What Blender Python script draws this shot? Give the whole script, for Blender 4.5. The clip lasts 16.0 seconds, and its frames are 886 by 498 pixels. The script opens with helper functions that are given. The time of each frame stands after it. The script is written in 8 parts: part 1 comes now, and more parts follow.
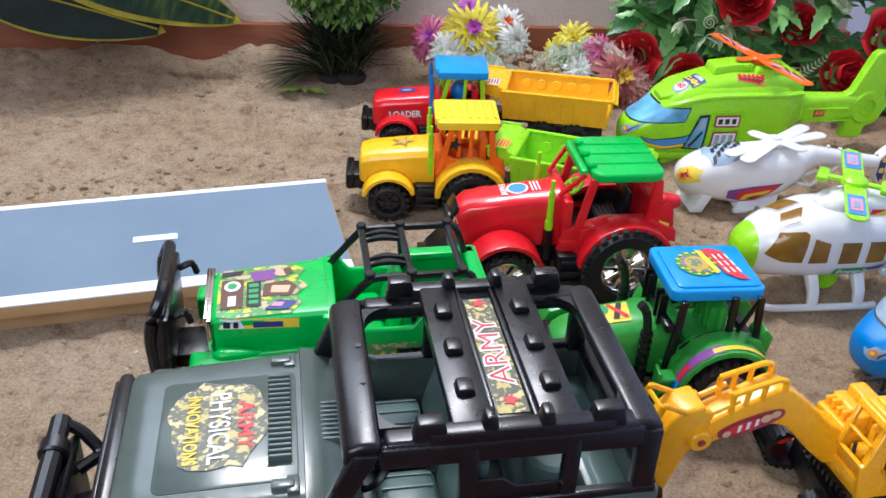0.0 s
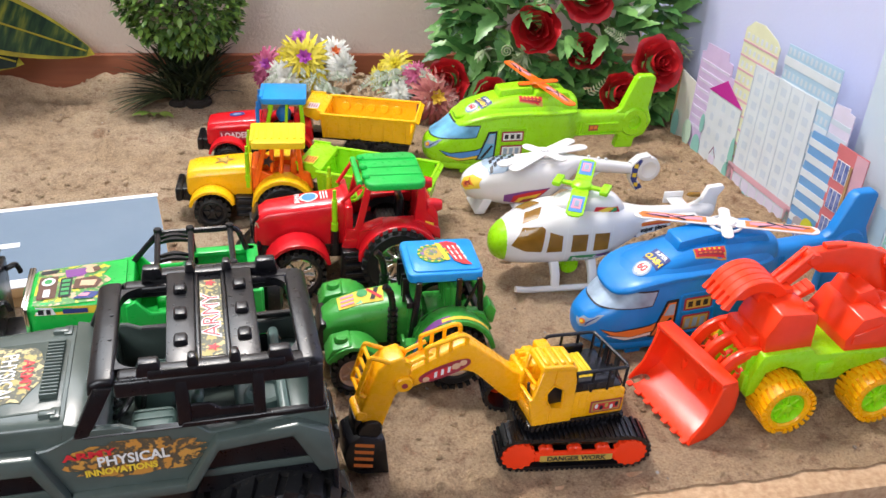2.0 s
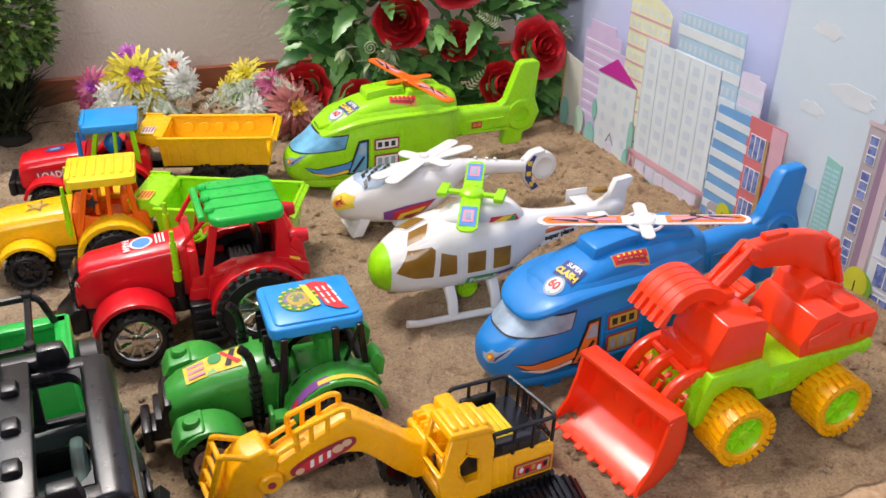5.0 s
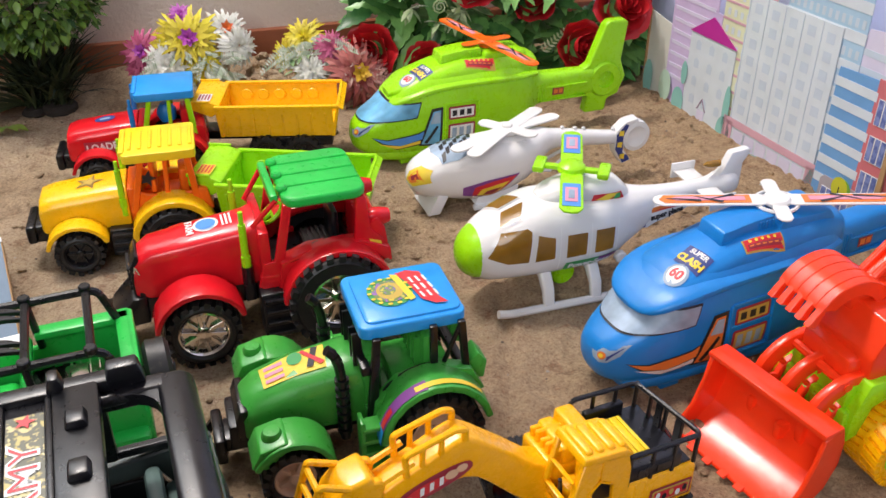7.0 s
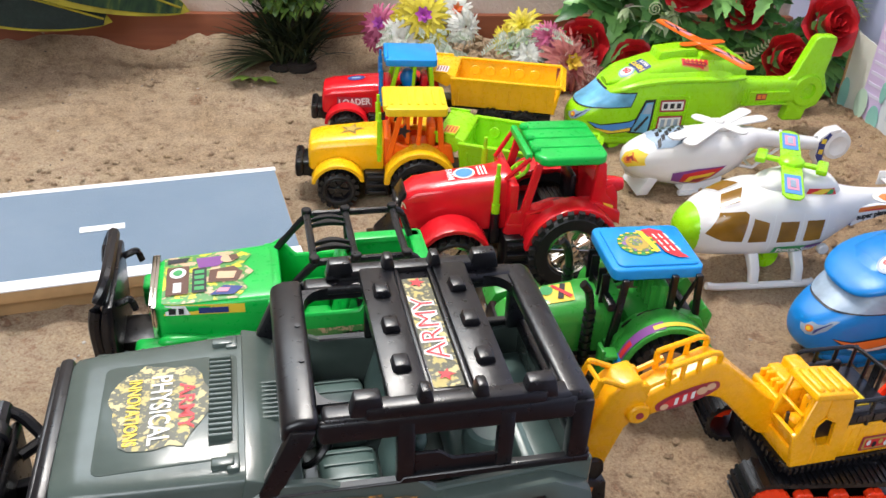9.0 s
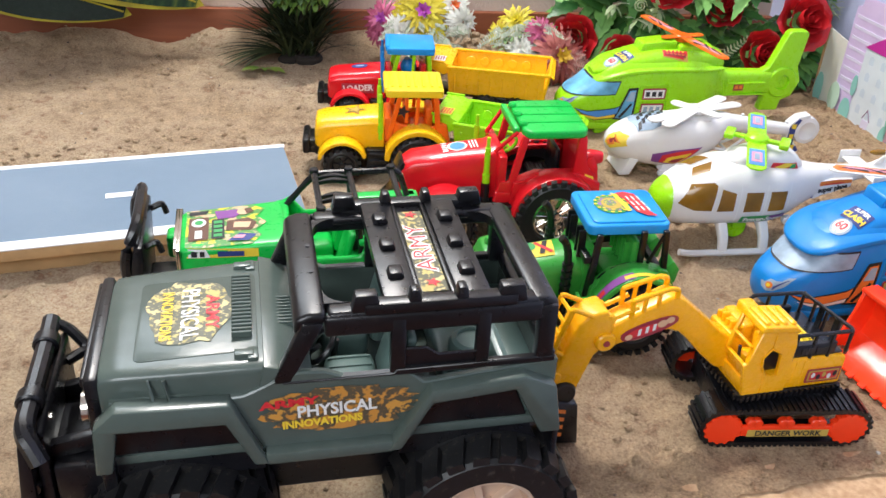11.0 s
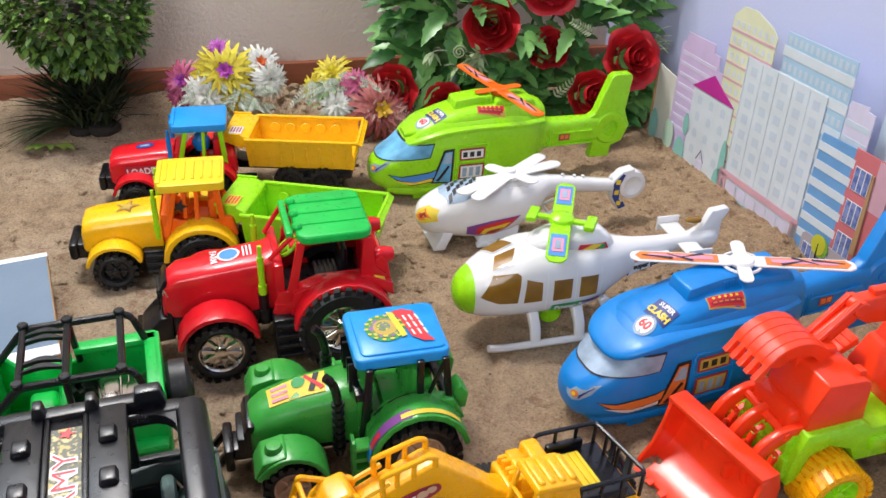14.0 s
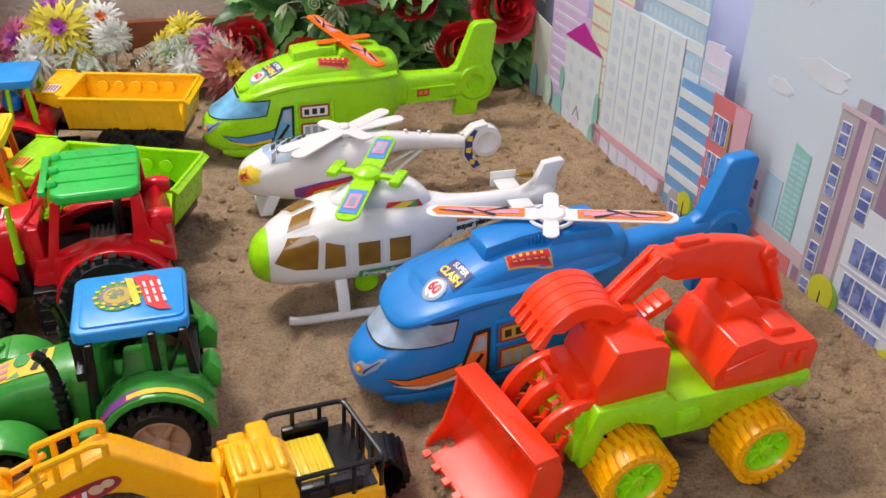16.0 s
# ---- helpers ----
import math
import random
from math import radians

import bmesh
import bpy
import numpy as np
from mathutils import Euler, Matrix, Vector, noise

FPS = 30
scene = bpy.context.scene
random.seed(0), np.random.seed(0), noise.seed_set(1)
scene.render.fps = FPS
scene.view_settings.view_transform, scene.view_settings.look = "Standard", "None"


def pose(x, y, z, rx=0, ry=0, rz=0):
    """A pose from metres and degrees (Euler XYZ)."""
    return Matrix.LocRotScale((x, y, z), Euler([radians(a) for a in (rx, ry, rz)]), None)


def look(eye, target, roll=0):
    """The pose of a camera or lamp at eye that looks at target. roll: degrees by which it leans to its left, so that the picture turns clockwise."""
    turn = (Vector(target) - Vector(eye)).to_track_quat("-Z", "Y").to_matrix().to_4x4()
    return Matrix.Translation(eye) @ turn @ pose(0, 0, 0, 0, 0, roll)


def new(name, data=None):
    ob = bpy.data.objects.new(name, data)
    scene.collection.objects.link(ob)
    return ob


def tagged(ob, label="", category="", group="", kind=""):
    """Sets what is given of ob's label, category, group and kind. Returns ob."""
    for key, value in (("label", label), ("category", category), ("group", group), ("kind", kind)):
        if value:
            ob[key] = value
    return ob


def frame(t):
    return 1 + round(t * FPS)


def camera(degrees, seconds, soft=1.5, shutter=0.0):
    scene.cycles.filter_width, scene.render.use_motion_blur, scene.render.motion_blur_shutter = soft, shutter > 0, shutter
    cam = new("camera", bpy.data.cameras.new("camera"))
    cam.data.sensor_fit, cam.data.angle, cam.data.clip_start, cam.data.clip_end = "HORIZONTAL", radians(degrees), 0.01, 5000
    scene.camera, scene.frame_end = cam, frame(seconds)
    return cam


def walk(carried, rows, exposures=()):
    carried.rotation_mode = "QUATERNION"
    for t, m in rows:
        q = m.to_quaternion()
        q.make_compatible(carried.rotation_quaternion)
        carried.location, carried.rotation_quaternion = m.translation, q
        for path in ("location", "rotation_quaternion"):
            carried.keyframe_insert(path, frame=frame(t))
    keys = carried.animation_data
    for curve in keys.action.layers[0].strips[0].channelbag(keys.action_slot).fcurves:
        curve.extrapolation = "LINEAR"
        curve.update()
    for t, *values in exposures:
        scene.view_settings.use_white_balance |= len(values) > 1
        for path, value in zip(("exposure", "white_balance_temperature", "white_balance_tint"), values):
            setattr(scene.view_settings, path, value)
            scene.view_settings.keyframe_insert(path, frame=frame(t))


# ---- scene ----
cam = camera(52.3, 16.0)
PATH = [
    (0, (0.015, -0.001, 0.425), (-0.013, 1.707, -0.616), 2.4),
    (0.5, (0.046, -0.055, 0.436), (0.095, 1.653, -0.603), 2.7),
    (1, (0.076, -0.105, 0.466), (0.182, 1.605, -0.565), 2.9),
    (1.5, (0.104, -0.119, 0.49), (0.213, 1.596, -0.532), 3.1),
    (2, (0.133, -0.14, 0.5), (0.274, 1.578, -0.514), 3.6),
    (2.5, (0.168, -0.142, 0.498), (0.427, 1.572, -0.498), 3.1),
    (3, (0.174, -0.117, 0.488), (0.497, 1.595, -0.494), 2.5),
    (3.5, (0.161, -0.098, 0.485), (0.498, 1.611, -0.498), 1.7),
    (4, (0.156, -0.073, 0.475), (0.508, 1.633, -0.508), 1.6),
    (4.2, (0.155, -0.059, 0.47), (0.516, 1.645, -0.513), 1.6),
    (6.5, (0.191, 0.066, 0.401), (0.533, 1.742, -0.636), -0.1),
    (7, (0.134, 0.079, 0.41), (0.426, 1.754, -0.644), -0.1),
    (7.5, (0.084, 0.091, 0.416), (0.252, 1.783, -0.637), -0.1),
    (8, (0.054, 0.09, 0.415), (0.134, 1.786, -0.642), 0.6),
    (8.5, (0.04, 0.052, 0.418), (0.094, 1.754, -0.632), 1.3),
    (9, (0.027, -0.01, 0.425), (0.082, 1.688, -0.629), 2.9),
    (9.5, (0.021, -0.047, 0.426), (0.078, 1.65, -0.631), 3.3),
    (10, (0.023, -0.077, 0.426), (0.079, 1.627, -0.62), 3.5),
    (10.2, (0.025, -0.091, 0.426), (0.073, 1.626, -0.6), 3.4),
    (12.3, (0.041, -0.08, 0.422), (0.097, 1.622, -0.629), 2.9),
    (12.5, (0.033, -0.072, 0.42), (0.087, 1.627, -0.633), 2.8),
    (13, (0.051, -0.051, 0.438), (0.116, 1.653, -0.607), 2.5),
    (13.5, (0.09, -0.013, 0.463), (0.205, 1.692, -0.577), 1.8),
    (14, (0.15, 0.029, 0.468), (0.38, 1.723, -0.571), 1.8),
    (14.5, (0.209, 0.043, 0.449), (0.522, 1.725, -0.586), 0.7),
    (15, (0.244, 0.05, 0.438), (0.608, 1.719, -0.602), 0.6),
    (15.5, (0.274, 0.066, 0.436), (0.612, 1.737, -0.61), -0.2),
    (16, (0.304, 0.071, 0.411), (0.552, 1.745, -0.654), 1.2),
]
walk(cam, [(t, look(eye, target, roll)) for t, eye, target, roll in PATH],
     [(0.0, 0.03, 5700, 9), (1.0, 0.27, 6150, 8), (1.5, 0.30, 6300, 9), (3.0, 0.06, 6500, 11), (4.2, 0.05, 6550, 11), (6.5, 0.0, 6650, 12), (7.5, 0.0, 6500, 10), (9.0, 0.19, 6350, 8), (12.5, 0.33, 6250, 8), (13.0, 0.33, 6200, 8), (13.5, 0.26, 6200, 8), (14.5, -0.13, 6400, 11), (16.0, -0.12, 6650, 12)])

# ---------------------------------------------------------------- light
world = bpy.data.worlds.new("room_light")
scene.world = world
world.use_nodes = True
world.node_tree.nodes["Background"].inputs["Color"].default_value = (0.55, 0.6, 0.7, 1)
world.node_tree.nodes["Background"].inputs["Strength"].default_value = 0.02


def area_lamp(name, eye, target, sx, sy, watts, colour):
    data = bpy.data.lights.new(name, "AREA")
    data.shape, data.size, data.size_y, data.energy, data.color = "RECTANGLE", sx, sy, watts, colour
    ob = new(name, data)
    ob.matrix_world = look(eye, target)
    return tagged(ob, kind="structure")


area_lamp("tube_lamp_light", (-0.16, 1.08, 1.54), (0.20, 0.45, 0.0), 0.55, 0.08, 22.0, (1.0, 0.94, 0.89))
# added cool panel before the solid back wall, for the sheen on the toys
area_lamp("back_sheen_light", (-0.32, 1.12, 0.92), (0.0, 0.15, 0.10), 0.85, 0.50, 7.0, (0.84, 0.92, 1.0))
# added fill from behind the camera; the walls there have no opening
area_lamp("front_fill_light", (-0.55, -1.08, 1.25), (0.35, 0.5, 0.0), 1.0, 0.9, 21.0, (0.93, 0.96, 1.0))

from mathutils.bvhtree import BVHTree

# ---------------------------------------------------------------- materials
def nodes_of(name):
    m = bpy.data.materials.new(name)
    m.use_nodes = True
    nt = m.node_tree
    return m, nt, nt.nodes["Principled BSDF"]


def link(nt, a, b):
    nt.links.new(a, b)


def noise_node(nt, scale, detail=4.0, rough=0.55, coords="Object"):
    tc = nt.nodes.new("ShaderNodeTexCoord")
    n = nt.nodes.new("ShaderNodeTexNoise")
    n.inputs["Scale"].default_value = scale
    n.inputs["Detail"].default_value = detail
    n.inputs["Roughness"].default_value = rough
    link(nt, tc.outputs[coords], n.inputs["Vector"])
    return n


def ramp(nt, source, stops):
    r = nt.nodes.new("ShaderNodeValToRGB")
    e = r.color_ramp.elements
    while len(e) < len(stops):
        e.new(0.5)
    for el, (p, c) in zip(e, stops):
        el.position, el.color = p, (*c, 1)
    link(nt, source, r.inputs["Fac"])
    return r


def bump(nt, b, source, strength, distance):
    k = nt.nodes.new("ShaderNodeBump")
    k.inputs["Strength"].default_value = strength
    k.inputs["Distance"].default_value = distance
    link(nt, source, k.inputs["Height"])
    link(nt, k.outputs["Normal"], b.inputs["Normal"])
    return k


def shade(c, f):
    return tuple(max(0.0, min(1.0, v * f)) for v in c)


def plastic(name, c, rough=0.32, metal=0.0, vary=0.14, sheen_bump=0.10, dust=0.05, coat=0.0):
    """Moulded toy plastic: faint mottling, handling haze in the gloss, a little sand dust and a soft unevenness."""
    m, nt, b = nodes_of(name)
    n = noise_node(nt, 38, 3)
    r = ramp(nt, n.outputs["Fac"], [(0.3, shade(c, 1 - vary)), (0.7, shade(c, 1 + vary * 0.6))])
    d = noise_node(nt, 210, 5, 0.7)
    dm = nt.nodes.new("ShaderNodeMapRange")
    dm.inputs["From Min"].default_value, dm.inputs["From Max"].default_value = 0.58, 0.78
    dm.inputs["To Min"].default_value, dm.inputs["To Max"].default_value = 0.0, dust
    link(nt, d.outputs["Fac"], dm.inputs["Value"])
    mx = nt.nodes.new("ShaderNodeMix")
    mx.data_type = "RGBA"
    mx.inputs["B"].default_value = (0.42, 0.34, 0.25, 1)
    link(nt, dm.outputs["Result"], mx.inputs["Factor"])
    link(nt, r.outputs["Color"], mx.inputs["A"])
    link(nt, mx.outputs["Result"], b.inputs["Base Color"])
    g = nt.nodes.new("ShaderNodeMapRange")
    g.inputs["To Min"].default_value, g.inputs["To Max"].default_value = rough * 0.75, rough * 1.35
    link(nt, d.outputs["Fac"], g.inputs["Value"])
    link(nt, g.outputs["Result"], b.inputs["Roughness"])
    b.inputs["Metallic"].default_value = metal
    b.inputs["Coat Weight"].default_value = coat
    bump(nt, b, n.outputs["Fac"], sheen_bump, 0.004)
    return m


def speckle(name, c1, c2, scale, rough=0.5, bump_s=0.0, hard=0.06, c3=None, dist=0.002):
    """Two or three colours in hard-edged blotches."""
    m, nt, b = nodes_of(name)
    n = noise_node(nt, scale, 3, 0.6)
    stops = [(0.5 - hard, c1), (0.5 + hard, c2)]
    if c3:
        stops = [(0.40, c1), (0.46, c2), (0.56, c2), (0.60, c3)]
    r = ramp(nt, n.outputs["Fac"], stops)
    link(nt, r.outputs["Color"], b.inputs["Base Color"])
    b.inputs["Roughness"].default_value = rough
    if bump_s:
        bump(nt, b, n.outputs["Fac"], bump_s, dist)
    return m


def sand_material():
    m, nt, b = nodes_of("sand")
    big = noise_node(nt, 5.0, 5, 0.6)
    mid = noise_node(nt, 48, 8, 0.78)
    fine = noise_node(nt, 430, 6, 0.78)
    r1 = ramp(nt, big.outputs["Fac"], [(0.30, (0.435, 0.308, 0.192)), (0.52, (0.555, 0.415, 0.278)), (0.70, (0.65, 0.505, 0.355))])
    r2 = ramp(nt, fine.outputs["Fac"], [(0.35, (0.18, 0.16, 0.14)), (0.45, (0.45, 0.445, 0.44)), (0.56, (0.55, 0.55, 0.55)), (0.67, (0.80, 0.79, 0.76))])
    r3 = ramp(nt, mid.outputs["Fac"], [(0.36, (0.30, 0.28, 0.26)), (0.46, (0.50, 0.50, 0.50)), (0.64, (0.63, 0.62, 0.60))])
    # damp, browner sand towards the lavender wall, with the warm light there mixed in
    tc = nt.nodes.new("ShaderNodeTexCoord")
    sp = nt.nodes.new("ShaderNodeSeparateXYZ")
    link(nt, tc.outputs["Object"], sp.inputs["Vector"])
    wob = nt.nodes.new("ShaderNodeMath")
    wob.operation = "MULTIPLY_ADD"
    wob.inputs[1].default_value = 0.5
    link(nt, mid.outputs["Fac"], wob.inputs[0])
    link(nt, sp.outputs["X"], wob.inputs[2])
    dm = nt.nodes.new("ShaderNodeMapRange")
    dm.inputs["From Min"].default_value, dm.inputs["From Max"].default_value = 0.20, 0.75
    dm.inputs["To Min"].default_value, dm.inputs["To Max"].default_value = 0.0, 0.80
    link(nt, wob.outputs["Value"], dm.inputs["Value"])
    damp_warm = nt.nodes.new("ShaderNodeMix")
    damp_warm.data_type = "RGBA"
    damp_warm.inputs["B"].default_value = (0.550, 0.368, 0.220, 1)
    link(nt, dm.outputs["Result"], damp_warm.inputs["Factor"])
    link(nt, r1.outputs["Color"], damp_warm.inputs["A"])
    o1 = nt.nodes.new("ShaderNodeMix")
    o1.data_type, o1.blend_type = "RGBA", "OVERLAY"
    o1.inputs["Factor"].default_value = 0.82
    link(nt, damp_warm.outputs["Result"], o1.inputs["A"])
    link(nt, r2.outputs["Color"], o1.inputs["B"])
    o2 = nt.nodes.new("ShaderNodeMix")
    o2.data_type, o2.blend_type = "RGBA", "OVERLAY"
    o2.inputs["Factor"].default_value = 1.0
    link(nt, o1.outputs["Result"], o2.inputs["A"])
    link(nt, r3.outputs["Color"], o2.inputs["B"])
    link(nt, o2.outputs["Result"], b.inputs["Base Color"])
    b.inputs["Roughness"].default_value = 0.92
    b.inputs["Specular IOR Level"].default_value = 0.25
    add = nt.nodes.new("ShaderNodeMath")
    add.operation = "MULTIPLY_ADD"
    add.inputs[1].default_value = 0.50
    link(nt, fine.outputs["Fac"], add.inputs[0])
    link(nt, mid.outputs["Fac"], add.inputs[2])
    bump(nt, b, add.outputs["Value"], 1.0, 0.008)
    return m


def plaster_material(name, c1, c2, scale=1.6, bump_s=0.35, grain=220):
    m, nt, b = nodes_of(name)
    n = noise_node(nt, scale, 5, 0.6)
    f = noise_node(nt, grain, 4, 0.6)
    r = ramp(nt, n.outputs["Fac"], [(0.32, c1), (0.68, c2)])
    link(nt, r.outputs["Color"], b.inputs["Base Color"])
    b.inputs["Roughness"].default_value = 0.85
    bump(nt, b, f.outputs["Fac"], bump_s, 0.003)
    return m


def wood_board(name, c1, c2):
    m, nt, b = nodes_of(name)
    tc = nt.nodes.new("ShaderNodeTexCoord")
    mp = nt.nodes.new("ShaderNodeMapping")
    mp.inputs["Scale"].default_value = (2.0, 30, 30)
    n = nt.nodes.new("ShaderNodeTexNoise")
    n.inputs["Scale"].default_value, n.inputs["Detail"].default_value = 2.5, 6
    link(nt, tc.outputs["Object"], mp.inputs["Vector"])
    link(nt, mp.outputs["Vector"], n.inputs["Vector"])
    r = ramp(nt, n.outputs["Fac"], [(0.3, c1), (0.7, c2)])
    link(nt, r.outputs["Color"], b.inputs["Base Color"])
    b.inputs["Roughness"].default_value = 0.55
    bump(nt, b, n.outputs["Fac"], 0.2, 0.002)
    return m


SAND = sand_material()
def pebble_material():
    m, nt, b = nodes_of("pebble")
    g = nt.nodes.new("ShaderNodeNewGeometry")
    r = ramp(nt, g.outputs["Random Per Island"], [(0.0, (0.06, 0.045, 0.035)), (0.45, (0.16, 0.11, 0.08)), (0.75, (0.40, 0.33, 0.27)), (1.0, (0.66, 0.62, 0.56))])
    link(nt, r.outputs["Color"], b.inputs["Base Color"])
    b.inputs["Roughness"].default_value = 0.7
    return m


PEBBLE = pebble_material()
WALL_WARM = plaster_material("warm_plaster", (0.65, 0.54, 0.455), (0.76, 0.66, 0.57), 2.2, 0.6, 190)
WALL_COOL = plaster_material("lavender_paint", (0.52, 0.555, 0.78), (0.60, 0.635, 0.86), 1.2, 0.08)
ROOM = plaster_material("room_paint", (0.66, 0.64, 0.62), (0.74, 0.72, 0.70), 1.0, 0.1)
BRICK_RED = wood_board("red_brown_board", (0.20, 0.055, 0.022), (0.31, 0.095, 0.04))
CHIPBOARD = speckle("chipboard", (0.62, 0.42, 0.25), (0.46, 0.28, 0.15), 190, 0.8, 0.5, 0.16, dist=0.002)
FLOOR_RED = plaster_material("red_brown_floor", (0.17, 0.055, 0.028), (0.24, 0.085, 0.045), 3.0, 0.1)
BOARD = wood_board("raw_board", (0.30, 0.17, 0.10), (0.42, 0.26, 0.16))
BLACK = plastic("black_plastic", (0.006, 0.006, 0.008), 0.28, dust=0.03, vary=0.3)
TYRE = plastic("tyre_rubber", (0.010, 0.010, 0.011), 0.45, dust=0.22, vary=0.3)
RED = plastic("red_plastic", (0.66, 0.010, 0.018), 0.20, dust=0.03)
SCARLET = plastic("scarlet_plastic", (0.96, 0.052, 0.010), 0.22, dust=0.0, vary=0.08)
ORANGE = plastic("orange_plastic", (0.90, 0.15, 0.008), 0.28, dust=0.03)
YELLOW = plastic("yellow_plastic", (0.94, 0.52, 0.006), 0.27, dust=0.02, vary=0.08)
LEMON = plastic("lemon_plastic", (0.90, 0.66, 0.02), 0.30, dust=0.06)
AMBER = plastic("amber_plastic", (1.0, 0.46, 0.003), 0.26, dust=0.0, vary=0.08)
LIME = plastic("lime_plastic", (0.33, 0.74, 0.008), 0.27, dust=0.02, vary=0.08)
GREEN = plastic("green_plastic", (0.05, 0.36, 0.05), 0.28, dust=0.06)
BRIGHT_GREEN = plastic("bright_green_plastic", (0.015, 0.50, 0.07), 0.28, dust=0.05)
BLUE = plastic("blue_plastic", (0.006, 0.22, 0.64), 0.34, dust=0.02, vary=0.08)
SKY_BLUE = plastic("sky_blue_plastic", (0.015, 0.30, 0.76), 0.30, dust=0.02)
WHITE = plastic("white_plastic", (0.78, 0.77, 0.76), 0.24, dust=0.03, vary=0.04)
ARMY = plastic("grey_green_plastic", (0.080, 0.106, 0.094), 0.22, dust=0.05)
ARMY_SEAT = plastic("seat_grey_green_plastic", (0.115, 0.18, 0.165), 0.30, dust=0.08)
CREAM = plastic("cream_hub_plastic", (0.62, 0.44, 0.32), 0.45)
CHROME = plastic("chrome_plating", (0.72, 0.68, 0.62), 0.16, metal=1.0, vary=0.1)
BROWN_GLASS = plastic("amber_window_film", (0.27, 0.135, 0.018), 0.14, dust=0.04, vary=0.3)
CARDBOARD = plastic("cardboard_edge", (0.45, 0.28, 0.13), 0.8)
PAPER = plastic("white_paper", (0.80, 0.81, 0.84), 0.55, dust=0.02, vary=0.03)


def flat(name, c, rough=0.4):
    return plastic("print_" + name, c, rough, vary=0.06, dust=0.03)


P_WHITE = flat("white", (0.80, 0.80, 0.78))
P_RED = flat("red", (0.66, 0.03, 0.04))
P_ORANGE = flat("orange", (0.80, 0.22, 0.04))
P_YELLOW = flat("yellow", (0.86, 0.62, 0.05))
P_BLACK = flat("black", (0.02, 0.02, 0.025))
P_NAVY = flat("navy", (0.03, 0.05, 0.22))
P_BLUE = flat("blue", (0.08, 0.28, 0.70))
P_GREEN = flat("green", (0.05, 0.34, 0.10))
P_PURPLE = flat("purple", (0.22, 0.06, 0.28))
P_PINK = flat("pink", (0.72, 0.30, 0.40))
P_SILVER = plastic("print_silver", (0.32, 0.42, 0.54), 0.42, metal=0.0, vary=0.45)
P_GLASS = plastic("print_sky_glass", (0.14, 0.42, 0.66), 0.40, vary=0.5)
P_MAROON = flat("maroon", (0.34, 0.03, 0.05))
P_GOLD = flat("gold", (0.55, 0.38, 0.08))
P_TAN = flat("tan", (0.72, 0.46, 0.28))
CAMO = speckle("print_camouflage", (0.52, 0.42, 0.13), (0.10, 0.10, 0.06), 150, 0.35, c3=(0.60, 0.50, 0.22))
CAMO_ORANGE = speckle("print_orange_camouflage", (0.56, 0.26, 0.05), (0.10, 0.08, 0.05), 130, 0.35, c3=(0.60, 0.30, 0.06))
COMIC = speckle("print_bright_picture", (0.70, 0.60, 0.05), (0.10, 0.30, 0.08), 110, 0.3, c3=(0.62, 0.45, 0.28))
EMBLEM = speckle("print_emblem", (0.70, 0.55, 0.08), (0.16, 0.26, 0.10), 260, 0.3, c3=(0.30, 0.15, 0.45))


# ---------------------------------------------------------------- mesh tools
def finish(name, bm, angle=35):
    me = bpy.data.meshes.new(name)
    bmesh.ops.recalc_face_normals(bm, faces=bm.faces)
    bm.to_mesh(me)
    bm.free()
    for p in me.polygons:
        p.use_smooth = True
    me.set_sharp_from_angle(angle=radians(angle))
    return me


def part(name, bm, material, parent, label="", angle=35, place=None):
    """One mesh object under a thing or a part."""
    me = bm if isinstance(bm, bpy.types.Mesh) else finish(name, bm, angle)
    if not me.materials:
        me.materials.append(material)
    ob = new(name, me)
    ob.parent = parent
    if place is not None:
        ob.matrix_basis = place
    return tagged(ob, label)


def multi(name, sub, bms, material, parent, label=""):
    """A part whose further pieces hang on it as parts of their own."""
    bms = list(bms)
    head = part(name, bms[0], material, parent, label)
    for b in bms[1:]:
        part(sub, b, material, head)
    return head


def sized(x, y, turn, wide=1.0, high=1.0):
    """A place on the sand, turned about the vertical, with the thing's width and height factors."""
    return pose(x, y, 0, 0, 0, turn) @ Matrix.Diagonal((wide, wide, high, 1))


def thing(name, m, label, category, group="", kind=""):
    ob = new(name)
    ob.empty_display_size = 0.02
    ob.matrix_basis = m
    return tagged(ob, label, category, group, kind)


def solo(name, bm, material, m, label, category="", group="", kind="", angle=35):
    me = finish(name, bm, angle)
    me.materials.append(material)
    ob = new(name, me)
    ob.matrix_basis = m
    return tagged(ob, label, category, group, kind)


def join(*bms):
    out = bmesh.new()
    for b in bms:
        me = bpy.data.meshes.new("t")
        b.to_mesh(me)
        b.free()
        out.from_mesh(me)
        bpy.data.meshes.remove(me)
    return out


def moved(bm, m):
    bmesh.ops.transform(bm, matrix=m, verts=bm.verts)
    return bm


def bevel(bm, w, seg=2):
    if w > 0:
        es = [e for e in bm.edges if len(e.link_faces) == 2 and e.calc_face_angle(0) > 0.5]
        bmesh.ops.bevel(bm, geom=es, offset=w, segments=seg, profile=0.5, affect="EDGES", clamp_overlap=True)
    return bm


def bx(x0, x1, y0, y1, z0, z1, b=0.0015, seg=2):
    bm = bmesh.new()
    bmesh.ops.create_cube(bm, size=1.0)
    moved(bm, Matrix.Translation(((x0 + x1) / 2, (y0 + y1) / 2, (z0 + z1) / 2)) @ Matrix.Diagonal((abs(x1 - x0), abs(y1 - y0), abs(z1 - z0), 1)))
    return bevel(bm, b, seg)


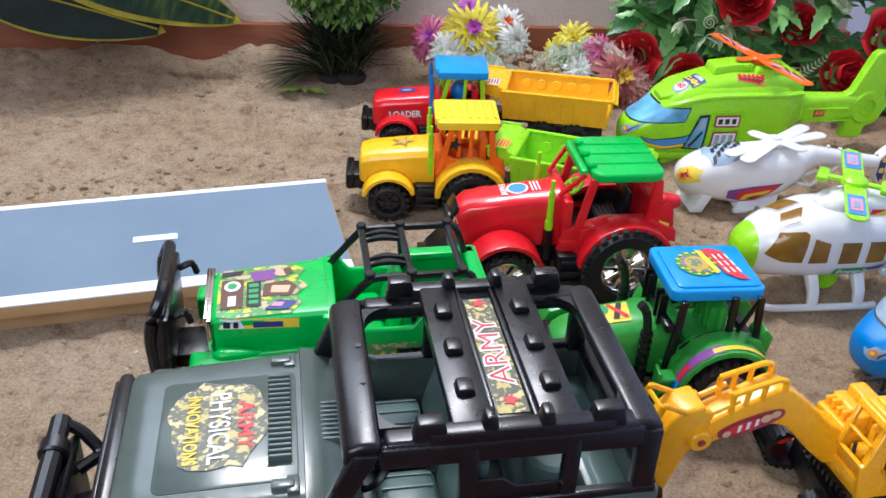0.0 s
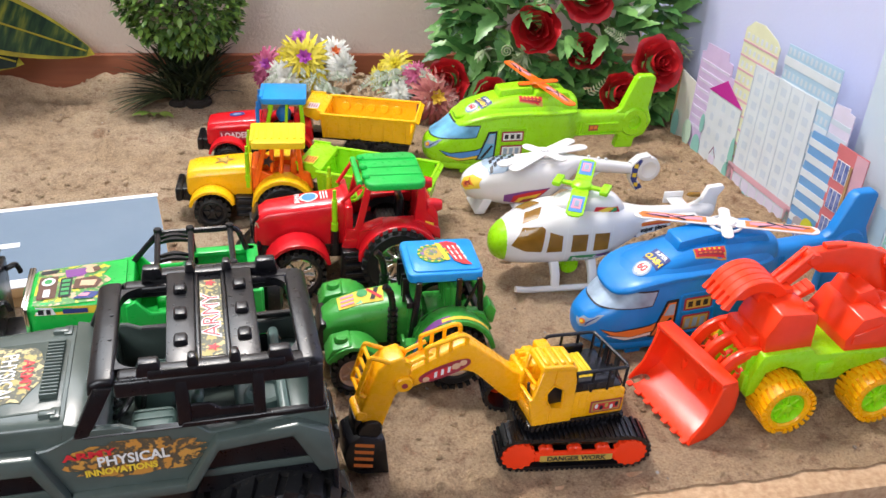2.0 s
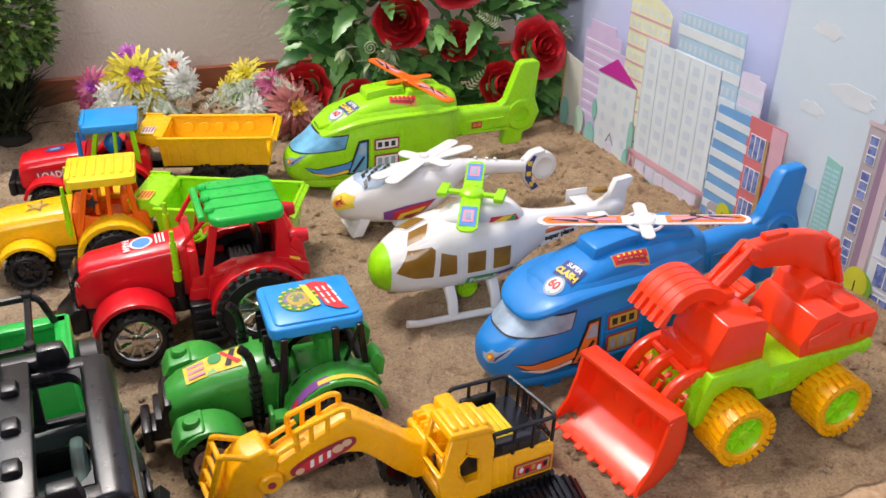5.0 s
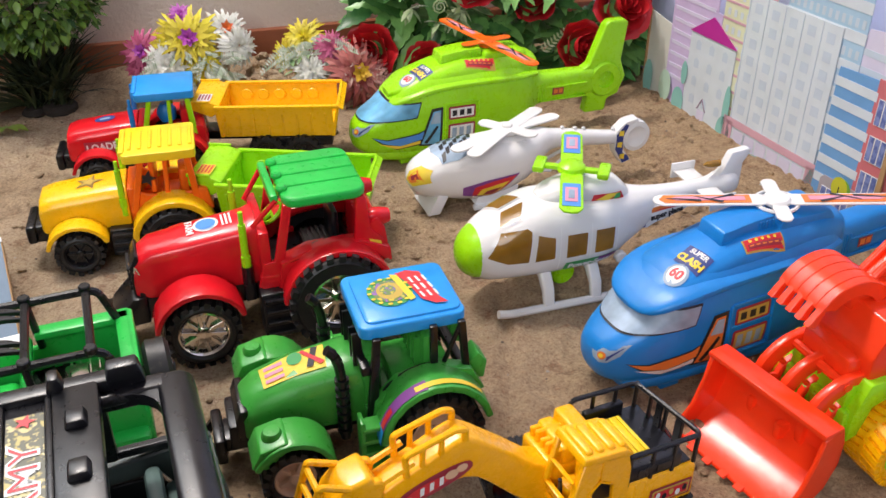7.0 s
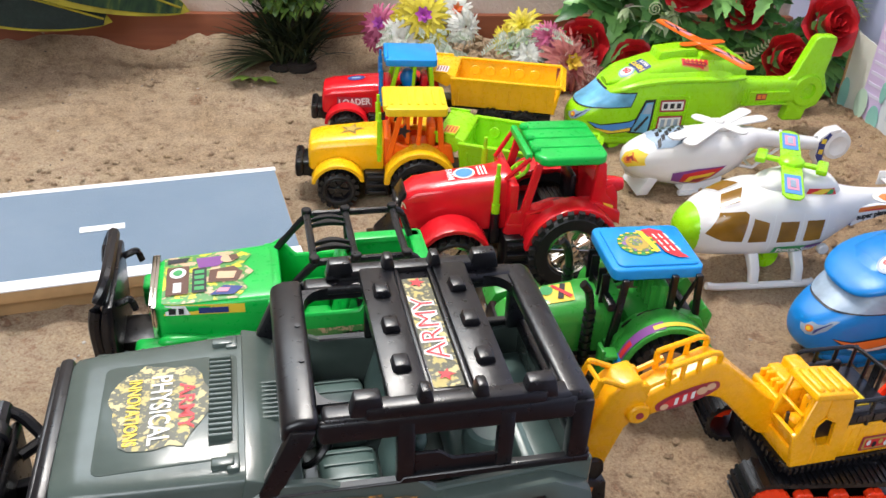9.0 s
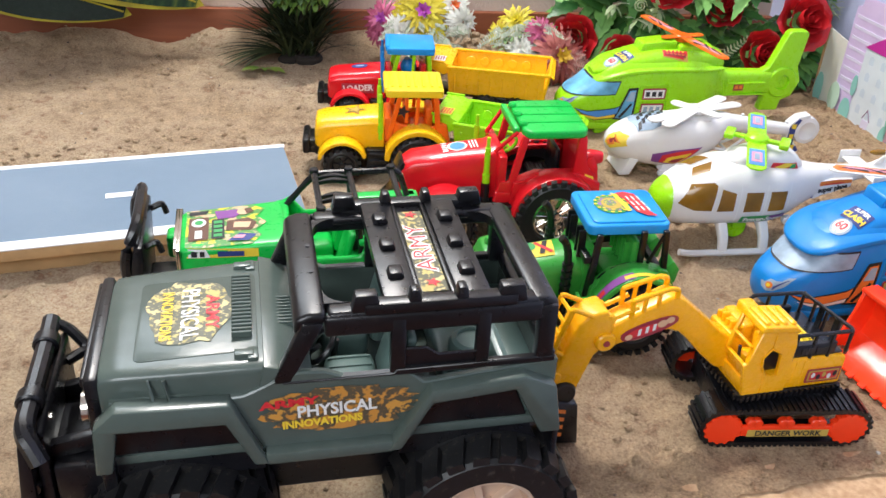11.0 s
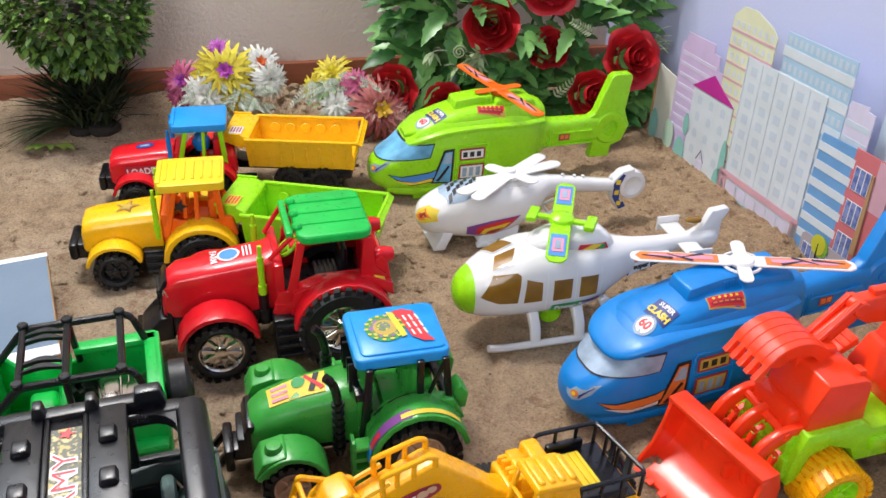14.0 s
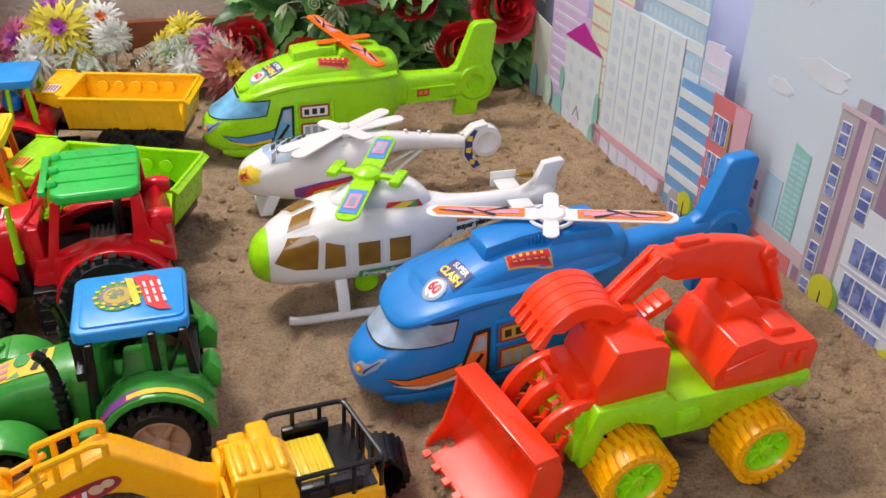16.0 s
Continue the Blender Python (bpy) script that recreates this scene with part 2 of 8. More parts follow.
def prism(pts, y0, y1, b=0.0015, seg=2, top=None):
    """A side profile of (x, z) points run across from y0 to y1. top: (z, factor) narrows what lies above z."""
    bm = bmesh.new()
    a = [bm.verts.new((x, y0, z)) for x, z in pts]
    c = [bm.verts.new((x, y1, z)) for x, z in pts]
    n = len(pts)
    bm.faces.new(a)
    bm.faces.new(c[::-1])
    for i in range(n):
        bm.faces.new((a[i], c[i], c[(i + 1) % n], a[(i + 1) % n]))
    if top:
        zt = max(z for _, z in pts)
        ym = (y0 + y1) / 2
        for v in bm.verts:
            if v.co.z > top[0]:
                k = 1 + (top[1] - 1) * (v.co.z - top[0]) / (zt - top[0])
                v.co.y = ym + (v.co.y - ym) * k
    bmesh.ops.recalc_face_normals(bm, faces=bm.faces)
    return bevel(bm, b, seg)


def slab(pts, z0, z1, b=0.001, seg=2):
    """A plan of (x, y) points raised from z0 to z1."""
    return moved(prism([(x, y) for x, y in pts], z0, z1, b, seg), Matrix(((1, 0, 0, 0), (0, 0, 1, 0), (0, 1, 0, 0), (0, 0, 0, 1))))


def loft(rings, cap=True):
    """Closed rings of 3D points, all of one length, skinned in order."""
    bm = bmesh.new()
    rows = [[bm.verts.new(p) for p in r] for r in rings]
    n = len(rings[0])
    for a, c in zip(rows, rows[1:]):
        for i in range(n):
            bm.faces.new((a[i], a[(i + 1) % n], c[(i + 1) % n], c[i]))
    if cap:
        bm.faces.new(rows[0][::-1])
        bm.faces.new(rows[-1])
    bmesh.ops.recalc_face_normals(bm, faces=bm.faces)
    return bm


def oval(x, zc, hy, hz, p=2.4, n=28, flat_bottom=0.0):
    """A rounded cross-section at x. p: 2 is round, more is boxier. flat_bottom cuts the lower part at that share of hz."""
    out = []
    for i in range(n):
        a = 2 * math.pi * i / n
        c, s = math.cos(a), math.sin(a)
        y = hy * math.copysign(abs(c) ** (2 / p), c)
        z = hz * math.copysign(abs(s) ** (2 / p), s)
        if flat_bottom and z < -hz * flat_bottom:
            z = -hz * flat_bottom
        out.append((x, y, zc + z))
    return out


def body(sections, n=28, steps=4):
    """A rounded hull through sections (x, zc, hy, hz, p), smoothed along its length."""
    xs = []
    for i in range(len(sections) - 1):
        p0, p1, p2, p3 = (sections[max(0, min(len(sections) - 1, k))] for k in (i - 1, i, i + 1, i + 2))
        for s in range(steps):
            t = s / steps
            w = []
            for a, b, c, d in zip(p0, p1, p2, p3):
                v = 0.5 * (2 * b + (c - a) * t + (2 * a - 5 * b + 4 * c - d) * t * t + (3 * b - a - 3 * c + d) * t ** 3)
                w.append(max(min(b, c) - abs(b - c) * 0.12, min(max(b, c) + abs(b - c) * 0.12, v)))
            xs.append(w)
    xs.append(sections[-1])
    return loft([oval(x, zc, max(hy, 0.0004), max(hz, 0.0004), p, n) for x, zc, hy, hz, p in xs])


def tube(pts, r, n=8, closed=False):
    """A round bar along points."""
    pts = [Vector(p) for p in pts]
    rings = []
    m = len(pts)
    for i, p in enumerate(pts):
        a = pts[(i - 1) % m] if closed else pts[max(0, i - 1)]
        c = pts[(i + 1) % m] if closed else pts[min(m - 1, i + 1)]
        d = (c - a).normalized()
        up = Vector((0, 0, 1)) if abs(d.z) < 0.9 else Vector((0, 1, 0))
        s = d.cross(up).normalized()
        u = s.cross(d).normalized()
        rings.append([p + (s * math.cos(2 * math.pi * k / n) + u * math.sin(2 * math.pi * k / n)) * r for k in range(n)])
    if closed:
        rings.append(rings[0])
    bm = loft(rings, cap=not closed)
    bmesh.ops.remove_doubles(bm, verts=bm.verts, dist=1e-6)
    return bm


def bent(pts, r, n=8, round_=0.006, closed=False):
    """A bar with rounded corners."""
    pts = [Vector(p) for p in pts]
    out = []
    m = len(pts)
    for i, p in enumerate(pts):
        if not closed and i in (0, m - 1):
            out.append(p)
            continue
        a, c = pts[i - 1], pts[(i + 1) % m]
        ra = min(round_, (a - p).length * 0.45)
        rc = min(round_, (c - p).length * 0.45)
        q0, q1 = p + (a - p).normalized() * ra, p + (c - p).normalized() * rc
        for t in (0, 0.25, 0.5, 0.75, 1):
            out.append(q0 * (1 - t) ** 2 + p * 2 * t * (1 - t) + q1 * t * t)
    return tube(out, r, n, closed)


def lathe(profile, n=32, axis="y"):
    """(radius, along) points turned round an axis."""
    rings = []
    for k in range(n):
        a = 2 * math.pi * k / n
        rings.append([(r * math.cos(a), h, r * math.sin(a)) for r, h in profile])
    bm = bmesh.new()
    rows = [[bm.verts.new(p) for p in r] for r in rings]
    for i in range(n):
        a, c = rows[i], rows[(i + 1) % n]
        for j in range(len(profile) - 1):
            bm.faces.new((a[j], a[j + 1], c[j + 1], c[j]))
    bmesh.ops.remove_doubles(bm, verts=bm.verts, dist=1e-6)
    bmesh.ops.recalc_face_normals(bm, faces=bm.faces)
    if axis == "z":
        moved(bm, Matrix.Rotation(radians(90), 4, "X"))
    if axis == "x":
        moved(bm, Matrix.Rotation(radians(90), 4, "Z"))
    return bm


def disc(r, h0, h1, n=28, axis="y", b=0.0):
    e = b
    return lathe([(0, h0), (r - e, h0), (r, h0 + e), (r, h1 - e), (r - e, h1), (0, h1)], n, axis)


def tree_of(*bms):
    """A ray-casting tree over copies of meshes, to lay prints on them."""
    vs, fs = [], []
    for b in bms:
        k = len(vs)
        b.verts.index_update()
        vs += [v.co.copy() for v in b.verts]
        fs += [[v.index + k for v in f.verts] for f in b.faces]
    return BVHTree.FromPolygons(vs, fs)


DIRS = {"near": (Vector((0, 1, 0)), lambda a, b: Vector((a, -1, b))), "top": (Vector((0, 0, -1)), lambda a, b: Vector((a, b, 1))),
        "front": (Vector((1, 0, 0)), lambda a, b: Vector((-1, a, b))), "far": (Vector((0, -1, 0)), lambda a, b: Vector((a, 1, b)))}


def lay(bm, tree, side, lift=0.0007):
    """Drops a flat print, drawn in two coordinates, on a body."""
    way, start = DIRS[side]
    for v in bm.verts:
        hit = tree.ray_cast(start(v.co.x, v.co.y), way)
        if hit[0] is None:
            near = tree.find_nearest(start(v.co.x, v.co.y) + way)
            v.co = near[0] - way * lift
        else:
            v.co = hit[0] - way * lift
    return bm


def patch(pts, tree, side, lift=0.0007, step=0.006):
    """A print of the outline pts laid on a body."""
    bm = bmesh.new()
    bm.faces.new([bm.verts.new((a, b, 0)) for a, b in pts])
    for k in (0, 1):
        lo, hi = min(p[k] for p in pts), max(p[k] for p in pts)
        c = lo + step
        while c < hi - step * 0.3:
            no = (1, 0, 0) if k == 0 else (0, 1, 0)
            bmesh.ops.bisect_plane(bm, geom=bm.verts[:] + bm.edges[:] + bm.faces[:], plane_co=(c, c, 0), plane_no=no, dist=1e-7)
            c += step
    return lay(bm, tree, side, lift)


def rect(x0, x1, y0, y1, r=0.0):
    if not r:
        return [(x0, y0), (x1, y0), (x1, y1), (x0, y1)]
    out = []
    for cx, cy, a0 in ((x1 - r, y0 + r, -90), (x1 - r, y1 - r, 0), (x0 + r, y1 - r, 90), (x0 + r, y0 + r, 180)):
        out += [(cx + r * math.cos(radians(a0 + k * 30)), cy + r * math.sin(radians(a0 + k * 30))) for k in range(4)]
    return out


def round_pts(cx, cy, rx, ry=None, n=20):
    ry = ry or rx
    return [(cx + rx * math.cos(2 * math.pi * k / n), cy + ry * math.sin(2 * math.pi * k / n)) for k in range(n)]


def skewed(pts, cx, cy, deg):
    c, s = math.cos(radians(deg)), math.sin(radians(deg))
    return [(cx + (x - cx) * c - (y - cy) * s, cy + (x - cx) * s + (y - cy) * c) for x, y in pts]


def blot(cx, cy, rx, ry, seed, n=22, amount=0.3):
    rnd = random.Random(seed)
    return [(cx + rx * k * math.cos(a), cy + ry * k * math.sin(a)) for i in range(n) for a, k in [(2 * math.pi * i / n, 1 - amount * rnd.random())]]


def letters(word, size, cx, cy, deg=0.0, stretch=1.0, bold=0.0):
    """Flat lettering, centred on (cx, cy) in two coordinates."""
    cu = bpy.data.curves.new("word", "FONT")
    cu.body, cu.size, cu.align_x, cu.align_y = word, size, "CENTER", "CENTER"
    cu.resolution_u = 3
    cu.offset = bold
    ob = bpy.data.objects.new("word", cu)
    scene.collection.objects.link(ob)
    bpy.context.view_layer.update()
    me = ob.to_mesh()
    bm = bmesh.new()
    bm.from_mesh(me)
    ob.to_mesh_clear()
    bpy.data.objects.remove(ob)
    bpy.data.curves.remove(cu)
    moved(bm, Matrix.Translation((cx, cy, 0)) @ Matrix.Rotation(radians(deg), 4, "Z") @ Matrix.Diagonal((stretch, 1, 1, 1)))
    return bm


def wheel_meshes(key, r, w, tyre_mat, rim_mat, lugs=18, lug=0.0025, rim=0.62, spokes=8, chunky=False, tread=True):
    """Tyre with tread lugs and rim with spokes and hub, turned about y, outer face towards -y."""
    h = w / 2
    ri = r * rim
    base = r - lug
    t = lathe([(ri, -h * 0.80), (ri + 0.0012, -h * 0.96), (base - 0.003, -h), (base - 0.0006, -h * 0.86), (base, -h * 0.6), (base, h * 0.6), (base - 0.0006, h * 0.86), (base - 0.003, h), (ri, h * 0.9)], 36)
    places, shapes = [], []
    if tread:
        for side in (-1, 1):
            lw = 2 * math.pi * r / lugs * (0.30 if chunky else 0.26)
            b = bx(base - 0.0015, r, -h * 0.56, h * 0.56, -lw, lw, 0.0)
            for v in b.verts:
                v.co.z += (v.co.y / h) * side * lw * 1.2
            lm = finish(key + "_lug", moved(b, Matrix.Translation((0, side * h * 0.47, 0))), 30)
            lm.materials.append(tyre_mat)
            shapes.append(lm)
        for k in range(lugs):
            for side in (-1, 1):
                a = 2 * math.pi * (k + (0.25 if side > 0 else -0.25)) / lugs
                places.append((shapes[0 if side < 0 else 1], Matrix.Rotation(-a, 4, "Y")))
    tm = finish(key + "_tyre", t, 30)
    tm.materials.append(tyre_mat)
    d = lathe([(0, h * 0.3), (ri * 0.97, h * 0.3), (ri * 0.97, -h * 0.55), (ri, -h * 0.82), (ri * 0.93, -h * 0.86), (ri * 0.86, -h * 0.70), (ri * 0.80, -h * 0.42), (ri * 0.32, -h * 0.42), (ri * 0.30, -h * 0.80), (ri * 0.22, -h * 0.86), (0, -h * 0.86)], 28)
    bits = [d]
    for k in range(spokes):
        b = bx(ri * 0.26, ri * 0.88, -h * 0.68, -h * 0.35, -ri * 0.075, ri * 0.075, 0.0003, 1)
        bits.append(moved(b, Matrix.Rotation(2 * math.pi * k / spokes, 4, "Y")))
    rm = finish(key + "_rim", join(*bits), 30)
    rm.materials.append(rim_mat)
    return tm, rm, places


def add_wheel(parent, meshes, x, y, z, turn=0.0, label="", rim_label=""):
    out = 0 if y < 0 else 180
    w = part("wheel", meshes[0], None, parent, label, place=pose(x, y, z, 0, 0, out) @ Matrix.Rotation(radians(turn), 4, "Y"))
    part("rim", meshes[1], None, w, rim_label)
    for me, at in meshes[2]:
        part("tread_block", me, None, w, place=at)
    return w

# ---------------------------------------------------------------- the sand, the walls, the room
TRACKS = [(.62, .30, .30, 1.02, .013), (.70, .42, .38, 1.06, .012), (-.30, .72, .06, .44, .016), (.20, .36, .52, .66, .014), (.245, .58, .30, .64, .010), (.26, .52, .29, .70, .009), (.44, .36, .58, .40, .012), (.46, .78, .55, .90, .011), (-.42, .92, -.12, 1.02, .017), (-.30, .40, -.20, .33, .012)]


def sand_height(x, y):
    """Trodden loose sand: swells, scuffs, crusty lumps, finger-wide grooves and a bank against the wall."""
    p = Vector((x, y, 0))
    z = 0.0030 * noise.noise(p * 8) + 0.0022 * noise.noise(p * 21 + Vector((5, 0, 2))) + 0.0036 * noise.noise(p * 43) + 0.0026 * noise.noise(p * 98)
    lump = noise.noise(p * 34 + Vector((3, 1, 7)))
    z += 0.0135 * max(0.0, lump - 0.26)
    pit = noise.noise(p * 17 + Vector((13, 4, 1)))
    z -= 0.010 * max(0.0, pit - 0.36)
    for x0, y0, x1, y1, w in TRACKS:
        dx, dy = x1 - x0, y1 - y0
        u = max(0.0, min(1.0, ((x - x0) * dx + (y - y0) * dy) / (dx * dx + dy * dy)))
        d = math.hypot(x - x0 - u * dx, y - y0 - u * dy) + 0.004 * noise.noise(p * 30)
        z += 0.0022 * math.exp(-((d - w) / (0.5 * w)) ** 2) - 0.0026 * math.exp(-(d / (0.7 * w)) ** 2)
    back = max(0.0, min(1.0, (y - (BACK_Y(x) - 0.12)) / 0.12))
    heap = 0.024 + 0.014 * noise.noise(p * 11 + Vector((9, 9, 0))) + 0.006 * noise.noise(p * 40)
    heap *= 1 - 0.9 * math.exp(-((x + 0.335) / 0.045) ** 2)
    heap *= 0.35 if x > 0.12 else 1.0
    z += back * back * heap
    side = max(0.0, min(1.0, (x - (RIGHT_X(y) - 0.07)) / 0.07)) if y < 0.70 else 0.0
    z += side * side * (0.010 + 0.010 * noise.noise(p * 18))
    z += 0.0042 * max(0.0, noise.noise(p * 13 + Vector((2, 8, 5))) - 0.12) - 0.0050 * max(0.0, noise.noise(p * 10 + Vector((7, 3, 4))) - 0.30)
    front = max(0.0, min(1.0, (SAND_Y(x) + 0.045 - y) / 0.045))
    return (z - 0.001) * (1 - front) + 0.0008 * front + 0.0012 * front * (1 - front) * noise.noise(p * 60)


def ground_mesh(x0, x1, y0, y1, step):
    nx, ny = int((x1 - x0) / step), int((y1 - y0) / step)
    xs, ys = np.linspace(x0, x1, nx + 1), np.linspace(y0, y1, ny + 1)
    verts = [(x, max(y, SAND_Y(x)) if y < SAND_Y(x) + step else y, sand_height(x, y)) for y in ys for x in xs]
    faces = []
    for j in range(ny):
        for i in range(nx):
            a = j * (nx + 1) + i
            if verts[a + nx + 1][1] > SAND_Y(xs[i]) + 1e-5:
                faces.append((a, a + 1, a + nx + 2, a + nx + 1))
    me = bpy.data.meshes.new("sand")
    me.from_pydata(verts, [], faces)
    me.polygons.foreach_set("use_smooth", [True] * len(faces))
    return me


def BACK_Y(x):
    return 1.185 + 0.11 * x


def FRONT_Y(x):
    return 0.273 + 0.162 * x - 0.2 * max(0.0, 0.30 - x)


def SAND_Y(x):
    """Where the sand ends on the bare rim of the board."""
    return FRONT_Y(x) + 0.020 + 0.005 * noise.noise(Vector((x * 22, 3.0, 1.0))) + 0.003 * noise.noise(Vector((x * 75, 9.0, 2.0)))


def RIGHT_X(y):
    return 0.628 + 0.24 * (0.75 - y)


sand = new("ground", ground_mesh(-0.85, 0.80, 0.05, 1.30, 0.004))
sand.data.materials.append(SAND)
tagged(sand, "loose brown sand spread over a low board", "sand", kind="structure")



def clods(name, count, r0, r1, material, label, seed, dense, area=(-0.55, 0.68, 0.30, 1.16)):
    """Loose crumbs lying in the sand, gathered in drifts: one mesh of many small faceted lumps."""
    rnd = random.Random(seed)
    base = bmesh.new()
    bmesh.ops.create_icosphere(base, subdivisions=1, radius=1.0)
    bv = [v.co.copy() for v in base.verts]
    bf = [[v.index for v in f.verts] for f in base.faces]
    base.free()
    verts, faces = [], []
    while len(verts) < count * len(bv):
        x, y = rnd.uniform(area[0], area[1]), rnd.uniform(area[2], area[3])
        if y < SAND_Y(x) + 0.004 or noise.noise(Vector((x * 6, y * 6, seed))) < dense + rnd.uniform(-.25, .25):
            continue
        r = r0 + (r1 - r0) * rnd.random() ** 2.4
        z = sand_height(x, y) + r * 0.25
        turn = Matrix.Rotation(rnd.uniform(0, 6.28), 3, "Z") @ Matrix.Rotation(rnd.uniform(-.5, .5), 3, "X")
        k = len(verts)
        sx, sy, sz = rnd.uniform(.7, 1.4), rnd.uniform(.7, 1.2), rnd.uniform(.5, .9)
        for v in bv:
            w = turn @ Vector((v.x * sx, v.y * sy, v.z * sz)) * r * rnd.uniform(.8, 1.15)
            verts.append((x + w.x, y + w.y, z + w.z))
        faces += [[i + k for i in f] for f in bf]
    me = bpy.data.meshes.new(name)
    me.from_pydata(verts, [], faces)
    me.materials.append(material)
    return tagged(new(name, me), label, "sand", kind="stuff")


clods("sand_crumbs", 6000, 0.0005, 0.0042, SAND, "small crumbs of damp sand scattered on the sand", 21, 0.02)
clods("sand_lumps", 240, 0.004, 0.012, SAND, "coarse lumps of dug sand heaped along the skirting", 23, -0.4, (.02, .30, 1.10, 1.19))
clods("pebbles", 800, 0.0004, 0.0018, PEBBLE, "tiny dark and pale pebbles in the sand", 22, -0.1)

WALL_TURN = math.degrees(math.atan(0.11))
solo("wall_back", bx(-2.2, 2.2, 0, 0.12, -0.75, 1.9, 0), WALL_WARM, pose(0, BACK_Y(0) + 0.008, 0, 0, 0, WALL_TURN), "rough cream plaster wall", "wall", kind="structure")
solo("baseboard", bx(-1.6, 0.55, -0.004, 0.007, -0.05, 0.052, 0.001), BRICK_RED, pose(0, BACK_Y(0), 0, 0, 0, WALL_TURN), "red-brown painted skirting along the plaster wall", "skirting", kind="structure")
SIDE_TURN = -math.degrees(math.atan(0.24))
solo("wall_right", bx(0, 0.12, -2.6, 0.62, -0.75, 1.9, 0), WALL_COOL, pose(RIGHT_X(0.75) + 0.035, 0.75, 0, 0, 0, -SIDE_TURN), "smooth lavender painted wall", "wall", kind="structure")
solo("board", slab([(-0.95, FRONT_Y(-0.95)), (0.30, FRONT_Y(0.30)), (0.95, FRONT_Y(0.95)), (0.95, 1.3), (-0.95, 1.3)], -0.045, -0.022, 0.001), BOARD, pose(0, 0, 0), "raw brown wooden board that carries the sand", "board", kind="structure")
solo("board_rim", slab([(-0.95, FRONT_Y(-0.95) - .002), (0.30, FRONT_Y(0.30) - .002), (0.95, FRONT_Y(0.95) - .002), (0.95, FRONT_Y(0.95) + .045), (0.30, FRONT_Y(0.30) + .045), (-0.95, FRONT_Y(-0.95) + .045)], -0.021, -0.0012, 0.0015), CHIPBOARD, pose(0, 0, 0), "bare tan chipboard rim along the front of the sand", "board", kind="structure")
solo("floor", bx(-2.4, 2.0, -2.4, 1.6, -0.80, -0.75, 0), FLOOR_RED, pose(0, 0, 0), "dull red-brown floor of the room", "floor", kind="structure")
solo("ceiling", bx(-2.4, 2.0, -2.4, 1.6, 1.9, 1.95, 0), ROOM, pose(0, 0, 0), "plain painted ceiling", "ceiling", kind="structure")
solo("wall_left", bx(-2.4, -2.3, -2.4, 1.6, -0.75, 1.9, 0), ROOM, pose(0, 0, 0), "plain painted wall", "wall", kind="structure")
solo("wall_front", bx(-2.4, 2.0, -2.4, -2.3, -0.75, 1.9, 0), ROOM, pose(0, 0, 0), "plain painted wall", "wall", kind="structure")

# ---------------------------------------------------------------- army jeep
def mirror_y(make):
    """The same piece on both sides."""
    return join(make(-1), make(1))


def sided(s, y0, y1):
    return (min(s * y0, s * y1), max(s * y0, s * y1))


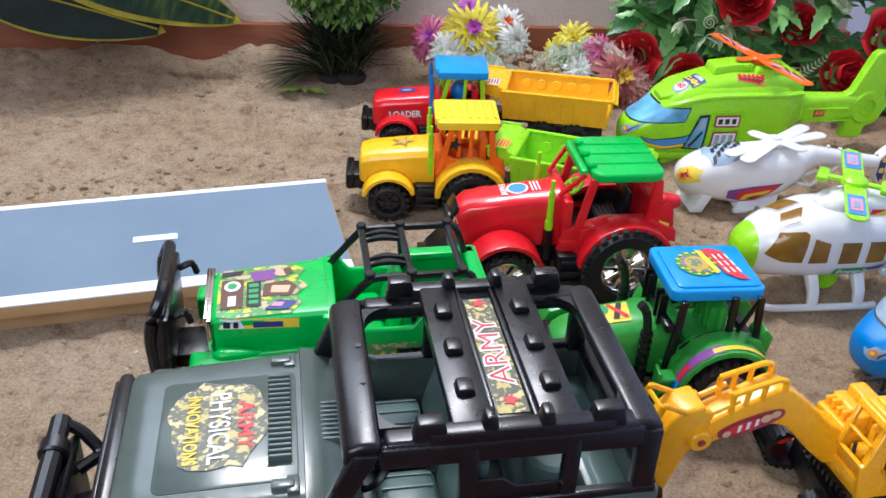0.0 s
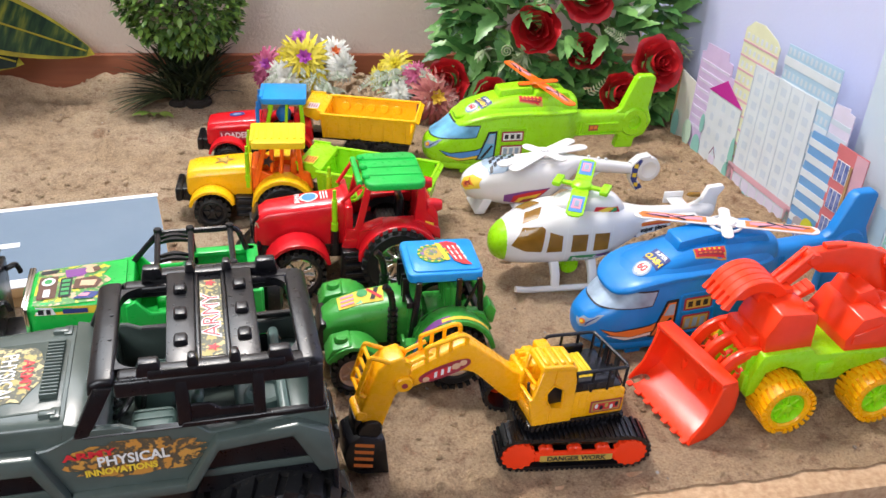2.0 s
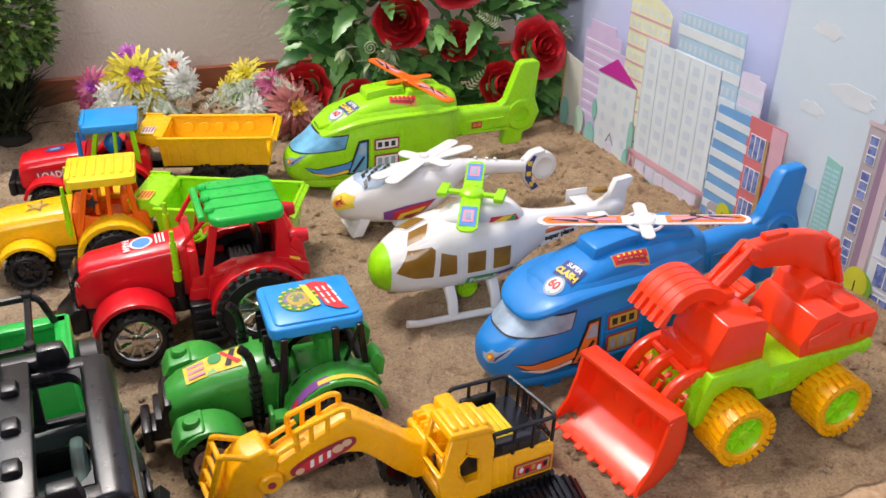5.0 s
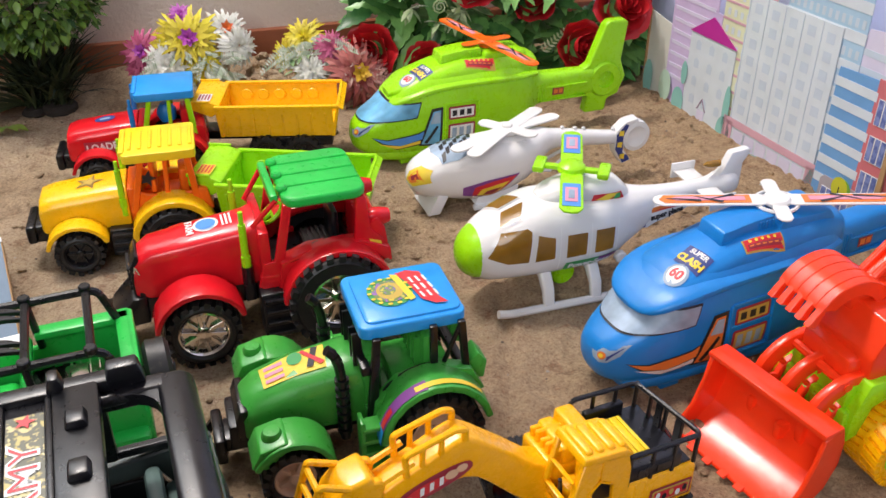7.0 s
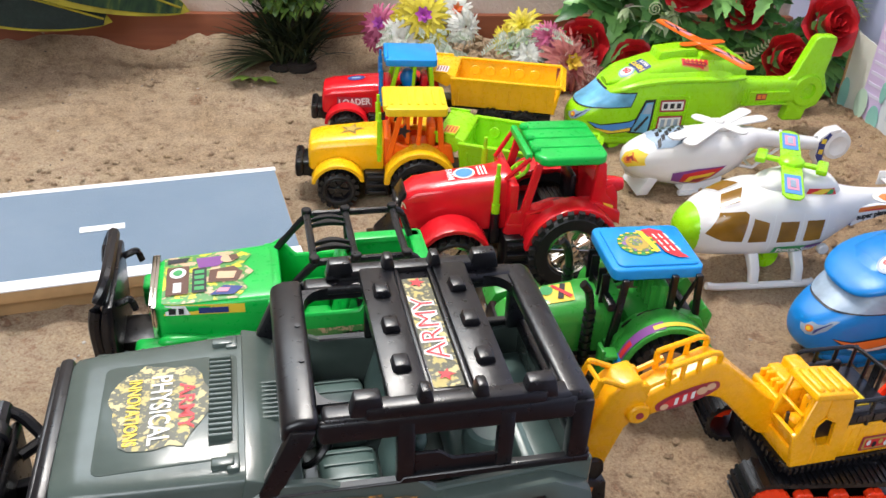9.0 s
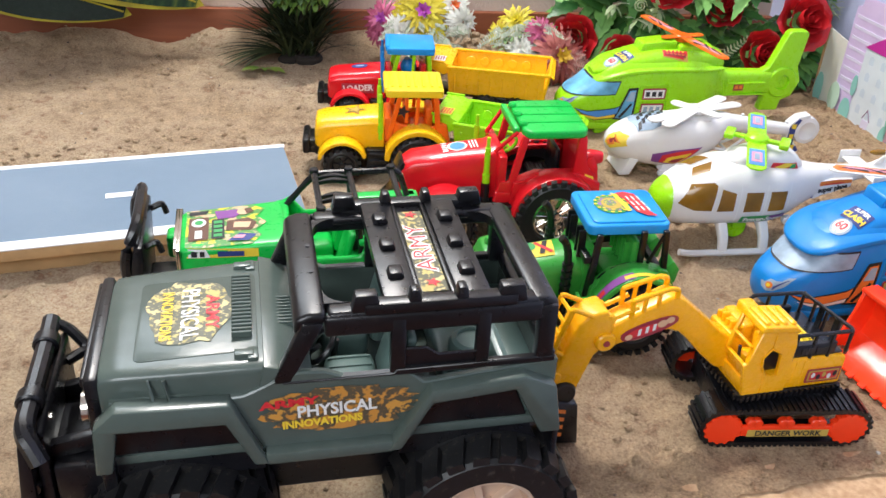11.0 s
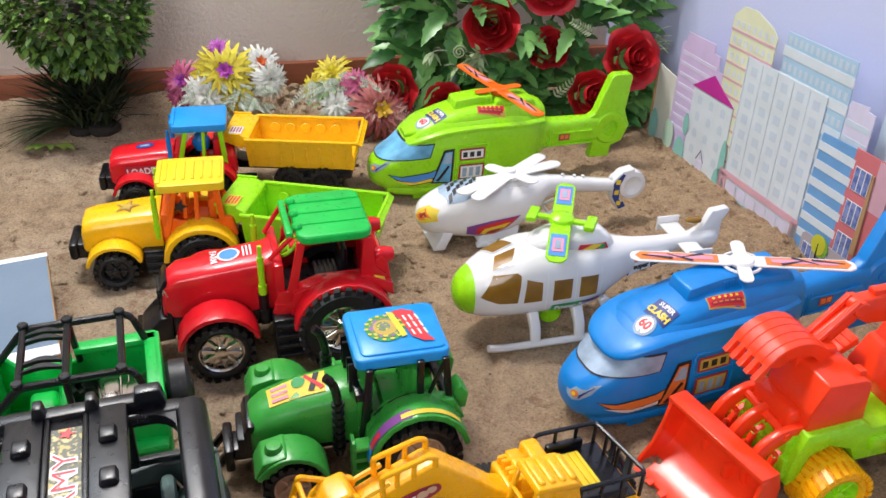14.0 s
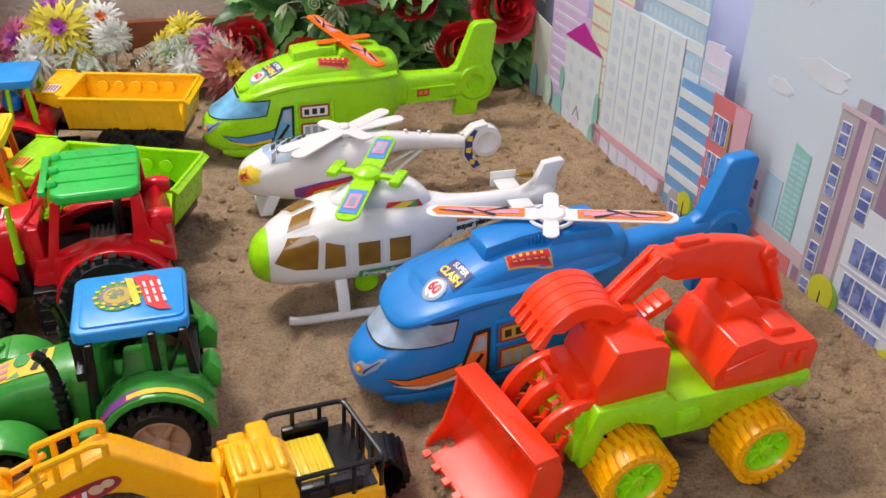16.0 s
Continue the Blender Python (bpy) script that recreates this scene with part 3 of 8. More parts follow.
def army_jeep(m):
    t = thing("toy_jeep", m, "grey-green toy army jeep with black roof rack on the sand", "toy jeep")
    side = [(-.108, .112), (-.103, .132), (-.054, .134), (-.040, .106), (.027, .106), (.045, .135), (.086, .138), (.101, .106), (.108, .108), (.108, .1515), (.041, .1435), (.033, .1515), (.003, .1515), (-.006, .156), (-.024, .157), (-.034, .150), (-.044, .145), (-.106, .140)]
    panels = [prism(side, *sided(s, .046, .050), 0.0008, 1) for s in (-1, 1)]
    tub = join(*panels, bx(-.106, .107, -.047, .047, .104, .110, .001), bx(.103, .1085, -.049, .049, .104, .150, .001), prism([(-.107, .134), (-.104, .145), (-.034, .149), (-.034, .134)], -.0465, .0465, .001))
    tree = tree_of(tub)
    b = part("body", tub, ARMY, t)
    front = [(-.113, .108), (-.111, .137), (-.101, .1475), (-.050, .1455), (-.034, .104), (-.041, .104), (-.053, .133), (-.101, .134), (-.105, .108)]
    rear = [(.023, .104), (.044, .143), (.090, .147), (.107, .138), (.112, .106), (.101, .106), (.086, .138), (.045, .134), (.030, .104)]
    for s in (-1, 1):
        part("wheel_arch", prism(front, *sided(s, .047, .057), 0.0016), ARMY, t)
        part("wheel_arch", prism(rear, *sided(s, .047, .057), 0.0016), ARMY, t)
        part("sill", bx(-.036, .027, *sided(s, .048, .056), .102, .110, .002), ARMY, t)
        # thin black strips drawn in for the shade inside the arches
        part("arch_shade", prism([(-.106, .090), (-.104, .136), (-.052, .136), (-.036, .090)], *sided(s, .0440, .0458), .0005, 1), BLACK, t)
        part("arch_shade", prism([(.030, .090), (.046, .138), (.086, .138), (.104, .090)], *sided(s, .0440, .0458), .0005, 1), BLACK, t)
        part("mudflap", bx(.1095, .113, *sided(s, .032, .052), .052, .106, .001), BLACK, t)
    hood = body([(-.1085, .143, .041, .008, 7), (-.1060, .144, .0435, .0145, 9), (-.072, .1455, .0460, .0150, 9), (-.034, .147, .0480, .0150, 9)], 40, 3)
    htree = tree_of(hood)
    h = part("hood", hood, ARMY, t)
    panel = moved(slab(rect(-.093, -.036, -.036, .030, .004), 0, .0016, .0007), Matrix.Translation((0, 0, .1622)) @ Matrix.Rotation(radians(-2.4), 4, "Y"))
    ptree = tree_of(panel)
    part("raised_panel", panel, ARMY, h)
    bits = [bx(-.0480, -.0385, y, y + .0015, .1622, .1658, .0003, 1) for y in np.arange(-.026, .026, .0031)]
    part("louvres", join(*bits), ARMY, h, "row of moulded vent slots")
    for s in (-1, 1):
        part("latch", join(bx(-.047, -.038, *sided(s, .036, .041), .160, .1638, .0008), bx(-.041, -.036, *sided(s, .034, .043), .160, .163, .0006)), ARMY, h)
        part("side_clip", tube([(-.086, s * .0455, .156), (-.084, s * .0500, .146), (-.077, s * .0500, .146), (-.079, s * .0462, .156)], .0009, 6), ARMY, h)
    stick = part("hood_sticker", patch(blot(-.069, 0, .0225, .031, 4, 30, .20), ptree, "top", .0005, .012), CAMO, h, "yellow camouflage print with lettering")
    for word, size, x, mat, st in (("ARMY", .0090, -.0575, P_RED, 1.2), ("PHYSICAL", .0122, -.0685, P_WHITE, .80), ("INNOVATIONS", .0078, -.0795, P_YELLOW, .78)):
        part("lettering", lay(letters(word, size, x, -.002, -90, st, .0002), ptree, "top", .0009), mat, stick)
    sticker = part("door_sticker", patch(blot(.001, .1320, .041, .0160, 8, 40, .22), tree, "near", .0006, .02), CAMO_ORANGE, b, "orange camouflage print with lettering")
    for word, size, x, z, mat, st, a in (("ARMY", .0068, -.0235, .1385, P_RED, 1.5, 3), ("PHYSICAL", .0105, -.001, .1325, P_WHITE, .82, 2), ("INNOVATIONS", .0066, -.008, .1245, P_YELLOW, .85, 2)):
        part("lettering", lay(letters(word, size, x, z, a, st, .0003), tree, "near", .0012), mat, sticker)
    cw = part("cowl", prism([(-.037, .147), (-.034, .1615), (-.024, .1585), (-.012, .153), (-.010, .130), (-.035, .130)], -.049, .049, .001), ARMY, t)
    for y in np.arange(-.012, .012, .0028):
        part("slot", bx(-.026, -.014, y, y + .001, .1545, .1592, 0), ARMY, cw)
    grille = join(bx(-.1145, -.1075, -.044, .044, .108, .158, .003), bx(-.116, -.113, -.040, .040, .150, .156, .001), *[bx(-.1165, -.113, y, y + .003, .118, .146, .0005, 1) for y in np.arange(-.018, .019, .006)])
    g = part("grille", grille, BLACK, t)
    for s in (-1, 1):
        part("headlight", moved(lathe([(0, -.003), (.006, -.0026), (.008, 0), (.008, .003), (0, .003)], 20, "x"), Matrix.Translation((-.115, s * .032, .132))), CHROME, g)
    # bull bar
    bar = part("bull_bar", join(
        prism([(-.146, .050), (-.149, .066), (-.1475, .118), (-.1440, .121), (-.1420, .118), (-.143, .060)], -.040, .040, .0015),
        bx(-.142, -.118, -.040, .008, .056, .096, .003),
        prism([(-.154, .056), (-.157, .082), (-.153, .118), (-.148, .119), (-.150, .060)], -.046, .030, .0015),
        *[prism([(-.144, .094), (-.118, .100), (-.118, .110), (-.144, .104)], y - .003, y + .003, .001) for y in (-.030, .014)]), BLACK, t)
    part("bar", bent([(-.143, -.050, .110), (-.150, -.042, .124), (-.150, .020, .1245), (-.150, .044, .126)], .0048, 10, .008), BLACK, bar)
    for y in (-.020, .026):
        part("collar", moved(disc(.0066, -.0045, .0045, 18, "y", .001), Matrix.Translation((-.150, y, .1245))), BLACK, bar)
    part("bar", tube([(-.152, -.044, .086), (-.152, .044, .086)], .0045, 10), BLACK, bar)
    part("bracket", bent([(-.149, .042, .126), (-.141, .040, .122), (-.132, .034, .112), (-.142, .026, .110)], .0030, 8, .004), BLACK, bar)
    # chrome disc set in for a silver glint on the bull bar
    part("glint_disc", moved(disc(.0020, -.0012, .0012, 12, "x", .0004), Matrix.Translation((-.1415, -.024, .116))), CHROME, bar, "small chrome disc drawn for a silver glint")
    # chassis
    part("chassis", join(bx(-.145, .115, -.026, .026, .052, .100, .003), tube([(-.080, -.05, .05), (-.080, .05, .05)], .006), tube([(.075, -.05, .05), (.075, .05, .05)], .006), bx(-.112, -.105, -.050, .050, .086, .110, .002)), BLACK, t)
    bar.matrix_basis = Matrix.Translation((.006, 0, .004))
    wm = wheel_meshes("jeep", .050, .036, TYRE, CREAM, 22, .0038, .56, 6, True)
    for x in (-.080, .075):
        for s in (-1, 1):
            add_wheel(t, wm, x, s * .046, .050, random.uniform(0, 40), "", "tan plastic rim")
    # seats and inside
    for y in (-.024, .024):
        seat = part("seat", join(bx(-.004, .022, y - .017, y + .017, .112, .132, .005, 3), moved(bx(-.004, .004, -.017, .017, 0, .042, .0035, 3), Matrix.Translation((.026, y, .124)) @ Matrix.Rotation(radians(14), 4, "Y")), *[bx(-.002, .020, y + d, y + d + .0008, .1315, .1328, 0) for d in (-.012, -.004, .004, .011)]), ARMY_SEAT, t)
    part("rear_bench", join(bx(.056, .082, -.044, .044, .110, .126, .004, 3), bx(.080, .087, -.044, .044, .110, .146, .003)), ARMY_SEAT, t)
    part("load_bed", bx(.087, .104, -.044, .044, .110, .134, .002), ARMY_SEAT, t)
    part("spare_can", moved(lathe([(0, 0), (.0125, 0), (.013, .002), (.013, .010), (.0115, .013), (.009, .014), (.009, .012), (0, .012)], 24, "z"), Matrix.Translation((.074, -.014, .126))), ARMY_SEAT, t)
    part("steering_wheel", join(moved(tube([(.010 * math.cos(a), .010 * math.sin(a), 0) for a in np.linspace(0, 2 * math.pi, 21)[:-1]], .0016, 6, True), Matrix.Translation((-.006, -.022, .150)) @ Matrix.Rotation(radians(-50), 4, "Y")), tube([(-.016, -.022, .143), (-.006, -.022, .150)], .0014, 6)), BLACK, t)
    part("gear_stick", tube([(.0, 0, .112), (.004, .0, .135)], .0016, 6), BLACK, t)
    # hard top frame with open bays
    def corner(x, y, sx, sy):
        """A rounded fillet in an inner corner of the roof opening."""
        arc = [(x + sx * .012 * (1 - math.sin(q)), y + sy * .012 * (1 - math.cos(q))) for q in np.linspace(0, math.pi / 2, 6)]
        return slab([(x, y)] + arc if sx * sy > 0 else [(x, y)] + arc[::-1], .184, .1896, .0)

    cage = part("roof_frame", join(
        prism([(-.020, .178), (-.019, .1875), (-.013, .190), (-.005, .190), (-.005, .184)], -.0485, .0485, .0024, 3),
        *[prism([(-.006, .1765), (-.006, .1885), (.098, .1885), (.098, .1765)], *sided(q, .0455, .0500), .0022, 3) for q in (-1, 1)],
        *[bx(-.004, .096, *sided(q, .0390, .0490), .1845, .1900, .0022, 3) for q in (-1, 1)],
        prism([(.092, .184), (.092, .190), (.101, .190), (.1055, .187), (.1065, .1765)], -.0485, .0485, .0024, 3),
        *[corner(x, q * .0392, sx, -q) for x, sx in ((-.0052, 1), (.0922, -1)) for q in (-1, 1)]), BLACK, t)
    for s in (-1, 1):
        part("waist_rail", prism([(-.026, .1500), (-.006, .1500), (.027, .1498), (.106, .1500), (.106, .1540), (.027, .1540), (.026, .1518), (-.026, .1518)], *sided(s, .0462, .0506), .0007, 1), BLACK, cage)
        part("pillar", prism([(-.031, .150), (-.022, .150), (-.006, .185), (-.016, .186)], *sided(s, .0445, .0502), .0014), BLACK, cage)
        part("pillar", bx(.0245, .0320, *sided(s, .0455, .0502), .150, .185, .0012), BLACK, cage)
        part("pillar", bx(.0655, .0725, *sided(s, .0455, .0502), .150, .185, .0012), BLACK, cage)
        part("pillar", bx(.0960, .1050, *sided(s, .0435, .0502), .150, .186, .0014), BLACK, cage)
        part("side_panel", prism([(.031, .1535), (.031, .165), (.042, .165), (.048, .160), (.066, .160), (.066, .1535)], *sided(s, .0465, .0485), .0006, 1), BLACK, cage)
        part("roof_hole", moved(disc(.0012, .0, .0009, 10, "z"), Matrix.Translation((-.009, s * .012, .1897))), P_BLACK, cage)
    part("waist_rail", bx(.1015, .1065, -.049, .049, .149, .156, .001), BLACK, cage)
    rack = part("roof_rack", bx(.0375, .056, -.044, .044, .1895, .1925, .0008), BLACK, t)
    for x0, x1, h0, h1 in ((.0215, .0375, .189, .1955), (.056, .072, .189, .1955), (.0375, .040, .191, .1945), (.0535, .056, .191, .1945)):
        part("rack_beam", bx(x0, x1, -.046, .046, h0, h1, .0010), BLACK, rack)
    for s in (-1, 1):
        part("rack_rail", bx(.012, .084, *sided(s, .0435, .0515), .189, .1955, .0015), BLACK, rack)
        for x0, x1, h1 in ((.006, .020, .2005), (.0315, .0395, .2015), (.0535, .0615, .2015), (.074, .089, .2005)):
            part("rack_block", prism([(x0, .1905), (x0 + .002, h1), (x1 - .002, h1), (x1, .1905)], *sided(s, .0435, .0505), .0012), BLACK, rack)
    for x in (.0295, .0640):
        for y in (-.027, -.001, .025):
            part("lug", prism([(x - .0042, .195), (x - .0030, .1990), (x + .0030, .1990), (x + .0042, .195)], y - .0042, y + .0042, .0010), BLACK, rack)
    rt_ = BVHTree.FromPolygons([Vector(c) for c in ((.03, -.06, .1926), (.08, -.06, .1926), (.08, .06, .1926), (.03, .06, .1926))], [(0, 1, 2, 3)])
    st = part("roof_sticker", patch(rect(.0405, .0530, -.040, .037), rt_, "top", .0004, .03), CAMO, rack, "camouflage sticker with red lettering")
    part("lettering", lay(letters("ARMY", .0140, .0468, -.001, 90, 1.2, .0007), rt_, "top", .0007), P_WHITE, st)
    part("lettering", lay(letters("ARMY", .0140, .0468, -.001, 90, 1.2, -.0002), rt_, "top", .0010), P_RED, st)
    for y in (-.033, .033):
        part("star", lay_star(.0468, y, .004, rt_), P_RED, st)
    return t


def lay_star(cx, cy, r, tree, side="top", lift=.0009):
    bm = bmesh.new()
    bm.faces.new([bm.verts.new((cx + (r if k % 2 == 0 else r * .42) * math.cos(math.pi * k / 5), cy + (r if k % 2 == 0 else r * .42) * math.sin(math.pi * k / 5), 0)) for k in range(10)])
    return lay(bm, tree, side, lift)


army_jeep(sized(-0.0140, 0.3030, 11.5, 1.035, .955))


# ---------------------------------------------------------------- open green jeep
def green_jeep(m):
    t = thing("toy_jeep", m, "bright green open toy jeep with black roll cage on the sand", "toy jeep")
    hood = body([(-.084, .078, .026, .010, 6), (-.081, .0795, .029, .0155, 9), (-.05, .081, .031, .0155, 9), (-.012, .083, .033, .0155, 9)], 36, 3)
    tree = tree_of(hood)
    h = part("hood", hood, BRIGHT_GREEN, t)
    st = part("hood_sticker", patch([(-.080, -.026), (-.072, -.028), (-.034, -.029), (-.027, -.020), (-.031, -.012), (-.023, -.002), (-.030, .008), (-.024, .018), (-.033, .026), (-.080, .025)], tree, "top", .0006, .012), COMIC, h, "bright printed sticker in yellow and green")
    brown = flat("brown", (.12, .05, .03))
    for pts, lift, mt in (
            (rect(-.078, -.064, -.020, .012, .001), .0009, brown), (rect(-.062, -.053, -.020, .008, .001), .0009, P_BLACK),
            (round_pts(-.071, .004, .0052, .0060), .0012, P_WHITE), (round_pts(-.071, .004, .0030, .0034), .0015, P_GREEN), (rect(-.0735, -.0685, -.018, -.007), .0012, P_WHITE),
            ([(-.052, -.010), (-.034, -.012), (-.030, -.002), (-.036, .006), (-.051, .004)], .0010, brown), ([(-.047, -.007), (-.036, -.009), (-.034, -.001), (-.046, .001)], .0013, P_TAN),
            ([(-.058, .008), (-.046, .008), (-.040, .014), (-.044, .020), (-.060, .020)], .0010, P_PURPLE), (round_pts(-.039, .0155, .0052, .0046, 14), .0012, P_TAN), ([(-.037, .012), (-.032, .014), (-.034, .020), (-.039, .019)], .0014, brown),
            ([(-.051, -.024), (-.036, -.026), (-.030, -.019), (-.042, -.015)], .0010, P_NAVY), ([(-.047, -.022), (-.040, -.023), (-.038, -.019), (-.045, -.018)], .0013, P_PINK),
            ([(-.078, .016), (-.066, .017), (-.064, .022), (-.078, .022)], .0010, P_BLACK)):
        part("print", patch(pts, tree, "top", lift), mt, st)
    for k in range(4):
        part("print", patch(rect(-.0605, -.0545, -.0175 + k * .0062, -.0135 + k * .0062), tree, "top", .0012), P_GREEN, st)
    ss = part("side_strip", patch(rect(-.079, -.030, .0885, .0945), tree, "near", .0005), P_YELLOW, h, "yellow strip with dark print")
    part("print", patch([(-.078, .0888), (-.063, .0888), (-.066, .0942), (-.078, .0942)], tree, "near", .0008), P_WHITE, ss)
    for x0, x1, mt in ((-.076, -.072, P_BLACK), (-.070, -.067, P_BLACK), (-.058, -.040, P_NAVY)):
        part("print", patch(rect(x0, x1, .0895, .0932), tree, "near", .0011), mt, ss)
    tub = [(-.096, .064), (-.094, .074), (-.012, .076), (-.012, .094), (-.004, .098), (.006, .086), (.040, .086), (.048, .097), (.092, .097), (.094, .050), (.070, .048), (.060, .070), (.034, .070), (.024, .046), (-.026, .046), (-.036, .066), (-.076, .066), (-.086, .050)]
    sides = [prism(tub, *sided(s, .034, .038), .001, 1) for s in (-1, 1)]
    tubm = join(*sides, bx(-.09, .092, -.036, .036, .048, .056, .001), bx(.089, .094, -.037, .037, .050, .098, .0015), bx(-.016, -.006, -.036, .036, .056, .096, .002))
    ttree = tree_of(tubm)
    b = part("body", tubm, BRIGHT_GREEN, t)
    part("side_sticker", patch(rect(.0, .045, .060, .076), ttree, "near", .0006), COMIC, b)
    part("ledge", join(bx(.040, .092, -.038, -.028, .094, .098, .001), bx(.040, .092, .028, .038, .094, .098, .001), bx(.084, .093, -.036, .036, .092, .098, .001)), BRIGHT_GREEN, t)
    for s in (-1, 1):
        f = part("fender", join(bx(-.098, -.026, *sided(s, .028, .046), .066, .074, .0035, 3), bx(-.098, -.090, *sided(s, .028, .046), .056, .070, .003)), BRIGHT_GREEN, t)
        part("indicator", moved(body([(-.014, 0, .001, .001, 2), (-.008, 0, .005, .004, 2.2), (.006, 0, .004, .003, 2.2), (.016, 0, .001, .001, 2)], 14, 3), Matrix.Translation((-.070, s * .036, .0745))), BRIGHT_GREEN, f)
        part("fender", bx(.050, .092, *sided(s, .034, .047), .066, .072, .003), BRIGHT_GREEN, t)
    for y in (-.017, .017):
        part("seat", join(bx(.008, .026, y - .012, y + .012, .058, .072, .004, 3), moved(bx(-.003, .003, -.012, .012, 0, .034, .003, 3), Matrix.Translation((.028, y, .066)) @ Matrix.Rotation(radians(15), 4, "Y"))), BRIGHT_GREEN, t)
    multi("engine_cover", "rib", (bx(.052, .084, -.026, .016, .060, .0835, .003, 2), bx(.056, .066, -.020, .010, .083, .0865, .0012), bx(.070, .080, -.022, .004, .083, .0855, .0012), *[bx(.056 + k * .005, .0575 + k * .005, -.025, .015, .0833, .0848, .0004, 1) for k in range(5)]), CHROME, t, "chromed engine block with ribs")
    part("grille", join(bx(-.0865, -.083, -.031, .031, .060, .0955, .001), bx(-.088, -.085, -.029, .029, .090, .0965, .001)), CHROME, t, "dull chrome grille frame")
    bar = part("bull_bar", join(prism([(-.113, .030), (-.119, .050), (-.117, .082), (-.112, .104), (-.106, .104), (-.109, .036)], -.040, .040, .002), bx(-.109, -.085, -.016, .016, .052, .062, .002)), BLACK, t)
    part("bar", bent([(-.117, -.038, .050), (-.119, -.038, .096), (-.109, -.032, .116), (-.109, .032, .116), (-.119, .038, .096), (-.117, .038, .050)], .0038, 8, .012), BLACK, bar)
    for s in (-1, 1):
        part("hook", bent([(-.106, s * .028, .098), (-.097, s * .028, .102), (-.095, s * .028, .094)], .0022, 6, .003), BLACK, bar)
    part("chassis", join(bx(-.10, .088, -.024, .024, .030, .050, .002), tube([(-.056, -.04, .036), (-.056, .04, .036)], .004), tube([(.048, -.04, .036), (.048, .04, .036)], .004)), BLACK, t)
    wm = wheel_meshes("open_jeep", .036, .026, TYRE, CREAM, 20, .0028, .56, 6, True)
    for x in (-.056, .048):
        for s in (-1, 1):
            add_wheel(t, wm, x, s * .036, .036, random.uniform(0, 40))
    sp = part("spare_wheel", moved(lathe([(.006, -.0075), (.016, -.0075), (.0195, -.005), (.0195, .005), (.016, .0075), (.006, .0075), (.006, -.0075)], 28, "x"), Matrix.Translation((.1025, -.004, .078))), TYRE, t, "small black spare tyre on the tailgate")
    part("hub", moved(disc(.0062, -.009, .009, 16, "x", .001), Matrix.Translation((.1025, -.004, .078))), BLACK, sp)
    cage = part("roll_cage", join(*[bent([(-.008, s * .029, .094), (.014, s * .030, .118), (.078, s * .030, .118), (.086, s * .030, .094)], .0024, 8, .006) for s in (-1, 1)]), BLACK, t)
    for x in (.014, .040, .072):
        part("crossbar", join(tube([(x, -.031, .118), (x, .031, .118)], .0024, 8), *[moved(disc(.0034, -.002, .002, 12, "z", .0006), Matrix.Translation((x, s * .030, .120))) for s in (-1, 1)]), BLACK, cage)
    for s in (-1, 1):
        part("brace", tube([(-.006, s * .030, .097), (.014, s * .030, .116)], .0020, 6), BLACK, cage)
        part("post", tube([(.040, s * .030, .118), (.042, s * .034, .086)], .0022, 8), BLACK, cage)
    for y, bow in ((.020, .0065), (.013, .0065), (-.010, .0065), (-.017, .0065)):
        xs = np.linspace(.0145, .0395, 12)
        rise = [bow * math.sin(math.pi * k / 11) for k in range(12)]
        crescent = [(x, y + r) for x, r in zip(xs, rise)] + [(x, y + r * .45 - .0008) for x, r in list(zip(xs, rise))[::-1]]
        part("roof_hoop", slab(crescent, .1168, .1196, .0003, 1), BLACK, cage)
    return t


green_jeep(sized(-0.0557, 0.4811, 11.6, .99, 1.05))

# ---------------------------------------------------------------- tractors
def arch(cx, cz, r0, r1, a0, a1, n=10):
    """A curved mudguard's side profile round a wheel centre."""
    out = [(cx + r1 * math.cos(radians(a0 + (a1 - a0) * k / n)), cz + r1 * math.sin(radians(a0 + (a1 - a0) * k / n))) for k in range(n + 1)]
    inn = [(cx + r0 * math.cos(radians(a1 + (a0 - a1) * k / n)), cz + r0 * math.sin(radians(a1 + (a0 - a1) * k / n))) for k in range(n + 1)]
    return out + inn


def steps_block(x0, x1, y0, y1, z0, z1, n):
    bits = [bx(x0, x1, y0 + .004, y1, z0, z1, .001)]
    for k in range(n):
        z = z0 + (z1 - z0) * (k + .5) / n
        bits.append(bx(x0 + .002, x1 - .002, y0, y0 + .005, z - .0016, z + .0016, .0006, 1))
    return join(*bits)


def ring(cx, cy, cz, r, w, tilt, n=20):
    return moved(tube([(r * math.cos(2 * math.pi * k / n), r * math.sin(2 * math.pi * k / n), 0) for k in range(n)], w, 6, True), Matrix.Translation((cx, cy, cz)) @ Matrix.Rotation(radians(tilt), 4, "Y"))


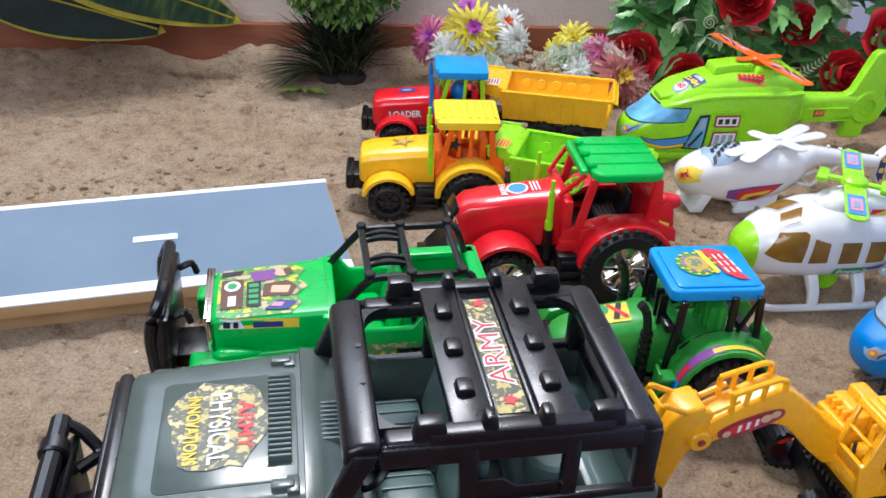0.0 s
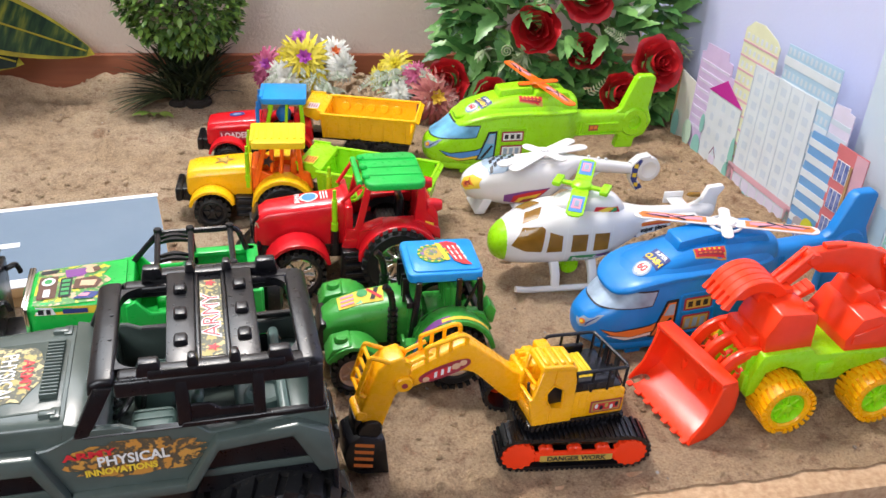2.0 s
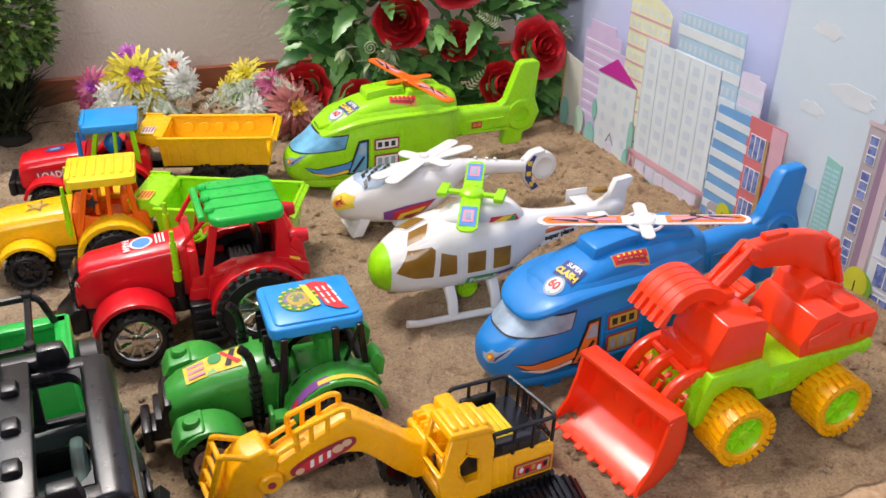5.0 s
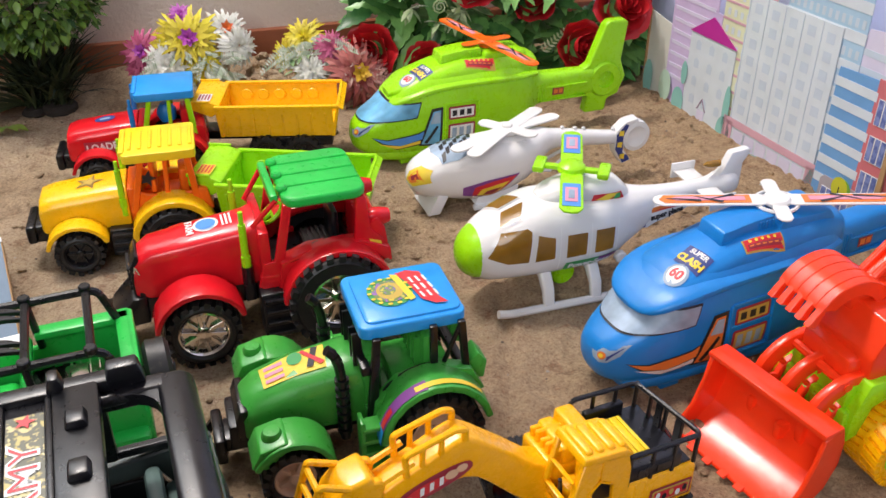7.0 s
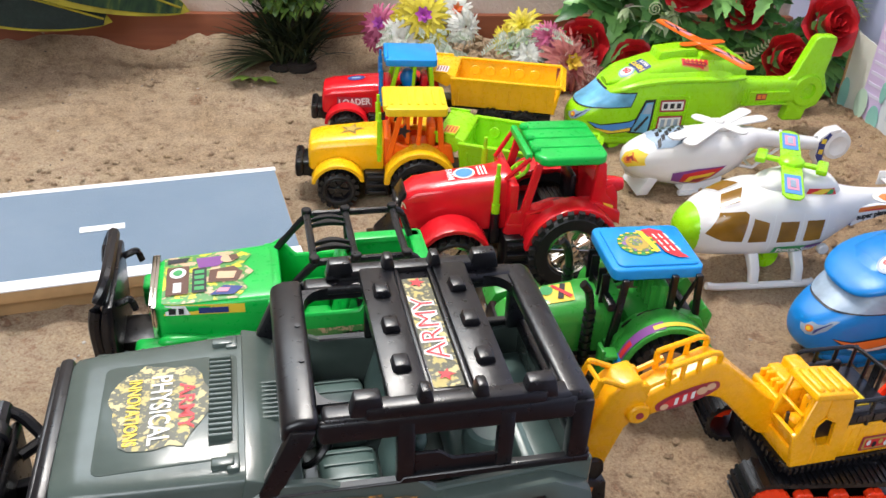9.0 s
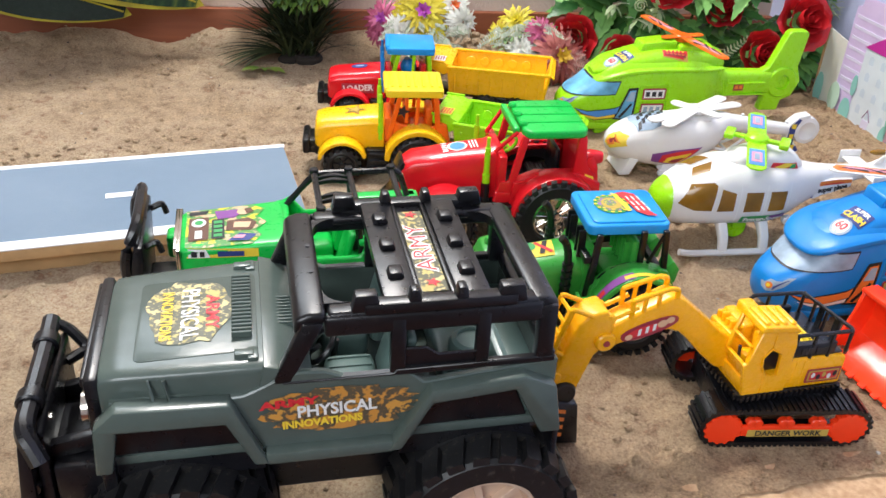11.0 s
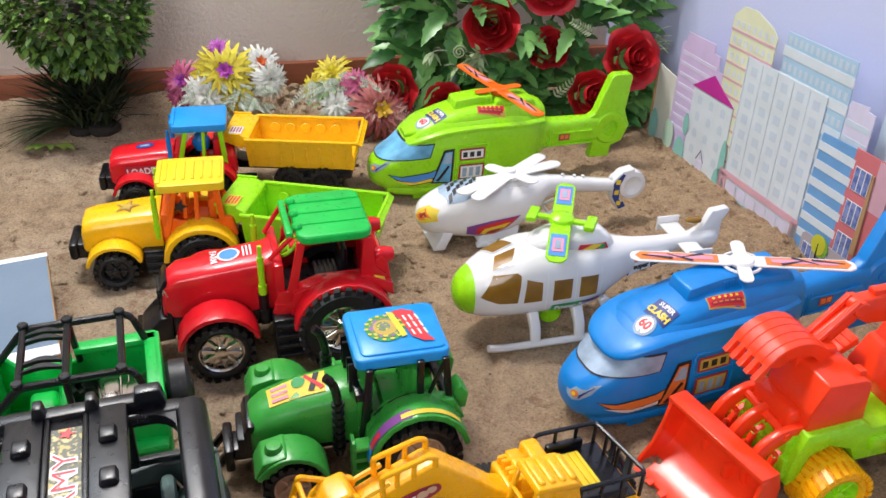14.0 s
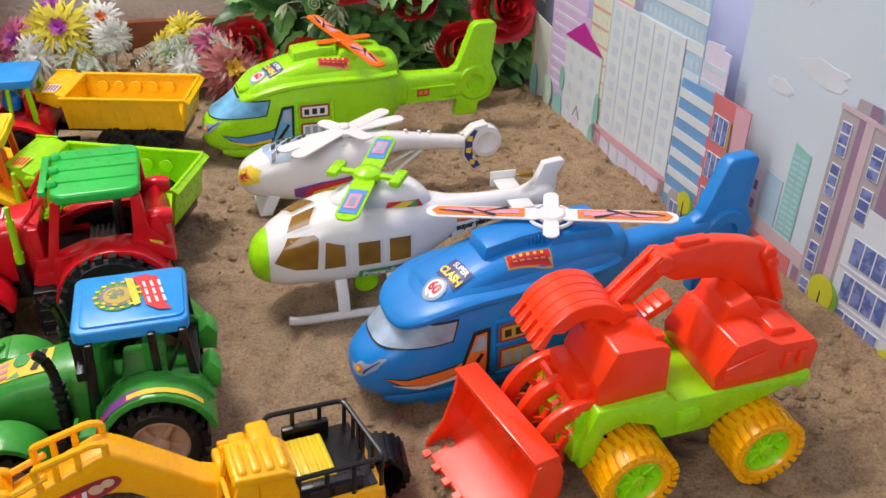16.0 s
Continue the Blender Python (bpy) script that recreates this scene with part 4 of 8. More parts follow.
def red_tractor(m):
    t = thing("toy_tractor", m, "glossy red toy tractor with bright green roof on sand", "toy tractor", "toy tractors")
    hood = loft([[(x, y * w, z) for y, z in [(-1, zb), (-.98, zm - .006), (-.84, zt - .0075), (-.42, zt - .0035), (.42, zt - .0035), (.84, zt - .0075), (.98, zm - .006), (1, zb)]] for x, w, zb, zm, zt in
                 ((-.088, .013, .046, .062, .070), (-.085, .017, .044, .068, .077), (-.073, .0200, .044, .076, .085), (-.04, .0220, .044, .079, .089), (-.002, .0240, .044, .082, .093), (.006, .0245, .044, .084, .096))])
    bevel(hood, .0018)
    tree = tree_of(hood)
    h = part("hood", hood, RED, t)
    s = part("hood_sticker", patch(round_pts(-.030, -.001, .0095, .0095), tree, "top", .0005, .012), P_WHITE, h, "round blue and white farm badge with lettering")
    part("print", patch(round_pts(-.030, -.001, .0075, .0075), tree, "top", .0008), P_BLUE, s)
    part("lettering", lay(letters("FARM", .0075, -.0425, -.001, -90, 1.0, .0002), tree, "top", .0009), P_WHITE, s)
    for k in range(3):
        part("print", patch(rect(-.0185 + k * .003, -.0170 + k * .003, -.009, .007), tree, "top", .0009), P_WHITE, s)
    part("grille", join(prism([(-.0885, .046), (-.0885, .068), (-.083, .078), (-.081, .076), (-.084, .046)], -.014, .014, .001), *[bx(-.0905, -.088, -.012, .012, z, z + .0012, 0) for z in np.arange(.050, .068, .004)]), BLACK, h)
    part("headlight", patch([(-.018, .064), (-.006, .066), (-.006, .070), (-.016, .069)], tree, "front", .002), CHROME, h)
    part("front_weight", join(prism([(-.108, .022), (-.106, .030), (-.090, .046), (-.080, .046), (-.080, .024)], -.020, .020, .002), bx(-.112, -.100, -.028, .028, .016, .022, .001)), BLACK, t)
    part("chassis", join(bx(-.085, .075, -.018, .018, .026, .050, .002), tube([(-.045, -.045, .0275), (-.045, .045, .0275)], .005), tube([(.056, -.05, .038), (.056, .05, .038)], .006), bx(.07, .10, -.006, .006, .026, .034, .001)), BLACK, t)
    for s_ in (-1, 1):
        part("front_mudguard", prism(arch(-.045, .028, .0305, .0345, 18, 168), *sided(s_, .026, .055), .0012), RED, t)
        g = part("rear_mudguard", join(prism(arch(.058, .034, .0385, .0435, 8, 172), *sided(s_, .032, .056), .0014), prism([(.014, .040), (.018, .066), (.040, .074), (.080, .074), (.102, .064), (.103, .052), (.09, .060), (.058, .0725), (.03, .064)], *sided(s_, .026, .040), .001)), RED, t)
        part("step_box", steps_block(.000, .030, *((-.050, -.024) if s_ < 0 else (.024, .050)), .008, .046, 4), BLACK, t)
        multi("exhaust", "base", (tube([(-.006, s_ * .027, .040), (-.006, s_ * .027, .062)], .0042, 10), bx(-.010, -.002, s_ * .027 - .004, s_ * .027 + .004, .034, .048, .001)), BLACK, t)
        part("exhaust_pipe", join(tube([(-.006, s_ * .027, .056), (-.006, s_ * .027, .096)], .0028, 10), tube([(-.006, s_ * .027, .094), (-.006, s_ * .027, .106)], .0018, 8), tube([(-.006, s_ * .027, .060), (-.006, s_ * .027, .070)], .0036, 10)), LIME, t)
    cab = multi("cab", "post", (
        *[prism([(.000, .046), (.006, .066), (.014, .066), (.024, .110), (.031, .110), (.021, .064), (.030, .046)], *sided(s_, .031, .036), .0012) for s_ in (-1, 1)],
        *[prism([(.074, .062), (.078, .108), (.085, .108), (.088, .080), (.098, .070), (.094, .058)], *sided(s_, .030, .037), .0012) for s_ in (-1, 1)],
        *[bx(.002, .040, *sided(s_, .030, .037), .044, .056, .002) for s_ in (-1, 1)],
        bx(.004, .012, -.034, .034, .044, .090, .002), prism([(.080, .050), (.084, .080), (.094, .088), (.100, .078), (.104, .050)], -.034, .034, .002),
        *[moved(body([(-.010, 0, .003, .003, 2.2), (0, 0, .007, .007, 3), (.012, 0, .005, .005, 2.4)], 14, 2), Matrix.Translation((.093, s_ * .026, .084))) for s_ in (-1, 1)],
        *[tube([(.002, s_ * .022, .090), (.020, s_ * .030, .112)], .002, 6) for s_ in (-1, 1)]), RED, t)
    part("seat", join(bx(.040, .064, -.016, .016, .052, .062, .003), bx(.062, .068, -.016, .016, .058, .088, .003), bx(.012, .078, -.030, .030, .046, .052, .001), *[bx(.042 + k * .004, .044 + k * .004, -.014, .014, .0615, .0628, 0) for k in range(5)]), BLACK, t)
    part("steering_wheel", join(ring(.020, .004, .085, .010, .0016, -35), tube([(.020, .004, .085), (.012, .004, .078)], .0018, 6), tube([(.020, -.006, .085), (.020, .014, .085)], .0012, 6)), LIME, t)
    roof = multi("roof", "rib", (moved(slab(rect(.024, .086, -.040, .037, .010), 0, .008, .003, 3), Matrix.Translation((0, 0, .108))), *[bx(.030, .084, y, y + .002, .1155, .117, .0006, 1) for y in (-.020, -.001, .018)], bx(.016, .022, -.030, .030, .109, .116, .002)), BRIGHT_GREEN, t)
    for y in (-.022, 0, .022):
        part("roof_lamp", moved(lathe([(0, .004), (.003, .0036), (.0042, .002), (.0042, 0), (0, 0)], 14, "z"), Matrix.Translation((.026, y, .1158))), BRIGHT_GREEN, roof)
    part("rear_sticker", patch([(.086, .073), (.095, .070), (.096, .064), (.088, .066)], BVHTree.FromPolygons([Vector(c) for c in ((.05, -.0372, .05), (.12, -.0372, .05), (.12, -.0372, .1), (.05, -.0372, .1))], [(0, 1, 2, 3)]), "near", .0008), P_YELLOW, cab)
    wf = wheel_meshes("farm_front", .0275, .024, TYRE, CHROME, 20, .0024, .68, 10)
    wr = wheel_meshes("farm_rear", .038, .030, TYRE, CHROME, 24, .003, .56, 10)
    for s_ in (-1, 1):
        add_wheel(t, wf, -.045, s_ * .044, .0275, 11, "", "chromed ten-spoke rim")
        add_wheel(t, wr, .056, s_ * .046, .038, 5, "", "chromed ten-spoke rim")
    return t


red_tractor(sized(0.0907, 0.6610, 9.2, .955, .995))


def green_tractor(m):
    t = thing("toy_tractor", m, "green toy tractor with blue sticker-covered roof on sand", "toy tractor", "toy tractors")
    hood = loft([[(x, y * w, z) for y, z in [(-1, zb), (-1, zm), (-.80, zt - .004), (-.45, zt), (.45, zt), (.80, zt - .004), (1, zm), (1, zb)]] for x, w, zb, zm, zt in
                 ((-.067, .015, .028, .037, .042), (-.065, .019, .027, .041, .048), (-.055, .0215, .027, .045, .054), (-.03, .0230, .028, .050, .061), (.0, .0245, .028, .053, .065), (.012, .025, .028, .054, .066))])
    bevel(hood, .002)
    tree = tree_of(hood)
    h = part("hood", hood, GREEN, t)
    s = part("hood_sticker", patch([(-.050, -.011), (-.010, -.012), (-.008, .010), (-.030, .0095), (-.051, .008)], tree, "top", .0006, .012), P_YELLOW, h, "yellow sticker with tools and pink writing")
    part("print", patch([(-.022, -.008), (-.018, -.009), (-.012, .009), (-.016, .010)], tree, "top", .0009), P_BLACK, s)
    part("print", patch([(-.013, -.009), (-.010, -.007), (-.022, .010), (-.024, .008)], tree, "top", .0010), P_RED, s)
    part("print", patch(round_pts(-.028, .004, .005, .006), tree, "top", .0009), P_GREEN, s)
    for k, y in enumerate((-.007, -.001, .005)):
        part("print", patch(rect(-.048, -.036, y - .0016, y + .0016), tree, "top", .0009), P_PINK, s)
    part("grille", prism([(-.070, .026), (-.070, .040), (-.067, .047), (-.062, .047), (-.062, .026)], -.018, .018, .001), BLACK, h)
    part("chassis", join(bx(-.075, .070, -.016, .016, .018, .036, .002), tube([(-.041, -.046, .0205), (-.041, .046, .0205)], .005), tube([(.050, -.048, .030), (.050, .048, .030)], .006)), BLACK, t)
    hitch = part("front_hitch", join(bx(-.082, -.064, -.011, .011, .014, .024, .002), bx(-.085, -.078, -.017, .017, .010, .028, .002), *[tube([(-.083, y, .022), (-.094, y, .010)], .003, 6) for y in (-.012, .012)]), BLACK, t)
    for s_ in (-1, 1):
        part("front_mudguard", join(prism(arch(-.041, .0200, .0235, .0275, 2, 150), *sided(s_, .030, .057), .0014), prism([(-.066, .034), (-.060, .045), (-.044, .0485), (-.040, .045), (-.056, .032)], *sided(s_, .030, .055), .0014)), GREEN, t)
        part("mudguard_cap", moved(lathe([(0, .004), (.005, .0036), (.0065, .001), (.0065, -.002), (0, -.002)], 18, "z"), Matrix.Translation((-.051, s_ * .043, .0468))), GREEN, t)
        g = prism(arch(.050, .030, .0325, .0372, 12, 176), *sided(s_, .032, .058), .0014)
        gt_ = tree_of(g)
        mg = part("rear_mudguard", join(g, prism([(.012, .028), (.015, .048), (.030, .061), (.058, .066), (.078, .060), (.087, .044), (.080, .042), (.068, .054), (.05, .058), (.024, .047), (.018, .026)], *sided(s_, .028, .038), .001)), GREEN, t)
        if s_ < 0:
            for k, (a0, a1, mat, r0) in enumerate(((100, 168, P_PURPLE, 0), (40, 112, P_YELLOW, 0), (140, 160, P_RED, 0), (160, 176, SKY_BLUE, 0))):
                pts = [(.050 + .0376 * math.cos(radians(a)), .030 + .0376 * math.sin(radians(a))) for a in np.linspace(a0, a1, 9)]
                bm = bmesh.new()
                lo, hi = (-.0565, -.048) if mat is P_PURPLE else ((-.0550, -.0505) if mat is not SKY_BLUE else (-.0565, -.047))
                lift = {0: 1.0, 1: 1.004, 2: 1.008, 3: 1.003}[k]
                va = [bm.verts.new((.050 + (x - .050) * lift, lo, .030 + (z - .030) * lift)) for x, z in pts]
                vb = [bm.verts.new((.050 + (x - .050) * lift, hi, .030 + (z - .030) * lift)) for x, z in pts]
                for i in range(len(pts) - 1):
                    bm.faces.new((va[i], va[i + 1], vb[i + 1], vb[i]))
                part("flame_sticker", bm, mat, mg)
        lad = [bx(.002, .005, *sided(s_, .038, .050), .010, .046, .0008), bx(.018, .021, *sided(s_, .038, .050), .010, .046, .0008)] + [bx(.003, .020, *sided(s_, .039, .051), z, z + .003, .0006, 1) for z in (.012, .021, .030, .039)]
        multi("ladder", "rung", lad, GREEN, t)
        multi("exhaust", "collar", (bent([(-.004, s_ * .029, .022), (-.004, s_ * .029, .070), (-.007, s_ * .029, .082), (-.012, s_ * .029, .087)], .0032, 10, .008), *[moved(disc(.0046, -.0014, .0014, 12, "z"), Matrix.Translation((-.004, s_ * .029, z))) for z in np.arange(.028, .066, .006)]), BLACK, t)
    cab = multi("cab", "post", (
        *[prism([(.010, .036), (.016, .090), (.021, .090), (.017, .036)], *sided(s_, .030, .034), .001) for s_ in (-1, 1)],
        *[prism([(.052, .050), (.052, .092), (.057, .092), (.057, .050)], *sided(s_, .030, .034), .001) for s_ in (-1, 1)],
        *[prism([(.074, .050), (.070, .092), (.075, .092), (.079, .050)], *sided(s_, .030, .034), .001) for s_ in (-1, 1)],
        *[prism(arch(.050, .026, .036, .040, 50, 165), *sided(s_, .030, .034), .001) for s_ in (-1, 1)],
        *[prism([(.054, .052), (.072, .092), (.075, .092), (.057, .052)], *sided(s_, .030, .033), .001) for s_ in (-1, 1)],
        bx(.008, .014, -.033, .033, .066, .072, .001), bx(.073, .079, -.033, .033, .050, .056, .001), *[bx(.006, .012, y, y + .002, .064, .086, 0) for y in (-.018, -.010, .008, .016)]), BLACK, t)
    part("dashboard", join(bx(.010, .022, -.026, .026, .036, .072, .003), moved(ring(0, 0, 0, .008, .0013, -40), Matrix.Translation((.026, 0, .074)))), GREEN, t)
    part("seat", join(bx(.030, .052, -.020, .020, .040, .052, .003), bx(.050, .058, -.022, .022, .046, .078, .004), *[bx(.046, .0505, -.016 + k * .008, -.014 + k * .008, .054, .074, .0005, 1) for k in range(5)], bx(.010, .076, -.030, .030, .034, .040, .001)), GREEN, t)
    multi("rear_bracket", "hitch_arm", ([prism([(.078, .046), (.080, .058), (.086, .063), (.092, .056), (.090, .044)], *sided(s_, .012, .028), .001) for s_ in (-1, 1)]), GREEN, t)
    roof_bm = join(moved(slab(rect(.009, .077, -.030, .031, .006), 0, .008, .003, 3), Matrix.Translation((0, 0, .0880))), moved(slab(rect(.014, .075, -.026, .027, .005), 0, .0022, .001), Matrix.Translation((0, 0, .0952))))
    rtree = tree_of(roof_bm)
    roof = part("roof", roof_bm, SKY_BLUE, t)
    st = part("roof_sticker", patch(round_pts(.036, .002, .0145, .016, 26), rtree, "top", .0006, .02), P_GREEN, roof, "round wreath emblem with a red banner")
    part("print", patch(round_pts(.036, .002, .0115, .012, 22), rtree, "top", .0010, .02), EMBLEM, st)
    part("print", patch([(.044, .020), (.052, .022), (.060, .018), (.064, -.012), (.068, -.020), (.060, -.019), (.053, -.012), (.049, .008)], rtree, "top", .0011, .02), P_RED, st)
    part("print", patch(round_pts(.036, .002, .0085, .0092, 22), rtree, "top", .0012, .02), P_GOLD, st)
    part("print", patch(round_pts(.035, .003, .0052, .0056, 16), rtree, "top", .0014, .02), EMBLEM, st)
    for k in range(3):
        for q in range(3):
            a0 = .013 - q * .0088
            x0 = .0505 + k * .0045 + q * .0014
            part("print", patch([(x0, a0), (x0 + .0016, a0), (x0 + .0028, a0 - .0066), (x0 + .0012, a0 - .0066)], rtree, "top", .0015, .02), P_WHITE, st)
    for k in range(14):
        a = 2 * math.pi * k / 14
        part("print", patch(round_pts(.036 + .0132 * math.cos(a), .002 + .0142 * math.sin(a), .0017, .0012, 6), rtree, "top", .0012, .02), P_YELLOW, st)
    part("print", patch([(.040, .020), (.045, .018), (.050, -.010), (.046, -.012)], rtree, "top", .0013, .02), P_YELLOW, st)
    wf = wheel_meshes("green_front", .0205, .024, TYRE, CREAM, 18, .0024, .64, 5)
    wr = wheel_meshes("green_rear", .0300, .027, TYRE, CREAM, 24, .003, .60, 5)
    for s_ in (-1, 1):
        add_wheel(t, wf, -.041, s_ * .045, .0205, 8, "", "cream plastic rim")
        add_wheel(t, wr, .050, s_ * .046, .0300, 17, "", "cream plastic rim")
    return t


green_tractor(sized(0.1455, 0.5183, 7.9, .95, 1.05))


def trailer_bed(L, W, z0, z1, mat, t, head=.005, name="bed"):
    """An open tipping bed: sloped walls, a rim, ribs outside, bosses inside and a raised headboard."""
    w = W / 2
    th = .0022
    walls = []
    for s in (-1, 1):
        walls.append(moved(bx(0, L, -th / 2, th / 2, 0, (z1 - z0) * 1.04, .0005, 1), Matrix.Translation((0, s * (w - .004), z0)) @ Matrix.Rotation(radians(-s * 11), 4, "X")))
        walls.append(bx(-.002, L + .006, *sided(s, w, w + .004), z1 - .002, z1 + .0015, .0008, 1))
        for k in range(8):
            x = L * (k + .5) / 8
            walls.append(moved(bx(x - .0010, x + .0010, -.0013, .0013, .002, (z1 - z0) * .80, .0004, 1), Matrix.Translation((0, s * (w - .0035), z0)) @ Matrix.Rotation(radians(-s * 11), 4, "X")))
    walls.append(bx(0, L, -w + .004, w - .004, z0, z0 + .0025, .0005, 1))
    walls.append(prism([(L - .003, z0), (L + .004, z1 + .001), (L + .007, z1 + .001), (L + .001, z0)], -w + .001, w - .001, .0006, 1))
    walls.append(prism([(L + .004, z1 - .001), (L + .010, z1 - .004), (L + .011, z1 - .003), (L + .004, z1 + .0015)], -w - .003, w + .003, .0005, 1))
    walls.append(prism([(.001, z0), (-.003, z1), (-.001, z1), (.004, z0)], -w + .001, w - .001, .0005, 1))
    b = multi(name, "side_piece", walls, mat, t)
    hb = part("headboard", join(prism([(-.025, z1 - .004), (-.025, z1 + head), (-.008, z1 + head), (.003, z1 + .001), (.003, z1 - .006), (-.006, z1 - .012)], -w * .96, w * .96, .0012), bx(-.026, -.006, -w * .98, -w * .90, z1 + head - .001, z1 + head + .0014, .0004, 1), bx(-.026, -.006, w * .90, w * .98, z1 + head - .001, z1 + head + .0014, .0004, 1)), mat, b)
    for k in range(5):
        x = L * (.18 + .15 * k)
        part("boss", moved(disc(.0055, -.0008, .0008, 18, "y", .0004), Matrix.Translation((x, w - .0062, z0 + (z1 - z0) * .70)) @ Matrix.Rotation(radians(-11), 4, "X")), mat, b)
    return b, hb


def small_tractor(m, hood_mat, cab_mat, roof_mat, bed_mat, post_mat, pipe_mat, label, mudguard_mat, tow, word=None, star=False, driver=False, bed=(.118, .060, .030, .068), head=.005, ribs=True):
    """A small farm tractor with a cab on posts, and the tipping trailer that hangs behind it."""
    t = thing("toy_tractor", m, label, "toy tractor", "toy tractors")
    hood = loft([[(x, y * w, z) for y, z in [(-1, zb), (-1, zm), (-.84, zt - .003), (-.55, zt), (.55, zt), (.84, zt - .003), (1, zm), (1, zb)]] for x, w, zb, zm, zt in
                 ((-.083, .017, .034, .046, .052), (-.081, .0205, .032, .052, .060), (-.07, .022, .031, .055, .063), (-.03, .023, .032, .059, .067), (-.012, .0235, .032, .060, .068))])
    bevel(hood, .0016)
    tree = tree_of(hood)
    h = part("hood", hood, hood_mat, t)
    if word:
        part("side_print", patch(rect(-.066, -.026, .040, .052), tree, "near", .0006), P_MAROON, h)
        part("lettering", lay(letters(word, .0105, -.046, .046, 4, .9, .0004), tree, "near", .0011), P_WHITE, h)
    if star:
        hs = part("hood_star", lay_star(-.042, -.002, .0125, tree, "top", .0006), flat("star_brown", (.30, .17, .05)), h, "brown and gold star sticker")
        part("print", lay_star(-.042, -.002, .0085, tree, "top", .0010), P_GOLD, hs)
    else:
        part("hood_print", patch(round_pts(-.044, 0, .010, .007), tree, "top", .0006), P_NAVY, h)
        part("hood_print", patch(rect(-.049, -.039, -.002, .002), tree, "top", .0009), P_SILVER, h)
    part("bumper", join(bx(-.094, -.078, -.016, .016, .022, .038, .003), bx(-.096, -.088, -.020, .020, .023, .040, .003)), BLACK, t)
    part("chassis", join(bx(-.084, .050, -.014, .014, .020, .036, .002), tube([(-.055, -.034, .0195), (-.055, .034, .0195)], .004), tube([(.022, -.036, .0275), (.022, .036, .0275)], .005), *[steps_block(-.030, -.008, *((-.036, -.016) if s < 0 else (.016, .036)), .010, .034, 3) for s in (-1, 1)], bx(.048, .075, -.004, .004, .018, .024, .001)), BLACK, t)
    for s in (-1, 1):
        part("front_mudguard", prism(arch(-.055, .020, .0225, .0262, 20, 165), *sided(s, .020, .041), .001), mudguard_mat, t)
        part("rear_mudguard", prism(arch(.022, .026, .029, .0345, 10, 178), *sided(s, .020, .045), .0014), mudguard_mat, t)
        part("exhaust_pipe", join(tube([(-.016, s * .022, .042), (-.016, s * .022, .084)], .0026, 8), tube([(-.016, s * .022, .082), (-.016, s * .022, .092)], .0016, 8), tube([(-.016, s * .022, .050), (-.016, s * .022, .058)], .0034, 8)), pipe_mat, t)
    cab_bits = [bx(-.012, .050, -.022, .022, .034, .042, .002), bx(-.012, -.004, -.022, .022, .036, .066, .002), prism([(.040, .040), (.042, .062), (.052, .060), (.056, .040)], -.026, .026, .002), bx(.014, .034, -.013, .013, .042, .054, .003), bx(.030, .038, -.013, .013, .048, .074, .003)]
    part("cab_floor", join(*cab_bits), cab_mat if not driver else mudguard_mat, t)
    for s in (-1, 1):
        part("post", prism([(-.011, .044), (-.005, .044), (.006, .092), (.001, .092)], *sided(s, .0225, .0262), .0008, 1), post_mat, t)
        part("post", prism([(.018, .054), (.022, .054), (.024, .092), (.020, .092)], *sided(s, .0225, .0258), .0008, 1), post_mat, t)
        part("post", prism([(.040, .050), (.046, .050), (.042, .092), (.037, .092)], *sided(s, .0225, .0262), .0008, 1), post_mat, t)
    if star:
        part("cab_wall", join(*[prism([(-.010, .040), (-.006, .066), (.004, .060), (.016, .058), (.038, .058), (.046, .062), (.048, .040)], *sided(s, .0215, .0250), .0008, 1) for s in (-1, 1)], bx(.008, .012, -.022, .022, .060, .088, .001)), cab_mat, t)
        part("cut_star", lay_star(.006, .074, .008, BVHTree.FromPolygons([Vector(c) for c in ((-.03, -.023, .03), (.06, -.023, .03), (.06, -.023, .1), (-.03, -.023, .1))], [(0, 1, 2, 3)]), "near", .0006), P_BLACK, t)
    if driver:
        part("seat_back", join(moved(body([(-.008, 0, .005, .004, 2.2), (0, 0, .009, .010, 2.4), (.010, 0, .008, .008, 2.4)], 14, 3), Matrix.Translation((.016, .004, .068)) @ Matrix.Rotation(radians(80), 4, "Y"))), pipe_mat, t)
    roof = [moved(slab(rect(-.011, .047, -.0285, .0285, .004), 0, .008, .0022, 2), Matrix.Translation((0, 0, .0905)))]
    if ribs:
        roof += [bx(-.006 + k * .008, -.003 + k * .008, -.018, .018, .098, .0998, .0005, 1) for k in range(7)]
    roof += [bx(-.013, -.008, -.024, .024, .093, .1005, .002)]
    multi("roof", "rib", roof, roof_mat, t)
    wf = wheel_meshes(hood_mat.name + "_front", .0195, .017, TYRE, BLACK, 16, .002, .60, 6)
    wr = wheel_meshes(hood_mat.name + "_rear", .0275, .020, TYRE, BLACK, 20, .0024, .60, 6)
    for s in (-1, 1):
        add_wheel(t, wf, -.055, s * .033, .0195, 6)
        add_wheel(t, wr, .022, s * .036, .0275, 3)
    # trailer
    tr = thing("toy_trailer", tow, ("yellow" if bed_mat is YELLOW else "lime green") + " toy tipping trailer hitched behind a small tractor", "toy trailer", "toy trailers")
    L, W, z0, z1 = bed
    b, hb = trailer_bed(L, W, z0, z1, bed_mat, tr, head)
    w = W / 2
